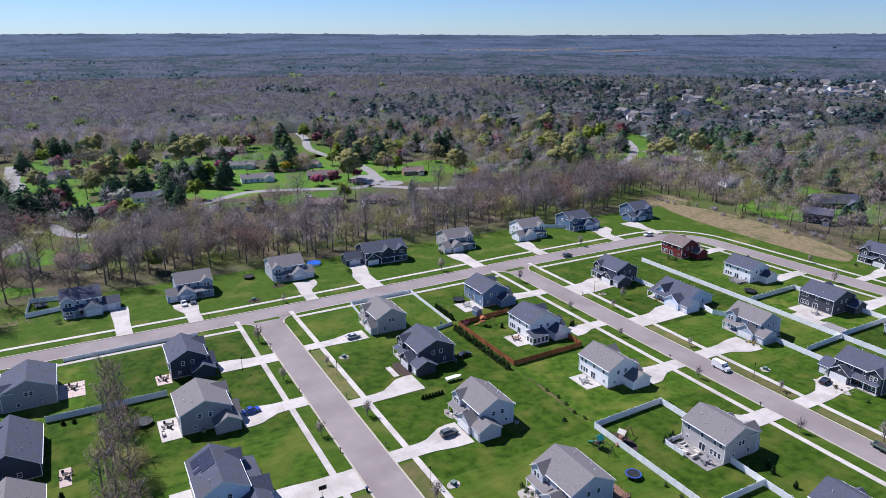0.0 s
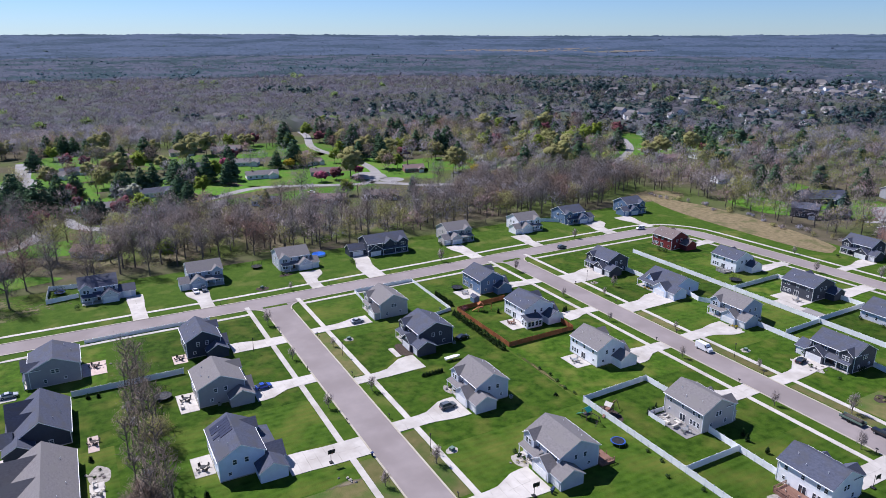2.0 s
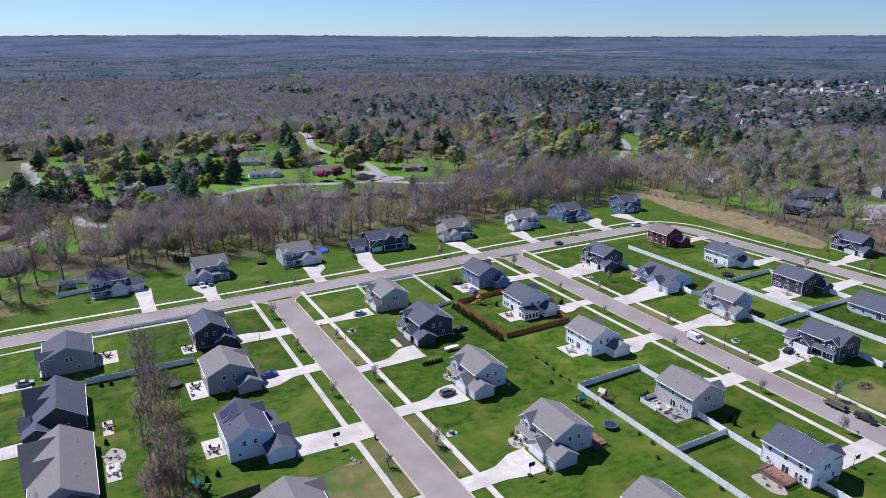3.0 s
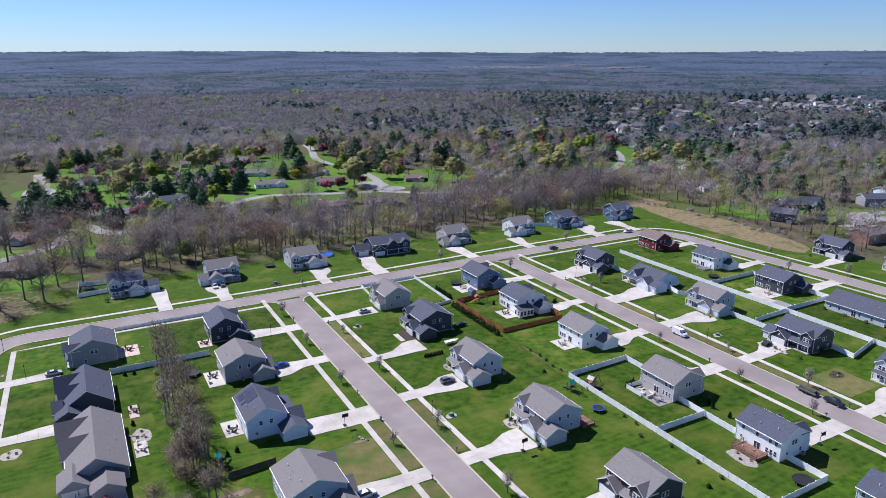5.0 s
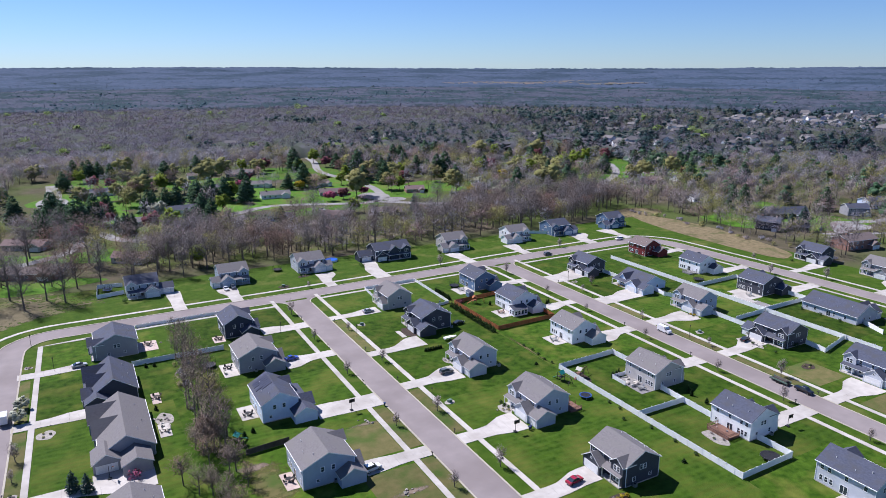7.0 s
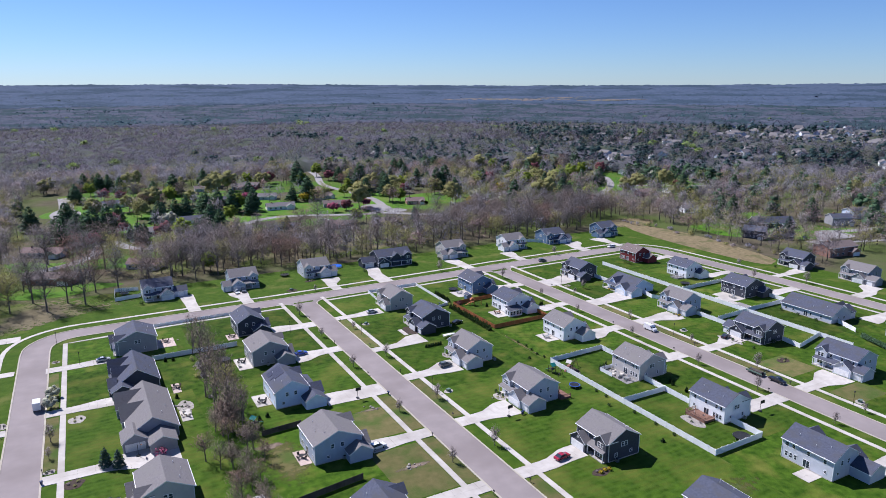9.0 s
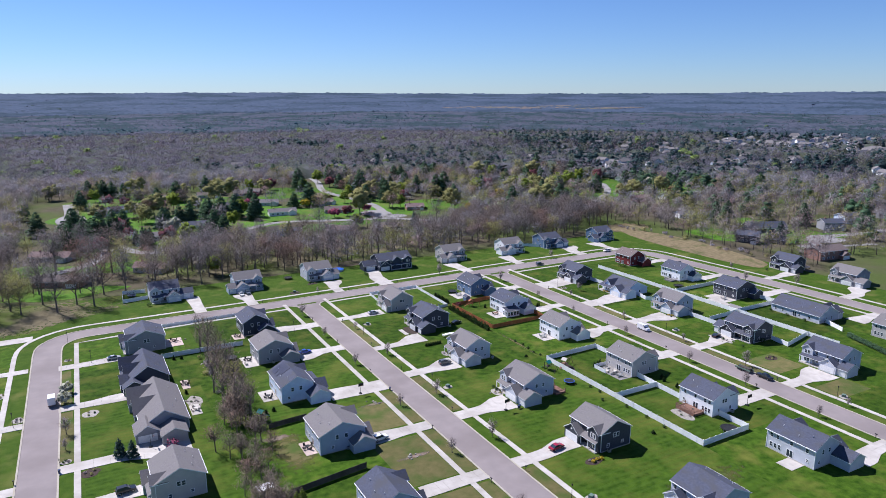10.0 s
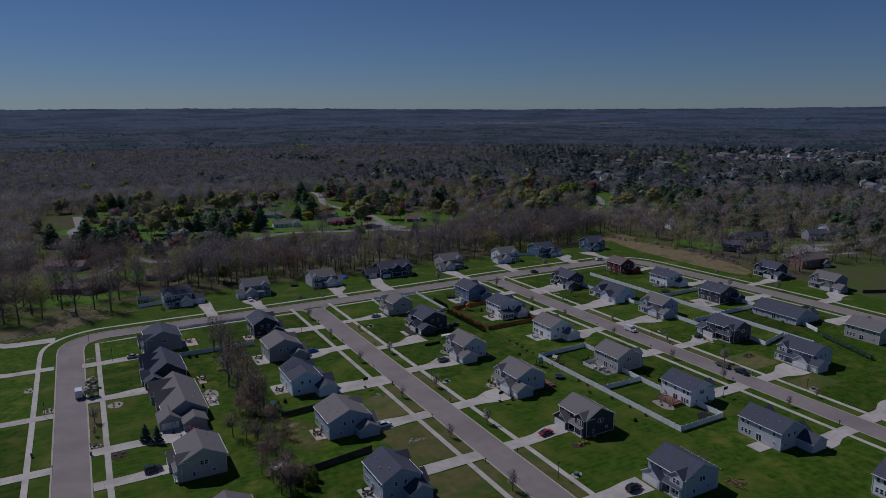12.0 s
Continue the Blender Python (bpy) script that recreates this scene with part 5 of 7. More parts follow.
def species_of(p, seed, stands=True):
    """0 brown, 1 grey, 2 reddish, 3 in bud, 4 conifer, 5 fresh leaf."""
    pick = np.where(patchy(p, 90, seed) + RNG.normal(0, 0.25, len(p)) > 0.5, 0, 1)
    pick[RNG.random(len(p)) < 0.12] = 2
    right = patchy(p, 260, seed + 1) + 0.35 * np.clip((p[:, 0] - 250) / 500, -0.6, 1)
    pick[RNG.random(len(p)) < 0.08 + 0.28 * np.clip(right, 0, 1)] = 3
    if stands:
        pick[RNG.random(len(p)) < np.clip(right * 1.5 - 0.95, 0, 0.34) + 0.003] = 4
    pick[RNG.random(len(p)) < 0.008] = 5
    far, way = np.hypot(p[:, 0] + 20, p[:, 1] + 40), np.degrees(HEAD - np.arctan2(p[:, 1] + 40, p[:, 0] + 20))
    for a, half, d, deep in PLANTATIONS:
        inside = (np.abs(way - a) < half) & (np.abs(far - d - 40 * np.sin(way * 1.3)) < deep)
        pick[inside & (RNG.random(len(p)) < 0.85)] = 4
    return pick


KINDS = (TWIG, TWIG_GREY, TWIG_RED, TWIG_GREEN, NEEDLES, LEAF_LIME)
WOOD_NAMES = ("brown_wood", "grey_wood", "reddish_wood", "budding_wood", "conifer_wood", "leafy_wood")
WOOD_LABELS = ("bare brown winter wood stretching into the distance", "bare grey winter wood stretching into the distance", "wood with reddish buds", "wood breaking into dull green bud", "dark green conifers among the bare woods", "scattered trees in fresh green leaf")


def woods(p, seed, tufts, blades, blade, width, high, trunks, mats=KINDS, grow=1.0):
    """A wood, kind by kind: crowns of fine twigs, denser tufts in conifers and leafy trees, trunks under the near ones."""
    kind = species_of(p, seed, mats is KINDS or mats is MID_HAZE)
    base = np.concatenate([p, land(p[:, 0], p[:, 1])[:, None] - 0.2], 1)
    for k in range(6):
        b = base[kind == k]
        if not len(b):
            continue
        h = RNG.uniform(0.72, 1.18, len(b)) * high
        r = RNG.uniform(0.34, 0.50, len(b)) * h * grow
        n, m = len(b) * blades, len(b) * tufts
        hh, rr = np.repeat(h, tufts), np.repeat(r, tufts)
        if k == 4:
            c2, d2 = cone_points(b, h * 1.02, r * 0.62, tufts, 0.12)
            t = np.clip((c2[:, 2] - np.repeat(b[:, 2], tufts)) / (hh * 1.02), 0, 1)
            heap = clumps(c2, rr * RNG.uniform(0.34, 0.5, m) * (1.25 - 0.8 * t), 0.75, 0.3, True)
            c, d = cone_points(b, h * 1.1, r * 0.75, blades)
            way = unit(d * 0.8 + (0, 0, 0.75))
            d = unit(d + RNG.normal(size=d.shape) * 0.3)
            wide = max(width * 1.3, blade * 0.3)
        else:
            if k == 5:
                c2, u2 = crown_points(b, h * 0.9, r * 0.66, tufts, 0.3, 0.6)
                heap = clumps(c2, rr * RNG.uniform(0.32, 0.5, m), 0.8, 0.2, True)
                heap = heap[0], heap[1], unit(heap[2] + np.repeat(u2, len(heap[0]) // m, 0) * 0.8 + (0, 0, 1.2))
            c, u = crown_points(b, h, r, blades, 0.22, 0.7)
            way = unit(u + (0, 0, 0.3) + RNG.normal(size=u.shape) * 0.1)
            d = unit(u * 0.8 + (0, 0, 0.4) + RNG.normal(size=u.shape) * 0.5)
            wide = blade * 0.5 if k == 5 else width
        v, f = slivers(c, d, RNG.uniform(0.6, 1.4, n) * blade, RNG.uniform(0.6, 1.4, n) * wide)
        if k > 3:
            v, f, way = mixed(heap, (v, f), way)
        tagged(new(WOOD_NAMES[k], soup(WOOD_NAMES[k], v, f, mats[k], False, way)), WOOD_LABELS[k], "woodland", kind="stuff")
        if trunks and k != 4:
            top = b + np.stack([RNG.normal(0, 0.4, len(b)), RNG.normal(0, 0.4, len(b)), h * 0.75], 1)
            up = unit(top - b)
            v1, f1 = slivers((b + top) / 2, up, h * 0.75, 0.6)
            v2, f2 = slivers((b + top) / 2, up, h * 0.75, 0.6)
            tagged(new("wood_trunks", soup("wood_trunks", *joined([(v1, f1), (v2, f2)]), BARK)), "grey trunks of the bare wood", "woodland", kind="stuff")


def canopy(r0, r1, across, deep, high, uneven, swell, mat):
    """The closed lower canopy of the far woods: one uneven sheet with clearings."""
    rows, cols = int((r1 - r0) / deep) + 1, int(radians(76) * r1 / across) + 1
    d = (r0 + np.arange(rows) * deep)[:, None] + RNG.normal(0, deep * 0.2, (rows, cols))
    a = HEAD + (np.arange(cols) / (cols - 1) - 0.5)[None] * radians(76) + RNG.normal(0, 0.25, (rows, cols)) * across / r1
    x, y = -20 + d * np.cos(a), -40 + d * np.sin(a)
    low = np.ones(x.shape)
    for a0, a1, d0, d1, share in OPEN:
        low[(HEAD - a > radians(a0)) & (HEAD - a < radians(a1)) & (d > d0) & (d < d1)] = 0.3
    for px, py in YARDS:
        low = np.minimum(low, np.clip((np.hypot(x - px + 6, y - py + 11) - 14) / 20, 0.01, 1))
    v = np.stack([x, y, land(x, y) + low * (high + RNG.normal(0, uneven, x.shape) + swell * np.reshape(patchy(np.stack([x.ravel(), y.ravel()], 1), 70, 3), x.shape)) * (np.arange(rows)[:, None] > 0)], -1).reshape(-1, 3)
    i = (np.arange(rows - 1)[:, None] * cols + np.arange(cols - 1)[None]).ravel()
    f = np.stack([i, i + cols, i + cols + 1, i + 1], 1)
    mid = v[f].mean(1)[:, :2]
    mark = np.arange(len(mid))
    good = np.zeros(len(mid), bool)
    q = allowed(np.concatenate([mid, mark[:, None]], 1), True)
    good[q[:, 2].astype(int)] = True
    tagged(new("lower_canopy", soup("lower_canopy", v, f[good], mat, True)), "closed canopy of the far woods, distance haze in its colour", "woodland", kind="stuff")


# first row of the wood, tree by tree: the stretch, the depth of the belt and the room that each tree takes
rnd = random.Random(5)
first = [(-40.8, 268.4), (-54.3, 275.7), (-29.2, 280.2), (5.6, 296.4), (14.3, 276.3), (-62.2, 263.5), (-71.0, 258.0), (-83.0, 270.0), (-96.0, 262.0), (-48.5, 259.5), (-66.5, 272.0), (-77.0, 263.5), (-34.0, 262.5), (-20.0, 276.0)]
for x0, x1, y0, y1, room, most in ((-150, -4, 262, 350, 12.5, 46), (-4, 66, 282, 340, 7.4, 54), (66, 192, 283, 326, 9.4, 44), (192, 262, 281, 345, 7.0, 58), (262, 304, 300, 345, 6.6, 30)):
    n = len(first)
    for _ in range(900):
        x, y = rnd.uniform(x0, x1), rnd.uniform(y0, y1)
        if len(first) - n < most and all((x - a) ** 2 + (y - b) ** 2 > room * room for a, b in first) and all(math.hypot(x - a, y - b) > r for a, b, r in CLEAR):
            first.append((x, y))
for x, y in first:
    i = rnd.choice((0, 0, 1, 1, 2, 3, 4, 5, 5))
    plant(f"oak{i}", lambda i=i: oak(i), x, y, rnd.uniform(0.78, 1.05) * (1.2 if x < -15 else 1.0), group="bare trees at the wood's edge")
    CLEAR.append((x, y, 3.5))
# far houses of the next neighbourhoods
bmw, bmr = bmesh.new(), bmesh.new()
gable_walls(bmw, -7, 7, -5, 5, 0, 5.2, 2.8, "x")
prism(bmr, [(-5.5, 4.95), (-5.5, 5.15), (0, 8.3), (5.5, 5.15), (5.5, 4.95), (0, 8.05)], "x", -7.5, 7.5)
FAR_ROOF = mesh("roof", bmr, ROOF_GREY)
FAR_WALL = [mesh("wall", bmw, WALL_WHITE)]
for other in (WALL_TAN, WALL_BLUEGREY):
    FAR_WALL.append(FAR_WALL[0].copy())
    FAR_WALL[-1].materials[0] = other
YARDS = []
rnd = random.Random(9)
for i in range(190):
    a = HEAD - radians(rnd.uniform(22, 34) if i < 95 else rnd.uniform(10, 36) if i < 150 else rnd.uniform(-25, 20))
    d = rnd.uniform(1200, 1740) if i < 95 else rnd.uniform(800, 1300) if i < 150 else rnd.uniform(850, 1900)
    x, y = -20 + d * math.cos(a), -40 + d * math.sin(a)
    h = root("house", x, y, float(land(x, y)), rnd.uniform(0, 180), "pale far-off house half hidden by trees", "house", "houses of the far neighbourhoods")
    shared("wall", FAR_WALL[i % 3], h, Matrix.Diagonal((1, 1, 1, 1)) @ Matrix.Translation((0, 0, 0)))
    shared("roof", FAR_ROOF, h, Matrix.Identity(4))
    YARDS.append((x, y))
    CLEAR += [(x, y, 16.0), (x - 20 * math.cos(a), y - 20 * math.sin(a), 15.0)]

town = random.Random(31)
got = 0
for _ in range(900):
    x, y = town.uniform(-60, 470), town.uniform(352, 605)
    if got >= 125:
        break
    if all(math.hypot(x - a, y - b) > (r if r > 5.5 else 6.0) for a, b, r in CLEAR):
        kind = town.choice(("olive", "olive", "lime", "plum", "pine", "pine", "oak2", "oak3", "oak4", "oak1", "oak2", "oak3"))
        if kind.startswith("oak"):
            plant(kind, lambda: oak(int(kind[3])), x, y, town.uniform(0.8, 1.1))
        else:
            plant(kind, SPECIES[kind], x, y, town.uniform(0.95, 1.45))
        CLEAR.append((x, y, 5.0))
        got += 1
# three rings of canopy, the painted haze growing outwards
canopy(735, 1520, 11.0, 10.0, 8.0, 1.4, 1.0, CANOPY_MID_HAZE)
canopy(1490, 2620, 10.5, 10.0, 10.0, 1.6, 2.0, CANOPY_REMOTE_HAZE)
canopy(2590, 4640, 15.0, 14.0, 11.0, 1.9, 3.5, CANOPY_DISTANT_HAZE)
woods(allowed(scatter(330, 735, 8.7)), 11, 10, 270, 1.6, 0.23, 15.5, True)
# from here out, each ring's trees carry more blue haze in their colour
woods(allowed(scatter(735, 1050, 10.8)), 12, 6, 105, 2.6, 0.36, 15.5, False, MID_HAZE, 1.15)
woods(allowed(scatter(1050, 1500, 12.8)), 15, 6, 60, 3.2, 0.55, 15.5, False, MID_HAZE, 1.2)
woods(allowed(scatter(1500, 2200, 19.0)), 13, 5, 26, 4.0, 1.0, 14.5, False, REMOTE_HAZE, 1.4)
woods(allowed(scatter(2200, 3500, 32.0)), 14, 4, 14, 6.0, 1.5, 15.0, False, DISTANT_HAZE, 1.8)


# ---- lawns, lot by lot ----
LOTS = (((60.5, 103.9), (214, 182, 150.5, 113.5, 78.5, 43, 7, -30)), ((-2.0, 39.9), (213.5, 181.5, 150, 111, 77.5, 42, 6)), ((104.6, 144.5), (217, 186.5, 151.5, 114.5, 78.4, 44.5, 8, -30)),
        ((165.3, 208.4), (218.5, 178, 152, 116.5, 80, 43, 5)), ((209.2, 249), (214, 187, 152.5, 117.7, 83, 50, 10)), ((-42.5, -6.0), (213, 181.4, 151, 114, 78, 44)), ((-100, -62.5), (222, 187, 142, 104, 70)))
for (x0, x1), cuts in LOTS:
    for y1, y0 in zip(cuts, cuts[1:]):
        sheet("lawn", x0, x1, y0 + 0.05, y1 - 0.05, 0.034, MOWN if (round(x0), round(y1)) in ((60, 214), (60, 114), (-42, 151), (105, 217), (60, 43), (-2, 150), (105, 78), (165, 152), (60, 78), (-42, 114), (209, 187)) else LAWN, "mown green lawn of one house lot", "lawn")
for x0, x1, y0, y1 in ((26, 39.8, 64.2, 87.4), (26, 39.8, 94.2, 110.6), (26, 39.8, 44, 58.2), (166, 180, 66, 79.6), (166, 181, 44, 53.5)):
    sheet("lawn", x0, x1, y0, y1, 0.042, DRY_LAWN, "straw-coloured newly seeded lawn", "lawn")
for x0, x1, y0, y1 in ((41.6, 45.3, 64, 88), (41.6, 45.3, 94, 117), (55.2, 58.7, 30, 58), (55.2, 58.7, 95, 123), (55.2, 58.7, 156, 189), (160.3, 163.5, 62, 93), (160.3, 163.5, 100, 126), (160.3, 163.5, 135, 153), (-48, -44.4, 118, 150), (-48, -44.4, 156, 185), (41.6, 45.3, 29, 58)):
    sheet("verge", x0, x1, y0, y1, 0.043, DRY_LAWN, "patchy dry grass verge beside the kerb", "verge")
patch("meadow", 105.0, 132, 0.8, 17, 0.05, DRY_EDGE, "worn yellowish strip of grass behind the gardens", "meadow", 0.3)
patch("meadow", 92, 32, 12, 6, 0.05, DRY_EDGE, "worn yellowish grass behind the gardens", "meadow", 0.3)
patch("rough_grass", 6.5, 95, 6.5, 13, 0.046, DRY_EDGE, "patchy newly sown grass", "lawn", 0.25)
patch("soil", 4.5, 104.5, 4.5, 2.2, 0.05, SOIL_EDGE, "patch of bare pinkish soil", "soil", 0.3)
patch("soil", 33.5, 77.2, 6.0, 1.2, 0.06, SOIL_EDGE, "strip of bare soil with stones between lots", "soil", 0.3)
patch("soil", 36.5, 110.8, 4.6, 1.1, 0.06, SOIL_EDGE, "strip of bare soil with stones between lots", "soil", 0.3)
patch("rough_grass", -3, 140, 4.5, 60, 0.052, LAWN, "rough grass under the grove", "ground", 0.25)

# ---- fences ----
bmd = bmesh.new()
box(bmd, -0.065, 0.065, -0.065, 0.065, 0, 1.9)
prism(bmd, [(-0.09, 1.9), (0.09, 1.9), (0, 1.98)], "y", -0.09, 0.09)
FENCE_POST = mesh("post", bmd, VINYL)


def grooved(n, half, groove, z0, z1, mat):
    """One upright panel a unit long, its faces scored into n boards."""
    front = []
    for i in range(n):
        x0, x1, g = i / n, (i + 1) / n, 0.006
        front += [(x0 + (g if i else 0), -half), (x1 - g if i < n - 1 else x1, -half)] + ([(x1, -half + groove)] if i < n - 1 else [])
    outline = front + [(x, -y) for x, y in reversed(front)]
    bm = bmesh.new()
    low, top = [bm.verts.new((x, y, z0)) for x, y in outline], [bm.verts.new((x, y, z1)) for x, y in outline]
    for i in range(len(outline)):
        j = (i + 1) % len(outline)
        bm.faces.new((low[i], low[j], top[j], top[i]))
    bm.faces.new(top)
    bm.faces.new(low[::-1])
    return mesh("panel", bm, mat)


FENCE_PANEL = grooved(8, 0.024, 0.012, 0.06, 1.8, VINYL)


def board_panel(mat):
    return grooved(12, 0.02, 0.012, 0.05, 1.7, mat)


def board_post(mat):
    bm = bmesh.new()
    box(bm, -0.06, 0.06, -0.0, 0.12, 0, 1.75)
    return mesh("post", bm, mat)


def fence(line, panel, post, label, high=1.0, group=""):
    f = root("fence", *line[0], 0, 0, label, "fence", group)
    inv = f.matrix_world.inverted()
    for a, b in zip(line, line[1:]):
        d = Vector(b) - Vector(a)
        n = max(1, round(d.length / 2.4))
        ang = math.degrees(math.atan2(d.y, d.x))
        step = d.length / n
        for i in range(n):
            p = Vector(a) + d * i / n
            m = inv @ pose(p.x, p.y, 0.02, 0, 0, ang)
            shared("post", post, f, m @ Matrix.Diagonal((1, 1, high, 1)))
            shared("panel", panel, f, m @ Matrix.Translation((0.06, 0, 0)) @ Matrix.Diagonal((step - 0.12, 1, high, 1)))
    shared("post", post, f, inv @ pose(*line[-1], 0.02, 0, 0, ang) @ Matrix.Diagonal((1, 1, high, 1)))
    return f


WHITE_F = "tall white vinyl panel fence round a back garden"
for line in ([(122.0, 87.4), (121.7, 78.4), (121.4, 67.4)], [(104.3, 78.4), (121.5, 78.4)], [(127.4, 100.5), (127.5, 114.6), (104.3, 113.7), (104.3, 44.3), (122.9, 44.7), (122.8, 54.6)],
             [(208.6, 206), (208.8, 117.5), (208.8, 72)], [(188.5, 189.2), (188.6, 176)], [(190, 158), (188.4, 150.5), (193.6, 141.6)], [(188.2, 128.4), (188.0, 103.2)], [(190.3, 116), (208.6, 116.8)],
             [(209.2, 117.5), (235.9, 117.9), (235.9, 129.6)], [(209.2, 152.3), (235.8, 153.0), (235.8, 143)], [(192.6, 88.8), (191.4, 80.8), (208.6, 84.8)], [(229.4, 90.6), (225.2, 81)], [(-11.9, 262.6), (-22.5, 260.7), (-21.6, 275.8), (-11.8, 274.1)],
             [(-15.8, 181.4), (13.0, 181.3)], [(216.0, 259.6), (206, 268), (196, 272)]):
    fence(line, FENCE_PANEL, FENCE_POST, WHITE_F, group="white fences")
for line in ([(79.5, 206.5), (80.5, 219.0), (104.8, 219.6), (104.0, 186.0), (91.8, 183.4)], [(-11.5, 217.3), (15, 217.8), (27, 217.6)]):
    fence(line, FENCE_PANEL, FENCE_POST, "low white vinyl fence along the sidewalk", 0.7, group="white fences")
CEDAR_PANEL, CEDAR_POST, DARK_PANEL, DARK_POST = board_panel(CEDAR), board_post(CEDAR), board_panel(DARK_WOOD), board_post(DARK_WOOD)
fence([(126.6, 186.0), (105.6, 184.2), (105.6, 151.2), (131.5, 152.0), (132.0, 160.2)], CEDAR_PANEL, CEDAR_POST, "orange cedar board fence round a back garden")
fence([(4.3, 110.4), (15.5, 111.4)], DARK_PANEL, DARK_POST, "weathered dark board fence between gardens", group="dark fences")
fence([(0.5, 75.0), (20.6, 77.9)], DARK_PANEL, DARK_POST, "weathered dark board fence between gardens", group="dark fences")
fence([(304, 108), (330, 96)], DARK_PANEL, DARK_POST, "weathered dark board fence between gardens", group="dark fences")

# ---- extra parts of single houses ----
HOUSES = [o for o in scene.objects if o.name.startswith("house") and o.parent is None and not o.children == () and o.get("group") == "houses of the new estate"]


def house_near(x, y):
    return min(HOUSES, key=lambda o: (o.location.x - x) ** 2 + (o.location.y - y) ** 2)


def cross_gable(h, cx, width, f0, out, ze, rise, back, wall, roof, win=True):
    bm = bmesh.new()
    gable_walls(bm, cx - width / 2, cx + width / 2, f0 - out, f0 + 0.1, 0, ze, rise, "y")
    part("cross_wing", bm, wall, h)
    gable_roof(h, cx - width / 2, cx + width / 2, f0 - out, back, ze, rise, "y", roof, 0.35, b_over=0, label="cross gable roof")
    if win:
        add_window(h, cx - 0.8, f0 - out, 1.6, 0, 1.1, 1.5)
        add_window(h, cx + 0.8, f0 - out, 1.6, 0, 1.1, 1.5)


h = house_near(-22.2, 166)
cross_gable(h, -5.6, 6.4, -6.0, 1.6, 3.3, 3.3, 0.0, WALL_NAVY, ROOF_SLATE)
cross_gable(h, 1.2, 6.0, -6.0, 0.8, 3.3, 3.1, 0.0, WALL_NAVY, ROOF_SLATE)
h = house_near(-21.6, 135)
cross_gable(h, -8.6, 7.0, -6.2, 1.8, 3.2, 3.4, 0.0, WALL_MIDGREY, ROOF_GREY)
cross_gable(h, 0.2, 7.0, -6.2, 1.0, 3.2, 3.3, 0.0, WALL_MIDGREY, ROOF_GREY)
for name, box4, ze_, up in (("garage_wing", (9.0, 16.2, -8.0, -1.8), 2.8, 2.0), ("garage_bay", (12.9, 20.0, -1.7, 4.9), 2.7, 1.7)):
    bm = bmesh.new()
    gable_walls(bm, *box4, 0, ze_, up, "x")
    part(name, bm, WALL_MIDGREY, h)
    gable_roof(h, *box4, ze_, up, "x", ROOF_GREY, 0.34, 0.0)
shared("garage_door", GARAGE_DOORS[4.9], h, pose(16.21, -5.0, 0.12, 0, 0, 90), "white panelled garage door")
h = house_near(190.5, 166.5)
cross_gable(h, -3.2, 5.0, -6.5, 1.2, 3.0, 2.6, 0.0, WALL_SKY, ROOF_SLATE)
h = house_near(232, 102)
cross_gable(h, -6.0, 6.0, -6.5, 1.6, 3.2, 2.6, 0.0, WALL_GREY, ROOF_SLATE)
h = house_near(111.5, 262.8)
cross_gable(h, 0.6, 4.6, -5.5, 0.9, 5.3, 1.8, -2.0, WALL_NAVY, ROOF_SLATE, False)
bm = bmesh.new()
gable_walls(bm, -16.9, -9.6, -2.8, 3.6, 0, 2.8, 2.2, "x")
part("garage_wing", bm, WALL_NAVY, h)
gable_roof(h, -16.9, -9.6, -2.8, 3.6, 2.8, 2.2, "x", ROOF_SLATE, 0.35, 0.35, 0.0)
shared("garage_door", GARAGE_DOORS[4.9], h, pose(-13.2, -2.805, 0.1))
# solar panels on the garden slope
h = house_near(17, 131.5)
slope = math.atan2(2.75, 5.0)
for i in range(6):
    for j in range(3):
        if i == 3 and j == 2 or i > 3 and j > 0 and i + j > 6:
            continue
        bm = bmesh.new()
        box(bm, -0.5, 0.5, -0.82, 0.82, 0, 0.05)
        box(bm, -0.52, 0.52, -0.84, 0.84, -0.04, 0.02, 1)
        ob = part("solar_panel", bm, (SOLAR, BLACK), h, "dark blue solar panel")
        y = 0.95 + j * 1.42
        ob.matrix_basis = pose(5.6 - i * 1.07, y, 5.4 + 2.75 * (1 - y / 5.0) + 0.27, -math.degrees(slope), 0, 0)
# sunroom of the white house inside the cedar fence
h = house_near(125.6, 169.3)
bm = bmesh.new()
prism(bm, [(1.0, 0), (7.2, 0), (7.2, 2.5), (1.0, 2.9)], "y", -9.6, -6.0)
for v in bm.verts:
    v.co.x, v.co.y = v.co.y, v.co.x
part("sunroom", bm, WALL_WHITE, h, "white sunroom with large windows")
bm = bmesh.new()
prism(bm, [(-9.95, 2.6), (-9.95, 2.75), (-5.9, 3.75), (-5.9, 3.6)], "y", 0.7, 7.5, (1, 0, 1, 1, 1))
part("sunroom_roof", bm, (ROOF_SLATE, TRIM), h)
for q in (1.9, 3.3, 4.9, 6.3):
    add_window(h, -9.6, q, 1.45, -90, 1.2, 1.7)
for q in (-8.7, -7.0):
    add_window(h, q, 7.2, 1.45, 180, 1.2, 1.7)


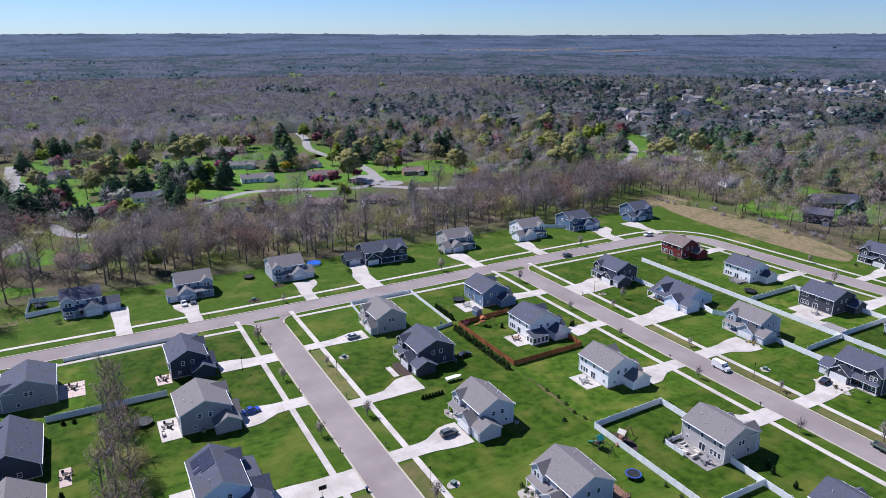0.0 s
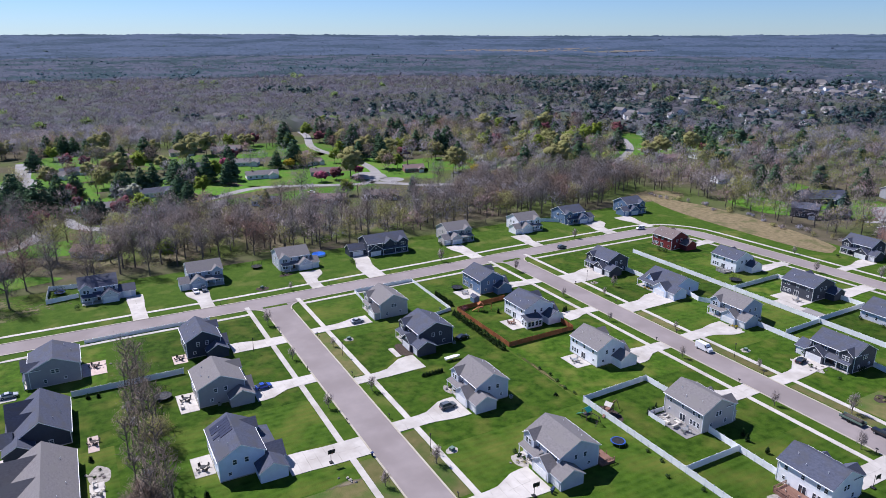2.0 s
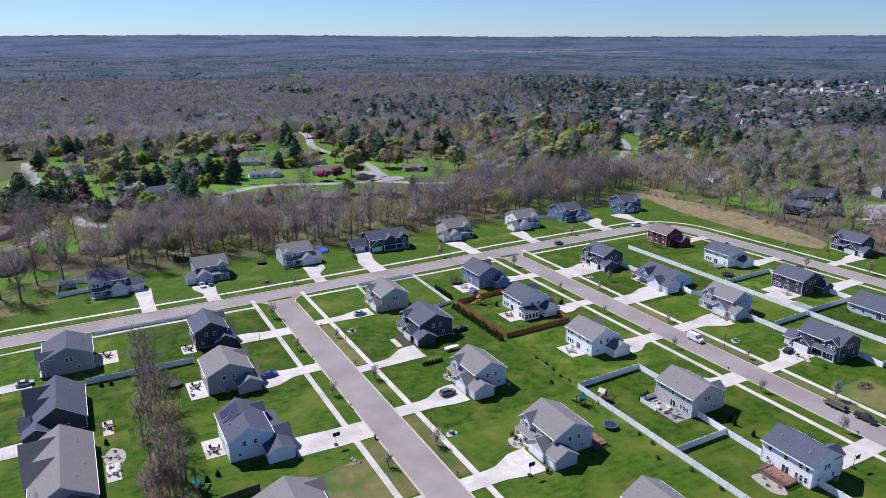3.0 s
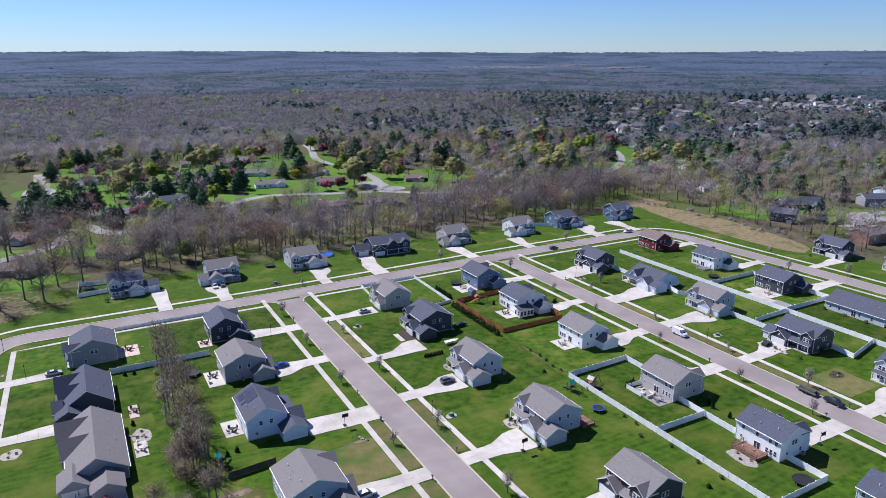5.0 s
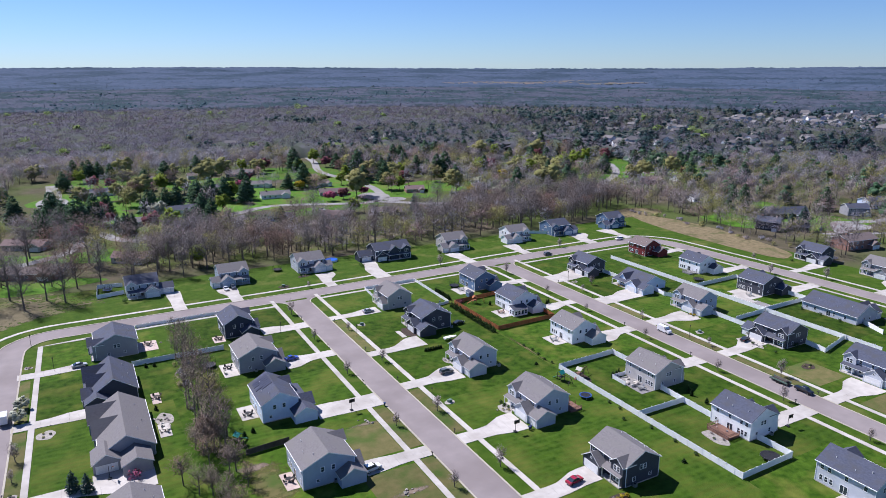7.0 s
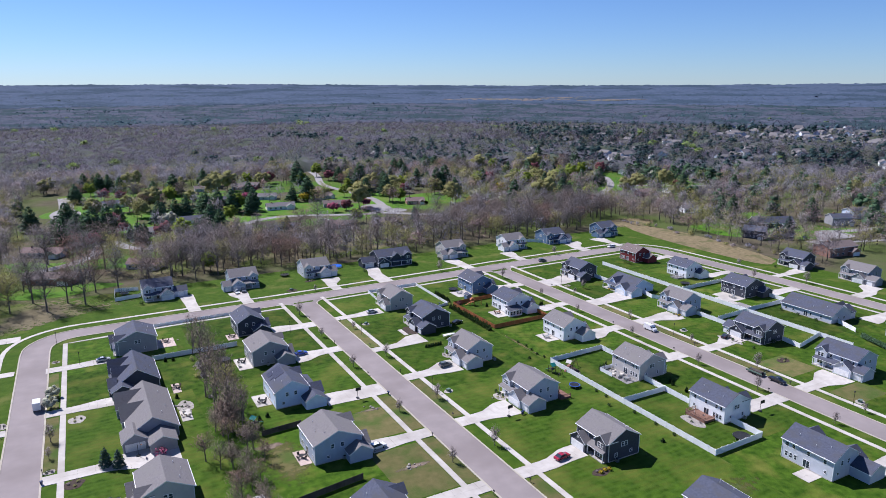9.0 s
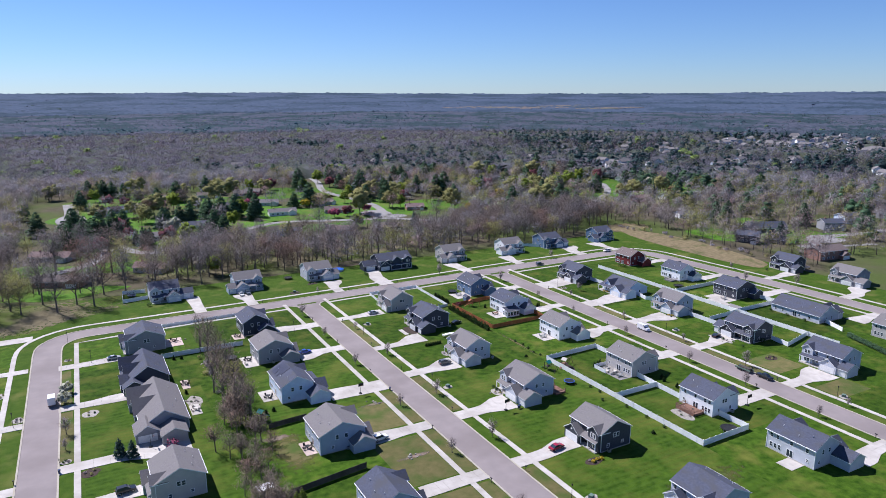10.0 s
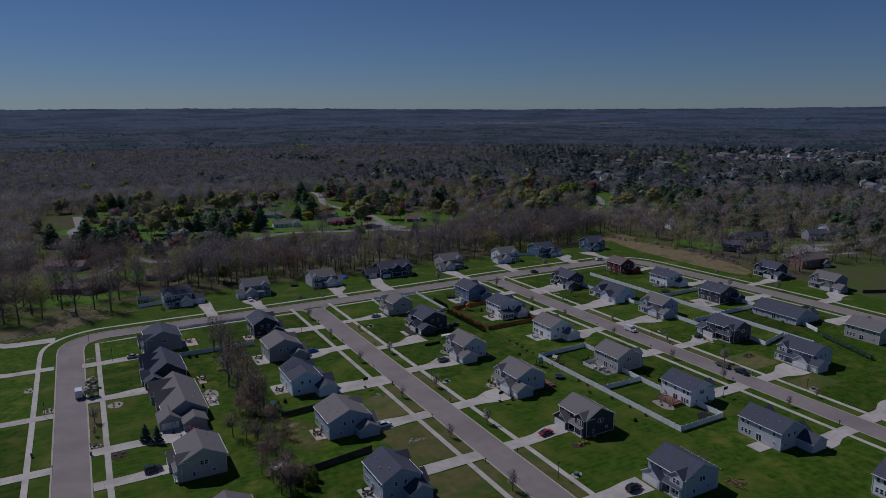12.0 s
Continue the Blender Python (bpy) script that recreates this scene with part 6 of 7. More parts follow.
# ---- yard things ----
def shrub(x, y, r=0.7, high=1.0, mat=None, label="small rounded green shrub", name="shrub", category="shrub", n=120, kind=""):
    c, u = crown_points(np.zeros((1, 3)), np.array([high]), np.array([r]), n, 0.02, 0.7)
    v, f = slivers(c, unit(np.cross(u, RNG.normal(size=u.shape))), RNG.uniform(0.2, 0.45, n) * (0.5 + r * 0.5), RNG.uniform(0.12, 0.3, n) * (0.5 + r * 0.5), u)
    ob = new(name, soup(name, v, f, mat or HEDGE, False, unit(u * 0.7 + (0, 0, 0.6))))
    ob.location = (x, y, 0.03)
    return tagged(ob, label, category, kind=kind)


def evergreen(x, y, high=2.0, r=0.5, group=""):
    c, d = cone_points(np.zeros((1, 3)), np.array([high]), np.array([r]), 220, 0.02)
    v, f = slivers(c, unit(d + RNG.normal(size=d.shape) * 0.4 + (0, 0, 0.8)), RNG.uniform(0.3, 0.6, 220), RNG.uniform(0.2, 0.4, 220))
    ob = new("evergreen_shrub", soup("evergreen_shrub", v, f, HEDGE))
    ob.location = (x, y, 0.03)
    return tagged(ob, "narrow dark evergreen shrub on the lawn", "shrub", group)


for i in range(15):
    evergreen(102.9 + 0.1 * math.sin(i * 3), 150.6 + i * 2.2, 2.7 + 0.35 * math.sin(i * 1.7), 0.95, "evergreens along the cedar fence")
for i in range(10):
    evergreen(106.3, 189.5 + i * 1.35, 2.0 + 0.2 * math.sin(i * 2.1), 0.6, "evergreens along the white fence")
for i in range(7):
    evergreen(73.2 + i * 0.98, 146.7, 1.3, 0.45, "row of small evergreens on the lawn")
for x, y, hh in ((115.0, 100.6, 2.2), (116.3, 100.5, 2.4), (117.7, 100.9, 2.6), (127.1, 80.3, 2.4), (128.2, 82.4, 2.2), (127.0, 74.6, 2.0), (129.5, 60, 1.2), (117.5, 176, 2), (138.5, 165.9, 2.2), (139.6, 166.2, 2.0), (-12.0, 178.5, 1.6), (-9.5, 178.0, 1.4), (-12.6, 146.5, 1.6), (-11, 113, 1.6), (100, 120, 0.9), (6, 120, 1.6), (8.5, 121, 1.4), (97.8, 56, 1.0)):
    evergreen(x, y, hh, 0.5)
for x, y in ((105.2, 134.6), (105.7, 130.1), (105.2, 126.2), (104.4, 121.8), (105.0, 118.4), (99.6, 79.1), (102.8, 88.5), (102.8, 84), (102.9, 72), (127.0, 139.5), (103.2, 64), (103.0, 57)):
    shrub(x, y, 0.6, 0.9)
for x, y in ((73, 52.2), (74.6, 52.6), (75.8, 52.3), (180.2, 128.6), (181.0, 127.6), (180.6, 169.5), (181.2, 168.2)):
    shrub(x, y, 0.7, 0.8, LEAF_YELLOW, "clump of bright yellow garden flowers")
for x, y, r in ((186.4, 88.2, 1.5), (75.6, 99.8, 0.6), (75.4, 101.5, 0.6), (75.2, 103.2, 0.7), (77.0, 134.8, 0.6), (76.8, 137.0, 0.6), (176.2, 97.5, 0.8), (181.8, 103.4, 1.3), (138.0, 257.8, 1.2), (137.6, 256.0, 1.0), (121.8, 254.6, 1.2), (-12.6, 250.4, 1.3), (62.0, 251.8, 1.2), (92.5, 252.0, 1.6), (221.0, 202.6, 1.7), (222.0, 200.0, 1.5), (176.6, 88.8, 0.6), (283.5, 158.5, 1.0)):
    shrub(x, y, r, r * 1.4)
shrub(107.9, 183.2, 1.8, 2.2, LEAF_PLUM, "rounded plum-red garden bush")
shrub(-21.0, 113.0, 2.0, 2.6, LEAF_PINK, "broad bush in magenta blossom")
for i in range(16):
    shrub(221 - i * 0.58, 75.5 - i * 1.6, 1.2, 2.4, NEEDLES, "dense dark evergreen hedge plant", "hedge_plant", "shrub", 320)
for i in range(9):
    shrub(224 + (i % 3) * 3, 112 - i * 2.6, 0.9, 1.3, None, "garden shrub behind the low house")
for x, y, s in ((-34.0, 114.0, 0.45), (-31.1, 111.8, 0.42)):
    plant("spruce", SPECIES["spruce"], x, y, s)
for x, y, s in ((-46, 164.9, 0.42), (-46.5, 156.6, 0.42)):
    plant("white", SPECIES["white"], x, y, s)
for x, y, s in ((-2.3, 71.4, 0.42), (-0.4, 68.0, 0.42), (-0.1, 73.0, 0.36), (1.6, 70.6, 0.34)):
    plant("golden", lambda: conifer("golden_conifer", 12, 3.4, LEAF_LIME, "golden-green conifer at the garden edge", 79, 900), x, y, s)
# saplings along the streets
for x, y in ((57.2, 178), (57.0, 146), (57.0, 108), (57.2, 76), (43.4, 204), (43.3, 175), (43.4, 143), (43.3, 106), (43.4, 74), (147.6, 88.3), (148.0, 65.2), (147.6, 120), (147.5, 152), (147.8, 178), (162, 171.7), (161.6, 136), (161.8, 104), (161.8, 76), (150.6 - 2.5, 210), (171.4, 177.1), (-46.2, 134.7), (-46.6, 125.2), (147.8, 40), (162, 40), (270, 170), (270.5, 132), (256, 150), (43.2, 42), (127, 236.2), (60, 233.2), (200, 236.5)):
    plant("sapling", lambda: bare_tree("sapling", 5.2, 1.3, TWIG, "young bare street tree on the verge", 91, 220), x, y, 0.8 + 0.25 * math.sin(x * 3 + y), group="street saplings")
# the grove between two rows of gardens
rnd = random.Random(23)
plant("olive_bush", lambda: bare_tree("bushy_tree", 7.5, 3.4, TWIG_GREEN, "bushy olive-brown tree in bud beside the grove", 97, 1500), 1.8, 144, 1.0, group="bare grove trees")
for x, y in ((-1.2, 187.4), (1.0, 183.0), (-1.4, 170.5), (0.8, 166.0), (0.2, 162.7), (2.8, 157.0), (-4.7, 142.9), (-0.4, 149.1), (-2.0, 134.5), (1.8, 130), (-3.6, 121), (0.6, 117), (-2.6, 180), (-0.6, 176), (1.6, 172), (-3.0, 160), (-1.5, 154), (1.2, 152), (-3.4, 148), (-2.2, 140), (0.9, 138), (-4.2, 131), (-0.8, 126), (2.0, 122), (-2.0, 117.5)):
    plant("grove", lambda: bare_tree("bare_tree", 13, 2.5, THICKET, "slender bare tree in the garden grove", 93, 220), x, y, rnd.uniform(0.75, 1.1), group="bare grove trees")
for i in range(36):
    x, y = -4.5 + rnd.gauss(0, 2.8), rnd.uniform(66, 122)
    kind = rnd.choice((0, 0, 1))
    plant(f"thicket{kind}", lambda k=kind: bare_tree("thicket_tree", 8.5, 2.7, (THICKET, THICKET_BROWN)[k], ("slender bare grey tree in a thicket", "bushy bare tree with brown twigs")[k], 94 + k, 380), x, y, rnd.uniform(0.6, 1.1), group="thicket between the gardens")
for i in range(20):
    x, y = -2.0 + rnd.gauss(0, 2.4), rnd.uniform(112, 176)
    shrub(x, y, rnd.uniform(0.8, 1.6), rnd.uniform(0.9, 2.2), rnd.choice((TWIG, TWIG_GREY, TWIG_GREEN)), "brushy undergrowth in the grove", "brush", "brush", 140, "stuff")


# street furniture
def mailbox(x, y, turn):
    m = root("mailbox", x, y, 0.03, turn, "small dark mailbox on a post by the kerb", "mailbox", "mailboxes")
    bm = bmesh.new()
    box(bm, -0.06, 0.06, -0.06, 0.06, 0, 1.05)
    part("post", bm, BLACK, m)
    bm = bmesh.new()
    prism(bm, [(-0.13, 1.05), (0.13, 1.05), (0.13, 1.22), (0.08, 1.3), (-0.08, 1.3), (-0.13, 1.22)], "y", -0.3, 0.3)
    part("box", bm, BLACK, m)


for x, y in ((45.1, 134), (44.9, 88.0), (44.8, 57), (45.1, 166), (45.1, 196), (55.4, 95.3), (55.4, 57.4), (55.4, 131), (55.4, 157), (55.4, 188), (149.6, 101), (149.6, 132.6), (149.6, 62.5), (149.6, 24.6), (160, 101), (160, 134), (160, 163), (160, 186), (160, 62.5), (-57.8, 149), (-57.8, 112), (-48, 157), (-48, 118), (3.0, 230.6), (33, 230.6), (74.5, 231), (101, 232)):
    mailbox(x, y, 0)


def lamp_post(x, y):
    m = root("lamp_post", x, y, 0.03, 0, "slim dark lamp post with lantern at the sidewalk", "lamp post", "lamp posts")
    bm = bmesh.new()
    tube(bm, 0, 0, 0, 4.2, 0.07, 0.05)
    part("pole", bm, BLACK, m)
    bm = bmesh.new()
    tube(bm, 0, 0, 4.2, 4.65, 0.12, 0.2, 6)
    tube(bm, 0, 0, 4.65, 4.85, 0.24, 0.03, 6)
    part("lantern", bm, BLACK, m)


for x, y in ((34.2, 185.7), (58.0, 113.1), (56.7, 41), (161.6, 112.5), (164.0 + 1.6, 186.1), (163.2, 44.2), (-61.0 + 1.5, 146.1), (-43 - 2, 219 - 4), (57.4, 170), (-38, 189.4)):
    lamp_post(x, y)


def utility_box(x, y, mat=None):
    m = root("utility_box", x, y, 0.03, 15, "green metal utility cabinet on a gravel bed", "utility cabinet", "utility cabinets")
    bm = bmesh.new()
    box(bm, -0.55, 0.55, -0.5, 0.5, 0, 0.75)
    part("cabinet", bm, GREEN_METAL, m)
    bm = bmesh.new()
    prism(bm, [(-0.56, 0.75), (0.56, 0.75), (0.56, 0.8), (-0.56, 0.9)], "x", -0.6, 0.6)
    part("lid", bm, GREEN_METAL, m)


GREEN_METAL = material("green_metal", (0.10, 0.16, 0.13), (0.14, 0.2, 0.16), 2.0, rough=0.5)
for x, y in ((62.6, 110.9), (61.9, 40.1), (168.8, 114.2), (167.4, 44.6), (63.4, 180.4), (50.7, 240.4)):
    patch("gravel_bed", x, y, 1.7, 1.3, 0.07, STONE, "pale gravel bed on the verge", "gravel bed", 0.2)
    utility_box(x, y)


def bin_(x, y, mat, label):
    m = root("wheelie_bin", x, y, 0.1, 20, label, "bin")
    bm = bmesh.new()
    tube(bm, 0, 0, 0.08, 0.95, 0.26, 0.34, 4)
    part("body", bm, mat, m)
    bm = bmesh.new()
    box(bm, -0.3, 0.3, -0.3, 0.34, 0.95, 1.03)
    part("lid", bm, mat, m)


NAVY_PLASTIC = material("navy_plastic", (0.02, 0.035, 0.10), (0.03, 0.05, 0.13), 2.0, rough=0.4)
for x, y in ((46.0 - 0.9, 117.6), (73.6, 86.8), (74.3, 87.2), (-48.0, 112.6), (100.6, 187.6), (-62.3, 119.7)):
    bin_(x, y, NAVY_PLASTIC, "dark blue wheeled bin by the driveway")


def hoop(x, y, turn):
    m = root("basketball_hoop", x, y, 0.12, turn, "portable basketball hoop on the driveway", "basketball hoop", "basketball hoops")
    bm = bmesh.new()
    box(bm, -0.4, 0.4, -0.3, 0.7, 0, 0.22)
    part("base", bm, BLACK, m)
    bm = bmesh.new()
    tube(bm, 0, 0.2, 0.2, 3.3, 0.06)
    part("pole", bm, BLACK, m)
    bm = bmesh.new()
    box(bm, -0.85, 0.85, -0.45, -0.41, 2.75, 3.75)
    part("backboard", bm, BLACK, m)
    bm = bmesh.new()
    tube(bm, 0, -0.7, 3.0, 3.03, 0.23, sides=10)
    part("rim", bm, CEDAR, m)


hoop(69.7, 87.6, 0), hoop(35.8, 119.5, 0), hoop(135.8, 54.9, 0), hoop(-26.1, 115.6, 90)


def trampoline(x, y, r, net, rim, label):
    m = root("trampoline", x, y, 0.03, 0, label, "trampoline", "trampolines")
    bm = bmesh.new()
    tube(bm, 0, 0, 0.82, 0.86, r * 0.86, sides=20)
    part("mat", bm, BLACK, m)
    bm = bmesh.new()
    ring = [[bm.verts.new((r * k * math.cos(i * math.tau / 20), r * k * math.sin(i * math.tau / 20), zz)) for k, zz in ((0.84, 0.8), (1.0, 0.8), (1.0, 0.9), (0.84, 0.9))] for i in range(20)]
    for i in range(20):
        for k in range(4):
            bm.faces.new((ring[i][k], ring[i][(k + 1) % 4], ring[(i + 1) % 20][(k + 1) % 4], ring[(i + 1) % 20][k]))
    part("safety_pad", bm, rim, m)
    for i in range(6):
        bm = bmesh.new()
        tube(bm, r * math.cos(i * 1.047), r * math.sin(i * 1.047), 0, 2.6 if net else 0.85, 0.035, sides=6)
        part("leg", bm, BLACK if net else STEEL, m)
    if net:
        for z in (1.5, 2.0, 2.55):
            bm = bmesh.new()
            for i in range(24):
                a, b = i * math.tau / 24, (i + 1) * math.tau / 24
                v = [bm.verts.new((r * math.cos(t), r * math.sin(t), zz)) for t, zz in ((a, z), (b, z), (b, z + 0.04), (a, z + 0.04))]
                bm.faces.new(v)
            part("net_band", bm, BLACK, m)


PAD_BLUE = paint("blue_pad", (0.03, 0.08, 0.32))
trampoline(5.8, 169.0, 2.3, True, BLACK, "black trampoline with safety net on the lawn")
trampoline(116.5, 203.6, 2.2, True, BLACK, "black trampoline with safety net on the lawn")
trampoline(98.9, 94.3, 1.8, False, PAD_BLUE, "trampoline with bright blue padded rim")
trampoline(117.8, 47.0, 2.4, False, BLACK, "round above-ground play pool with dark water")
trampoline(54.8, 265.2, 2.2, True, BLACK, "black trampoline with safety net on the lawn")
trampoline(218.0, 158.6, 2.3, True, BLACK, "black trampoline with safety net on the lawn")
trampoline(-18.0, 270, 1.9, True, PAD_BLUE, "trampoline with blue rim in the fenced yard")


def patio(x0, x1, y0, y1, mat=None, label="pale concrete patio behind the house"):
    slab("patio", x0, x1, y0, y1, 0.12, mat or CONCRETE, label, "patio")


PAVER = material("pinkish_pavers", (0.42, 0.33, 0.29), (0.52, 0.42, 0.37), 1.0, rough=0.9, vary=0.1)
patio(8.8, 13.5, 158, 168.6), patio(7.4, 11.9, 128.2, 136.4), patio(11.4, 15.4, 188.2, 194.2, PAVER, "pinkish paved patio behind the house"), patio(9.0, 12.1, 90.8, 98.2, PAVER, "pinkish paved patio behind the house")
patio(113.4, 121.0, 193.0, 201.6), patio(113.8, 119.7, 161.2, 169.4), patio(115.2, 120.5, 129.6, 137.6), patio(114.9, 119.8, 87.8, 99.6, OLD_ROAD, "grey paved patio inside the white fence"), patio(113.9, 118.9, 24.9, 29.4)
patio(-12.9, -6.4, 192.4, 201.6, PAVER, "pinkish paved patio behind the house"), patio(-13.0, -10.6, 150.2, 157.6, PAVER, "pinkish paved patio behind the house"), patio(-13.4, -10.4, 129.6, 137.0), patio(216.4, 223.8, 129.4, 141.6), patio(9.3, 12.6, 54.5, 61), patio(212.2, 216.3, 126.5, 137.5), patio(-29.9, -23.2, 113.2, 118.7, None, "pale concrete apron before the garage")
sheet("sport_court", 210.4, 217.6, 119.4, 127.6, 0.09, OLD_ROAD, "grey paved sport court behind the house", "court")
slab("walkway", 71.5, 73.2, 161.5, 168, 0.12, CONCRETE, "pale concrete path to the porch", "path")
patch("mulch_bed", 75.6, 165.0, 2.6, 4.6, 0.07, MULCH, "dark mulch bed before the porch", "flower bed", 0.15)
patch("mulch_bed", 106.6, 105.6, 2.1, 4.6, 0.07, MULCH, "dark rubber play surface", "play area", 0.05)
for x, y, rx, ry in ((74.4, 99.8, 1.6, 3.0), (76.0, 136.6, 1.3, 2.6), (73.6, 52.6, 3.0, 1.5), (176.4, 98.5, 2.0, 5.0), (180, 128, 1.6, 3), (50.7, 239.5, 2.6, 2.0), (-39.8, 145.5, 2.2, 2.6), (-41.2, 109.2, 2.4, 2.2), (-46.5, 118, 1.4, 1.2), (-64.3, 172.2, 2.0, 2.2), (-58.6, 150.8, 1.6, 2.0), (-45.3, 195.8, 1.2, 1.0), (-11.2, 139.8, 2.2, 4), (122, 153.2, 4.2, 0.9), (167.6, 184, 1.5, 1.2), (176, 76.5, 2.5, 2.0), (114.2, 60.2, 2.2, 4.4), (63, 250.8, 2.6, 1.6)):
    patch("flower_bed", x, y, rx, ry, 0.075, STONE if rx < 2.3 else MULCH, "stone-edged flower bed on the lawn", "flower bed", 0.15)
    for k in range(3):
        a = k * 2.1 + x
        shrub(x + rx * 0.5 * math.cos(a), y + ry * 0.5 * math.sin(a), 0.45, 0.6, rnd.choice((HEDGE, TWIG_GREEN, TWIG)), "low plant in a flower bed", n=70)


def boulders(x, y, n, spread, seed):
    rnd = random.Random(seed)
    for _ in range(n):
        bm = bmesh.new()
        bmesh.ops.create_icosphere(bm, subdivisions=1, radius=rnd.uniform(0.2, 0.5))
        for v in bm.verts:
            v.co *= rnd.uniform(0.75, 1.2)
            v.co.z *= 0.7
        ob = part("boulder", bm, STONE)
        ob.location = (x + rnd.gauss(0, spread), y + rnd.gauss(0, spread), 0.12)
        tagged(ob, "rounded pale field stone on the ground", "boulder", "boulders")


boulders(-3.3, 168.3, 7, 0.9, 1), boulders(-1.2, 158.8, 6, 1.0, 2), boulders(-5, 126.4, 5, 0.9, 3), boulders(33.5, 77.2, 9, 1.8, 4), boulders(37, 110.8, 7, 1.4, 5), boulders(-11.5, 139.5, 7, 1.4, 6), boulders(176.4, 96, 8, 1.6, 7), boulders(-7.5, 197, 6, 1.2, 8), boulders(73.8, 99.5, 6, 1.2, 9)


def chair(x, y, turn, mat):
    m = root("garden_chair", x, y, 0.12, turn, "garden chair on the patio", "chair", "garden chairs")
    bm = bmesh.new()
    box(bm, -0.3, 0.3, -0.3, 0.3, 0.36, 0.48)
    part("seat", bm, mat, m)
    bm = bmesh.new()
    prism(bm, [(0.24, 0.45), (0.34, 0.45), (0.46, 1.05), (0.38, 1.05)], "x", -0.3, 0.3)
    part("backrest", bm, mat, m)
    for sx in (-0.26, 0.26):
        for sy in (-0.26, 0.26):
            bm = bmesh.new()
            box(bm, sx - 0.03, sx + 0.03, sy - 0.03, sy + 0.03, 0, 0.36)
            part("leg", bm, mat, m)


def table(x, y, r, mat):
    m = root("garden_table", x, y, 0.12, 0, "round garden table on the patio", "table", "garden tables")
    bm = bmesh.new()
    tube(bm, 0, 0, 0.68, 0.74, r, sides=14)
    part("tabletop", bm, mat, m)
    bm = bmesh.new()
    tube(bm, 0, 0, 0.0, 0.68, 0.2, 0.06)
    part("pedestal", bm, mat, m)


def sofa(x, y, turn, mat):
    m = root("garden_sofa", x, y, 0.12, turn, "cushioned garden sofa on the patio", "sofa", "garden sofas")
    bm = bmesh.new()
    box(bm, -1.0, 1.0, -0.42, 0.42, 0.08, 0.45)
    part("seat", bm, mat, m)
    bm = bmesh.new()
    prism(bm, [(0.25, 0.45), (0.45, 0.45), (0.5, 0.9), (0.35, 0.9)], "x", -1.0, 1.0)
    part("backrest", bm, mat, m)
    for s in (-1, 1):
        bm = bmesh.new()
        box(bm, s * 0.9 - 0.1, s * 0.9 + 0.1, -0.42, 0.3, 0.45, 0.65)
        part("armrest", bm, mat, m)


CUSHION = material("pale_cushion", (0.45, 0.42, 0.37), (0.55, 0.52, 0.47), 2.0, rough=0.9)
for x, y, mat in ((11.0, 164.8, BLACK), (9.5, 131, BLACK), (13.3, 191.2, DARK_WOOD), (10.5, 94.6, BLACK), (116.6, 197.6, STEEL), (116.4, 166, DECK), (117.4, 133.4, STEEL), (117.2, 90.4, STEEL), (-9.6, 198, DARK_WOOD), (-11.8, 133, CUSHION), (220, 133, STEEL), (-11.7, 154, DARK_WOOD), (11, 58, BLACK)):
    table(x, y, 0.7, mat)
    for k in range(4):
        a = k * 1.571 + 0.4
        chair(x + 1.15 * math.cos(a), y + 1.15 * math.sin(a), math.degrees(a) - 90, mat)
for x, y, t in ((116.0, 95.6, -90), (117.6, 97.4, 0), (116.4, 93.0, 180), (9.6, 161.4, 90), (-12.2, 135.6, 90), (118.4, 94.2, -90)):
    sofa(x, y, t, CUSHION)
fence([(114.6, 94.6), (114.6, 100.2), (119.6, 100.2)], FENCE_PANEL, FENCE_POST, "low white privacy screen round the patio", 0.75)


def deck(x0, x1, y0, y1, z, mat, label, steps=True):
    m = root("deck", (x0 + x1) / 2, (y0 + y1) / 2, 0.0, 0, label, "deck")
    w, d = (x1 - x0) / 2, (y1 - y0) / 2
    n = int(d * 2 / 0.3)
    for i in range(n):
        bm = bmesh.new()
        a = -d + 2 * d * i / n
        box(bm, -w, w, a + 0.01, a + 2 * d / n - 0.01, z - 0.06, z)
        part("board", bm, mat, m)
    for sx in (-1, 1):
        for sy in (-1, 0, 1):
            bm = bmesh.new()
            box(bm, sx * (w - 0.06) - 0.06, sx * (w - 0.06) + 0.06, sy * (d - 0.06) - 0.06, sy * (d - 0.06) + 0.06, 0, z + 0.95)
            part("post", bm, mat, m)
    for zz in (0.4, 0.65, 0.9):
        bm = bmesh.new()
        box(bm, -w + 0.02, -w + 0.1, -d, d, z + zz - 0.05, z + zz + 0.04)
        part("rail", bm, mat, m)
        for s in (-1, 1):
            bm = bmesh.new()
            box(bm, -w + 0.12, w, s * (d - 0.06) - 0.04, s * (d - 0.06) + 0.04, z + zz - 0.05, z + zz + 0.04)
            part("rail", bm, mat, m)
    bm = bmesh.new()
    box(bm, -w, w, -d, d, 0.02, z - 0.07)
    part("skirt", bm, mat, m)


deck(115.6, 119.8, 57.6, 64.6, 0.75, DECK, "raised reddish timber deck behind the white house")
deck(89.3, 93.2, 89.0, 94.6, 0.6, DECK, "small timber deck behind the grey house")
deck(221.4, 225.8, 166.6, 171.2, 0.6, OLD_ROAD, "small grey timber deck behind the white house")
chair(117.6, 62.6, 40, CUSHION), chair(118.4, 60.4, 120, CUSHION), chair(91.6, 92.6, 20, BLACK)
# timber pile and tarpaulin
rnd = random.Random(3)
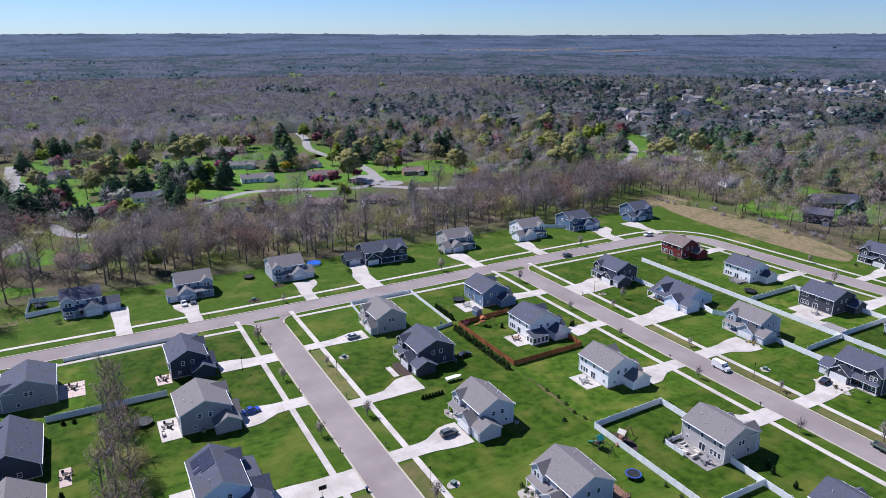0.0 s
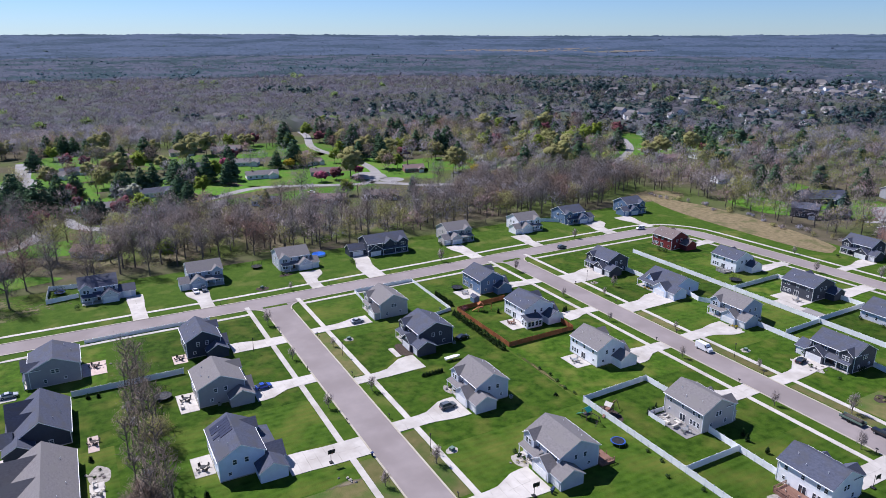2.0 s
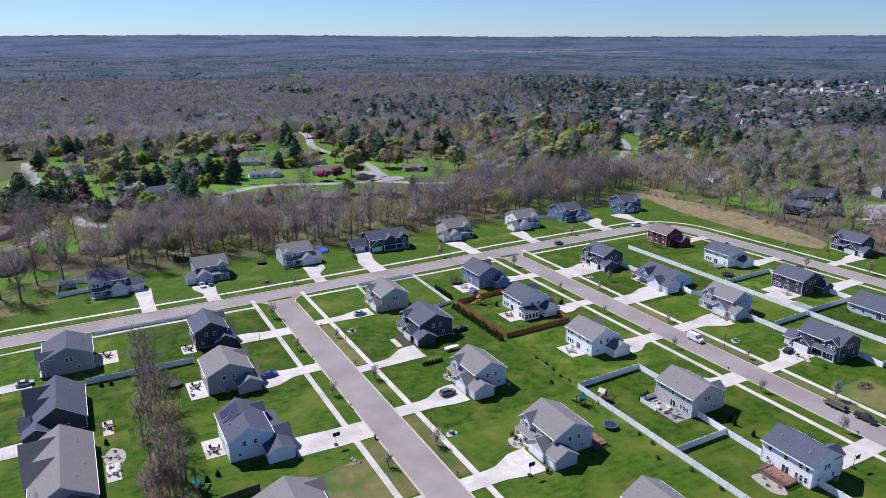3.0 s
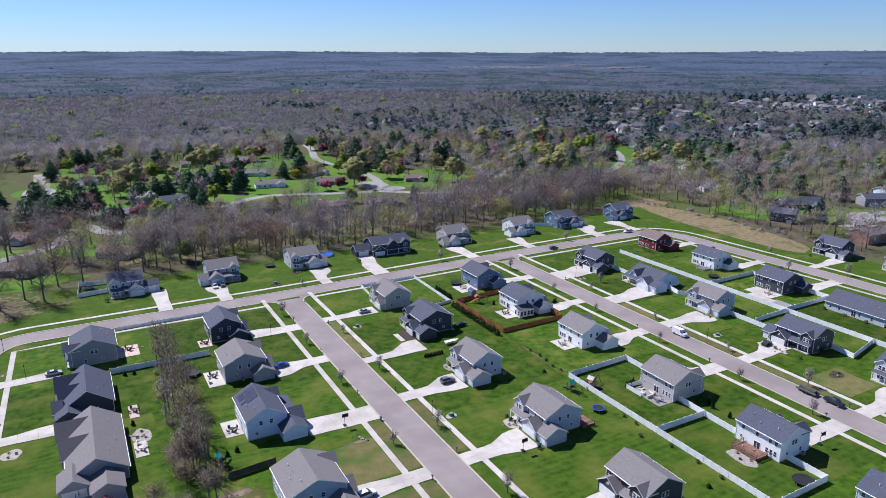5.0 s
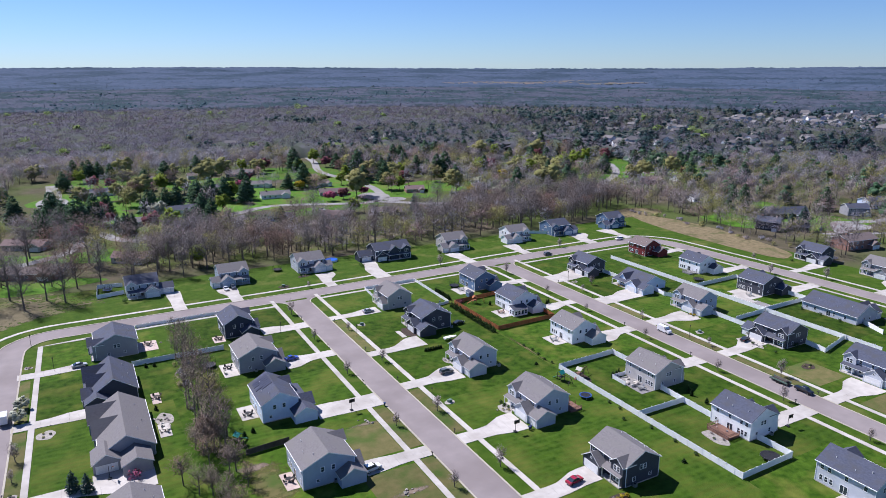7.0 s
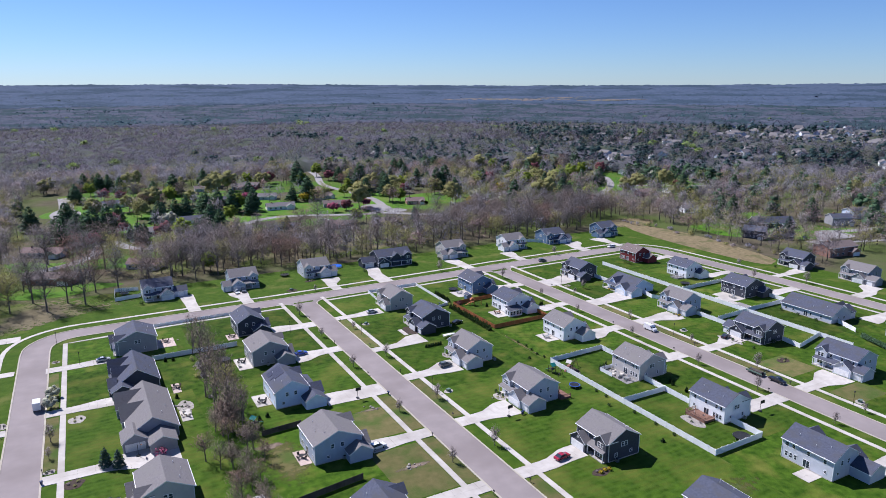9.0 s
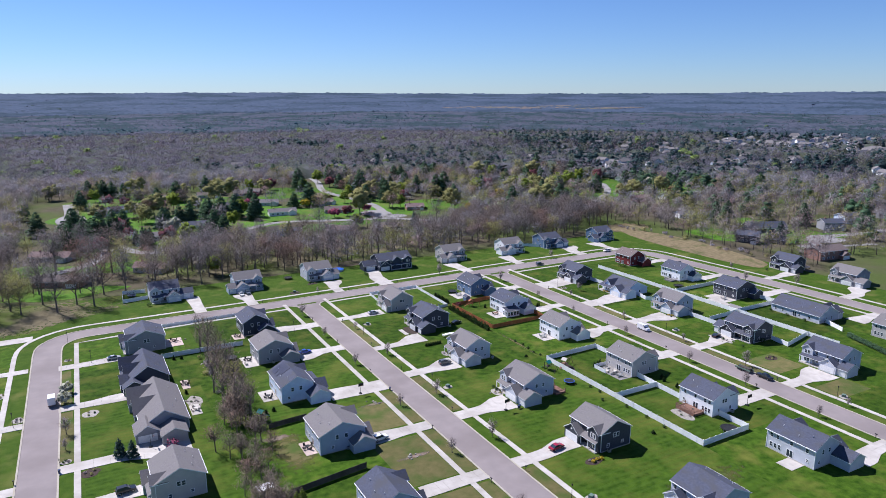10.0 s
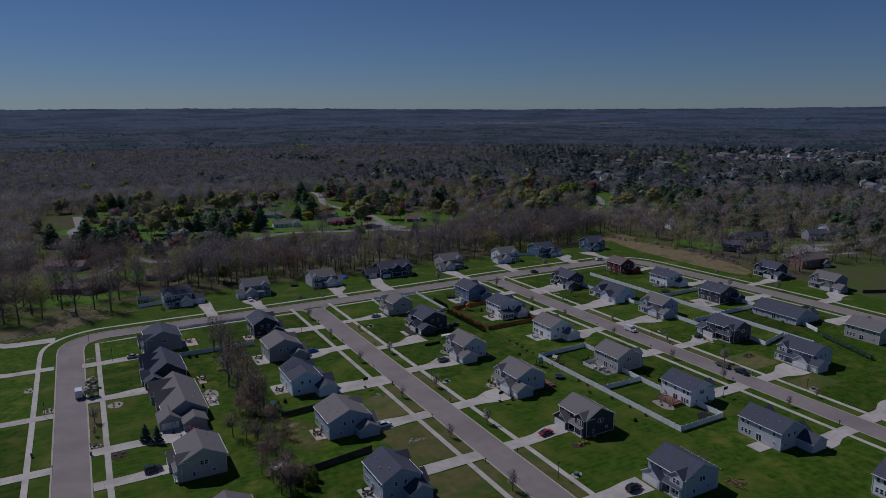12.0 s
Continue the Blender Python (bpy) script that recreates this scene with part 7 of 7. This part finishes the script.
for i in range(22):
    bm = bmesh.new()
    box(bm, -rnd.uniform(0.6, 1.5), rnd.uniform(0.6, 1.5), -0.08, 0.08, 0, 0.1)
    ob = part("plank", bm, DECK)
    ob.matrix_basis = pose(95 + rnd.gauss(0, 1.3), 17.3 + rnd.gauss(0, 1.0), 0.04 + 0.06 * (i % 7), rnd.uniform(-10, 10), rnd.uniform(-12, 12), rnd.uniform(0, 180))
    tagged(ob, "reddish plank on a heap of scrap timber", "plank", "scrap timber")


def playset(x, y, turn, wood, roof, slide, label):
    m = root("playset", x, y, 0.05, turn, label, "playset", "playsets")
    for sx in (-0.8, 0.8):
        for sy in (-0.8, 0.8):
            bm = bmesh.new()
            box(bm, sx - 0.07, sx + 0.07, sy - 0.07, sy + 0.07, 0, 2.6)
            part("post", bm, wood, m)
    bm = bmesh.new()
    box(bm, -0.85, 0.85, -0.85, 0.85, 1.3, 1.4)
    part("platform", bm, wood, m)
    bm = bmesh.new()
    prism(bm, [(-1.05, 2.5), (0, 3.35), (1.05, 2.5), (0, 3.25)], "y", -1.0, 1.0)
    part("roof", bm, roof, m)
    bm = bmesh.new()
    prism(bm, [(0.85, 1.3), (0.85, 1.4), (3.0, 0.2), (3.0, 0.08)], "y", -0.3, 0.3)
    part("slide", bm, slide, m)
    bm = bmesh.new()
    box(bm, -4.0, -0.85, -0.06, 0.06, 2.3, 2.44)
    part("beam", bm, wood, m)
    for s in (-1, 1):
        bm = bmesh.new()
        prism(bm, [(-0.06 + s * 1.1, 0), (0.06 + s * 1.1, 0), (0.06, 2.4), (-0.06, 2.4)], "x", -4.0, -3.88)
        part("leg", bm, wood, m)
    for q in (-3.0, -1.8):
        bm = bmesh.new()
        box(bm, q - 0.25, q + 0.25, -0.1, 0.1, 0.5, 0.54)
        part("swing_seat", bm, BLACK, m)
        for s in (-0.22, 0.22):
            bm = bmesh.new()
            box(bm, q + s - 0.012, q + s + 0.012, -0.012, 0.012, 0.52, 2.35)
            part("rope", bm, BLACK, m)


TEAL = paint("teal_plastic", (0.02, 0.22, 0.19))
playset(99.6, 106.8, 100, DARK_WOOD, TEAL, TEAL, "small playset with teal roof and slide")
playset(106.3, 106.0, 200, DECK, CUSHION, DECK, "timber playset on a dark pad")
playset(113.1, 180.8, 160, CEDAR, CEDAR, CEDAR, "red-stained timber playset in the fenced garden")
playset(3.9, 117.0, 30, DARK_WOOD, TEAL, TEAL, "small playset with teal roof and slide")


def shed(x, y, turn, wall, roof):
    m = root("shed", x, y, 0.03, turn, "small blue garden shed with dark roof", "shed")
    bm = bmesh.new()
    gable_walls(bm, -1.4, 1.4, -1.1, 1.1, 0, 2.0, 0.7, "x")
    part("wall", bm, wall, m)
    gable_roof(m, -1.4, 1.4, -1.1, 1.1, 2.0, 0.7, "x", roof, 0.15)
    bm = bmesh.new()
    box(bm, -0.5, 0.5, -1.14, -1.1, 0.05, 1.8)
    part("door", bm, TRIM, m)


shed(115.9, 189.3, 90, WALL_BLUE, ROOF_SLATE)
m = root("pool_cover", 83.2, 269.2, 0.05, -20, "bright blue cover over a round pool", "pool")
bm = bmesh.new()
tube(bm, 0, 0, 0, 0.9, 3.0, 2.9, 20)
part("pool_wall", bm, VINYL, m)
bm = bmesh.new()
tube(bm, 0, 0, 0.9, 1.0, 3.05, 2.4, 20)
part("cover", bm, paint("blue_tarpaulin", (0.02, 0.12, 0.55)), m)
m = root("boat", 85.6, 152.0, 0.05, 3, "white covered boat on a trailer beside the garage", "boat")
bm = bmesh.new()
for a, b, w0, w1 in ((-2.4, 1.2, 0.8, 0.8), (1.2, 2.6, 0.8, 0.1)):
    v = [bm.verts.new(p) for p in ((a, -w0, 1.1), (a, w0, 1.1), (b, w1, 1.15), (b, -w1, 1.15), (a, -w0 * 0.5, 0.5), (a, w0 * 0.5, 0.5), (b, w1 * 0.4, 0.55), (b, -w1 * 0.4, 0.55))]
    for f in ((0, 1, 2, 3), (7, 6, 5, 4), (0, 3, 7, 4), (1, 5, 6, 2), (0, 4, 5, 1), (3, 2, 6, 7)):
        bm.faces.new([v[i] for i in f])
part("hull", bm, WHITE_PLASTIC, m)
for s in (-0.75, 0.75):
    bm = bmesh.new()
    tube(bm, 0, 0, -0.1, 0.1, 0.3, sides=12)
    ob = part("wheel", bm, RUBBER, m)
    ob.matrix_basis = pose(-0.4, s, 0.3, 90)
m = root("canopy_tent", -5.0, 78.5, 0.03, 8, "flat white canopy in the thicket", "canopy")
bm = bmesh.new()
box(bm, -2.1, 2.1, -1.4, 1.4, 2.0, 2.1)
part("roof", bm, VINYL, m)
for sx in (-2, 2):
    for sy in (-1.3, 1.3):
        bm = bmesh.new()
        tube(bm, sx, sy, 0, 2.0, 0.04, sides=6)
        part("pole", bm, STEEL, m)
# air conditioners at house ends
for x, y in ((88.5, 124.6), (91.6, 161.6), (80, 54.2), (130.8, 126.6), (20.0, 89.0), (21, 123.5), (128, 54.2), (193, 128), (18.5, 158.2)):
    m = root("air_conditioner", x, y, 0.03, 0, "grey air-conditioner unit beside the house", "air conditioner", "air conditioners")
    bm = bmesh.new()
    box(bm, -0.4, 0.4, -0.4, 0.4, 0.05, 0.85)
    part("casing", bm, STEEL, m)
    bm = bmesh.new()
    tube(bm, 0, 0, 0.85, 0.89, 0.33, sides=12)
    part("grille", bm, BLACK, m)


# ---- vehicles ----
bmd = bmesh.new()
tube(bmd, 0, 0, -0.11, 0.11, 0.33, sides=14)
TYRE = mesh("tyre", bmd, RUBBER)
bmd = bmesh.new()
tube(bmd, 0, 0, -0.12, 0.12, 0.2, sides=10)
RIM = mesh("rim", bmd, STEEL)
LAMP_RED = paint("tail_lamp_red", (0.35, 0.01, 0.01))
LAMP_CLEAR = material("lamp_lens", (0.6, 0.6, 0.6), (0.7, 0.7, 0.7), 2.0, rough=0.1)
SHAPES = {
    "saloon": ([(-2.25, 0.45), (-2.3, 0.75), (-2.2, 0.95), (-1.5, 1.02), (1.0, 0.98), (2.1, 0.78), (2.3, 0.6), (2.25, 0.38), (-2.2, 0.32)], [(-1.75, 1.0), (-0.95, 1.42), (0.25, 1.44), (1.15, 0.98)]),
    "suv": ([(-2.25, 0.45), (-2.3, 0.85), (-2.2, 1.1), (1.0, 1.08), (2.1, 0.95), (2.3, 0.7), (2.25, 0.4), (-2.2, 0.35)], [(-2.15, 1.08), (-1.9, 1.7), (0.2, 1.72), (1.1, 1.06)]),
    "van": ([(-2.8, 0.45), (-2.85, 1.3), (-2.8, 2.3), (-2.6, 2.4), (1.2, 2.4), (1.9, 1.5), (2.7, 1.15), (2.85, 0.8), (2.8, 0.4), (-2.75, 0.36)], [(1.22, 2.3), (1.93, 1.5), (1.1, 1.5), (0.8, 2.3)]),
    "pickup": ([(-2.75, 0.55), (-2.8, 1.1), (1.3, 1.15), (2.5, 1.05), (2.75, 0.8), (2.7, 0.5), (-2.7, 0.45)], [(-0.75, 1.1), (-0.6, 1.8), (0.8, 1.82), (1.6, 1.13)]),
}


def car(x, y, turn, kind, colour, label, z=0.13):
    m = root("car" if kind != "van" else "van", x, y, z, turn, label, "car" if kind not in ("van", "pickup") else kind)
    body, cabin = SHAPES[kind]
    w = 0.92 if kind != "van" else 1.0
    bm = bmesh.new()
    prism(bm, [(a, b) for a, b in body], "y", -w, w)
    for v in bm.verts:
        v.co.y *= 1 - 0.10 * max(0, (abs(v.co.x) - 1.6)) - 0.06 * max(0, v.co.z - 0.9)
    bmesh.ops.bevel(bm, geom=bm.edges[:], offset=0.05, segments=2, affect="EDGES")
    part("body", bm, colour, m)
    bm = bmesh.new()
    prism(bm, cabin, "y", -w * 0.9 if kind != "van" else -w * 1.005, w * 0.9 if kind != "van" else w * 1.005)
    for v in bm.verts:
        if v.co.z > 1.2 and kind != "van":
            v.co.y *= 0.84
    part("cabin_glass", bm, GLASS, m)
    if kind != "van":
        top = [p for p in cabin if p[1] > 1.3]
        bm = bmesh.new()
        box(bm, top[0][0] + 0.05, top[1][0] - 0.05, -w * 0.76, w * 0.76, top[0][1] - 0.02, top[0][1] + 0.05)
        bmesh.ops.bevel(bm, geom=bm.edges[:], offset=0.02, segments=1, affect="EDGES")
        part("roof", bm, colour, m)
    ax = 1.42 if kind in ("saloon", "suv") else 1.75
    for sx in (-ax, ax):
        for sy in (-w + 0.06, w - 0.06):
            t = shared("wheel", TYRE, m, pose(sx, sy, 0.33, 90))
            shared("rim", RIM, t, Matrix.Identity(4), "steel rim")
    nose, tail = body[-3][0], body[1][0]
    for sy in (-0.62, 0.62):
        for name, px, mat, zz in (("headlight", nose - 0.02, LAMP_CLEAR, 0.68), ("tail_light", tail + 0.0, LAMP_RED, 0.85)):
            bm = bmesh.new()
            box(bm, px - 0.05, px + 0.05, sy - 0.16, sy + 0.16, zz - 0.07, zz + 0.07)
            part(name, bm, mat, m)
    return m


P_WHITE, P_BLACK, P_GREY, P_BLUE, P_RED, P_SILVER = paint("white_paint", (0.7, 0.7, 0.7)), paint("black_paint", (0.012, 0.012, 0.014)), paint("grey_paint", (0.10, 0.11, 0.12)), paint("blue_paint", (0.02, 0.06, 0.36)), paint("red_paint", (0.30, 0.012, 0.03)), paint("silver_paint", (0.4, 0.41, 0.42))
car(31.0, 161.8, 5, "saloon", P_BLUE, "bright blue saloon parked on the driveway")
car(70.8, 191.8, 4, "saloon", P_SILVER, "silver saloon parked on the driveway")
car(71.0, 128.2, 3, "suv", P_GREY, "dark grey hatchback parked on the driveway")
car(95.8, 163.6, 10, "saloon", P_BLACK, "black saloon parked behind the garage")
car(157.6, 120.6, -90, "van", P_WHITE, "white delivery van parked at the kerb", 0.06)
car(176.6, 101.0, 12, "saloon", P_BLACK, "black saloon parked on the driveway")
car(27.4, 247.4, -88, "saloon", P_WHITE, "white car before the garage")
car(30.6, 248.0, -92, "suv", P_GREY, "dark grey car before the garage")
car(184.6, 226.4, 2, "suv", P_GREY, "dark grey car parked at the kerb", 0.06)
car(239.0, 233.2, 175, "suv", P_WHITE, "white car parked at the kerb", 0.06)
car(-30.8, 189.2, 4, "saloon", P_SILVER, "silver saloon parked on the driveway")
car(-34.0, 95.4, 5, "suv", P_BLACK, "black estate car parked on the driveway")
car(68.8, 62.2, 8, "saloon", P_RED, "red saloon parked on the driveway")
car(29.4, 89.4, 8, "suv", P_WHITE, "white estate car parked before the garage")
car(69.7, 27.6, 5, "suv", P_BLACK, "black car parked on the driveway")
car(158.2, 65.8, -90, "pickup", P_BLACK, "black pickup truck towing a trailer at the kerb", 0.06)
car(119.8, 391, -50, "saloon", P_WHITE, "white car parked by an old house")
car(359, 193, 40, "suv", P_BLUE, "dark blue car on the far drive", 0.1)
m = root("trailer", 157.8, 73.4, 0.06, 90, "long flatbed trailer with dark load at the kerb", "trailer")
bm = bmesh.new()
box(bm, -3.0, 3.0, -1.05, 1.05, 0.55, 0.75)
part("bed", bm, BLACK, m)
for s in (-1, 1):
    bm = bmesh.new()
    box(bm, -3.0, 3.0, s * 1.02 - 0.04, s * 1.02 + 0.04, 0.75, 1.25)
    part("side_rail", bm, GREEN_METAL, m)
bm = bmesh.new()
box(bm, -2.4, 1.9, -0.85, 0.85, 0.76, 1.4)
bmesh.ops.bevel(bm, geom=bm.edges[:], offset=0.15, segments=2, affect="EDGES")
part("load", bm, DARK_WOOD, m)
for sx in (-0.5, 0.4):
    for sy in (-1.1, 1.1):
        shared("wheel", TYRE, m, pose(sx, sy, 0.33, 90))
m = root("camper_van", -49.9, 158.6, 0.06, 90, "small white box van parked at the kerb", "van")
bm = bmesh.new()
box(bm, -2.6, 1.2, -1.05, 1.05, 0.6, 2.9)
bmesh.ops.bevel(bm, geom=bm.edges[:], offset=0.08, segments=2, affect="EDGES")
part("box", bm, P_WHITE, m)
bm = bmesh.new()
prism(bm, [(1.22, 0.5), (1.22, 2.2), (1.8, 2.1), (2.3, 1.4), (2.8, 1.2), (2.8, 0.5)], "y", -0.95, 0.95)
part("cab", bm, P_GREY, m)
for sx in (-1.5, 1.9):
    for sy in (-0.95, 0.95):
        shared("wheel", TYRE, m, pose(sx, sy, 0.33, 90))

# brush along the far side of the meadow
rnd = random.Random(77)
for i in range(26):
    y = 150 + i * 5.6 + rnd.uniform(-2, 2)
    shrub(307 + rnd.gauss(0, 2.2) - max(0, y - 250) * 0.25, y, rnd.uniform(1.2, 2.4), rnd.uniform(1.2, 3.0), rnd.choice((TWIG, TWIG_GREY, TWIG_GREEN)), "brushy bare undergrowth at the meadow's edge", "brush", "brush", 170, "stuff")
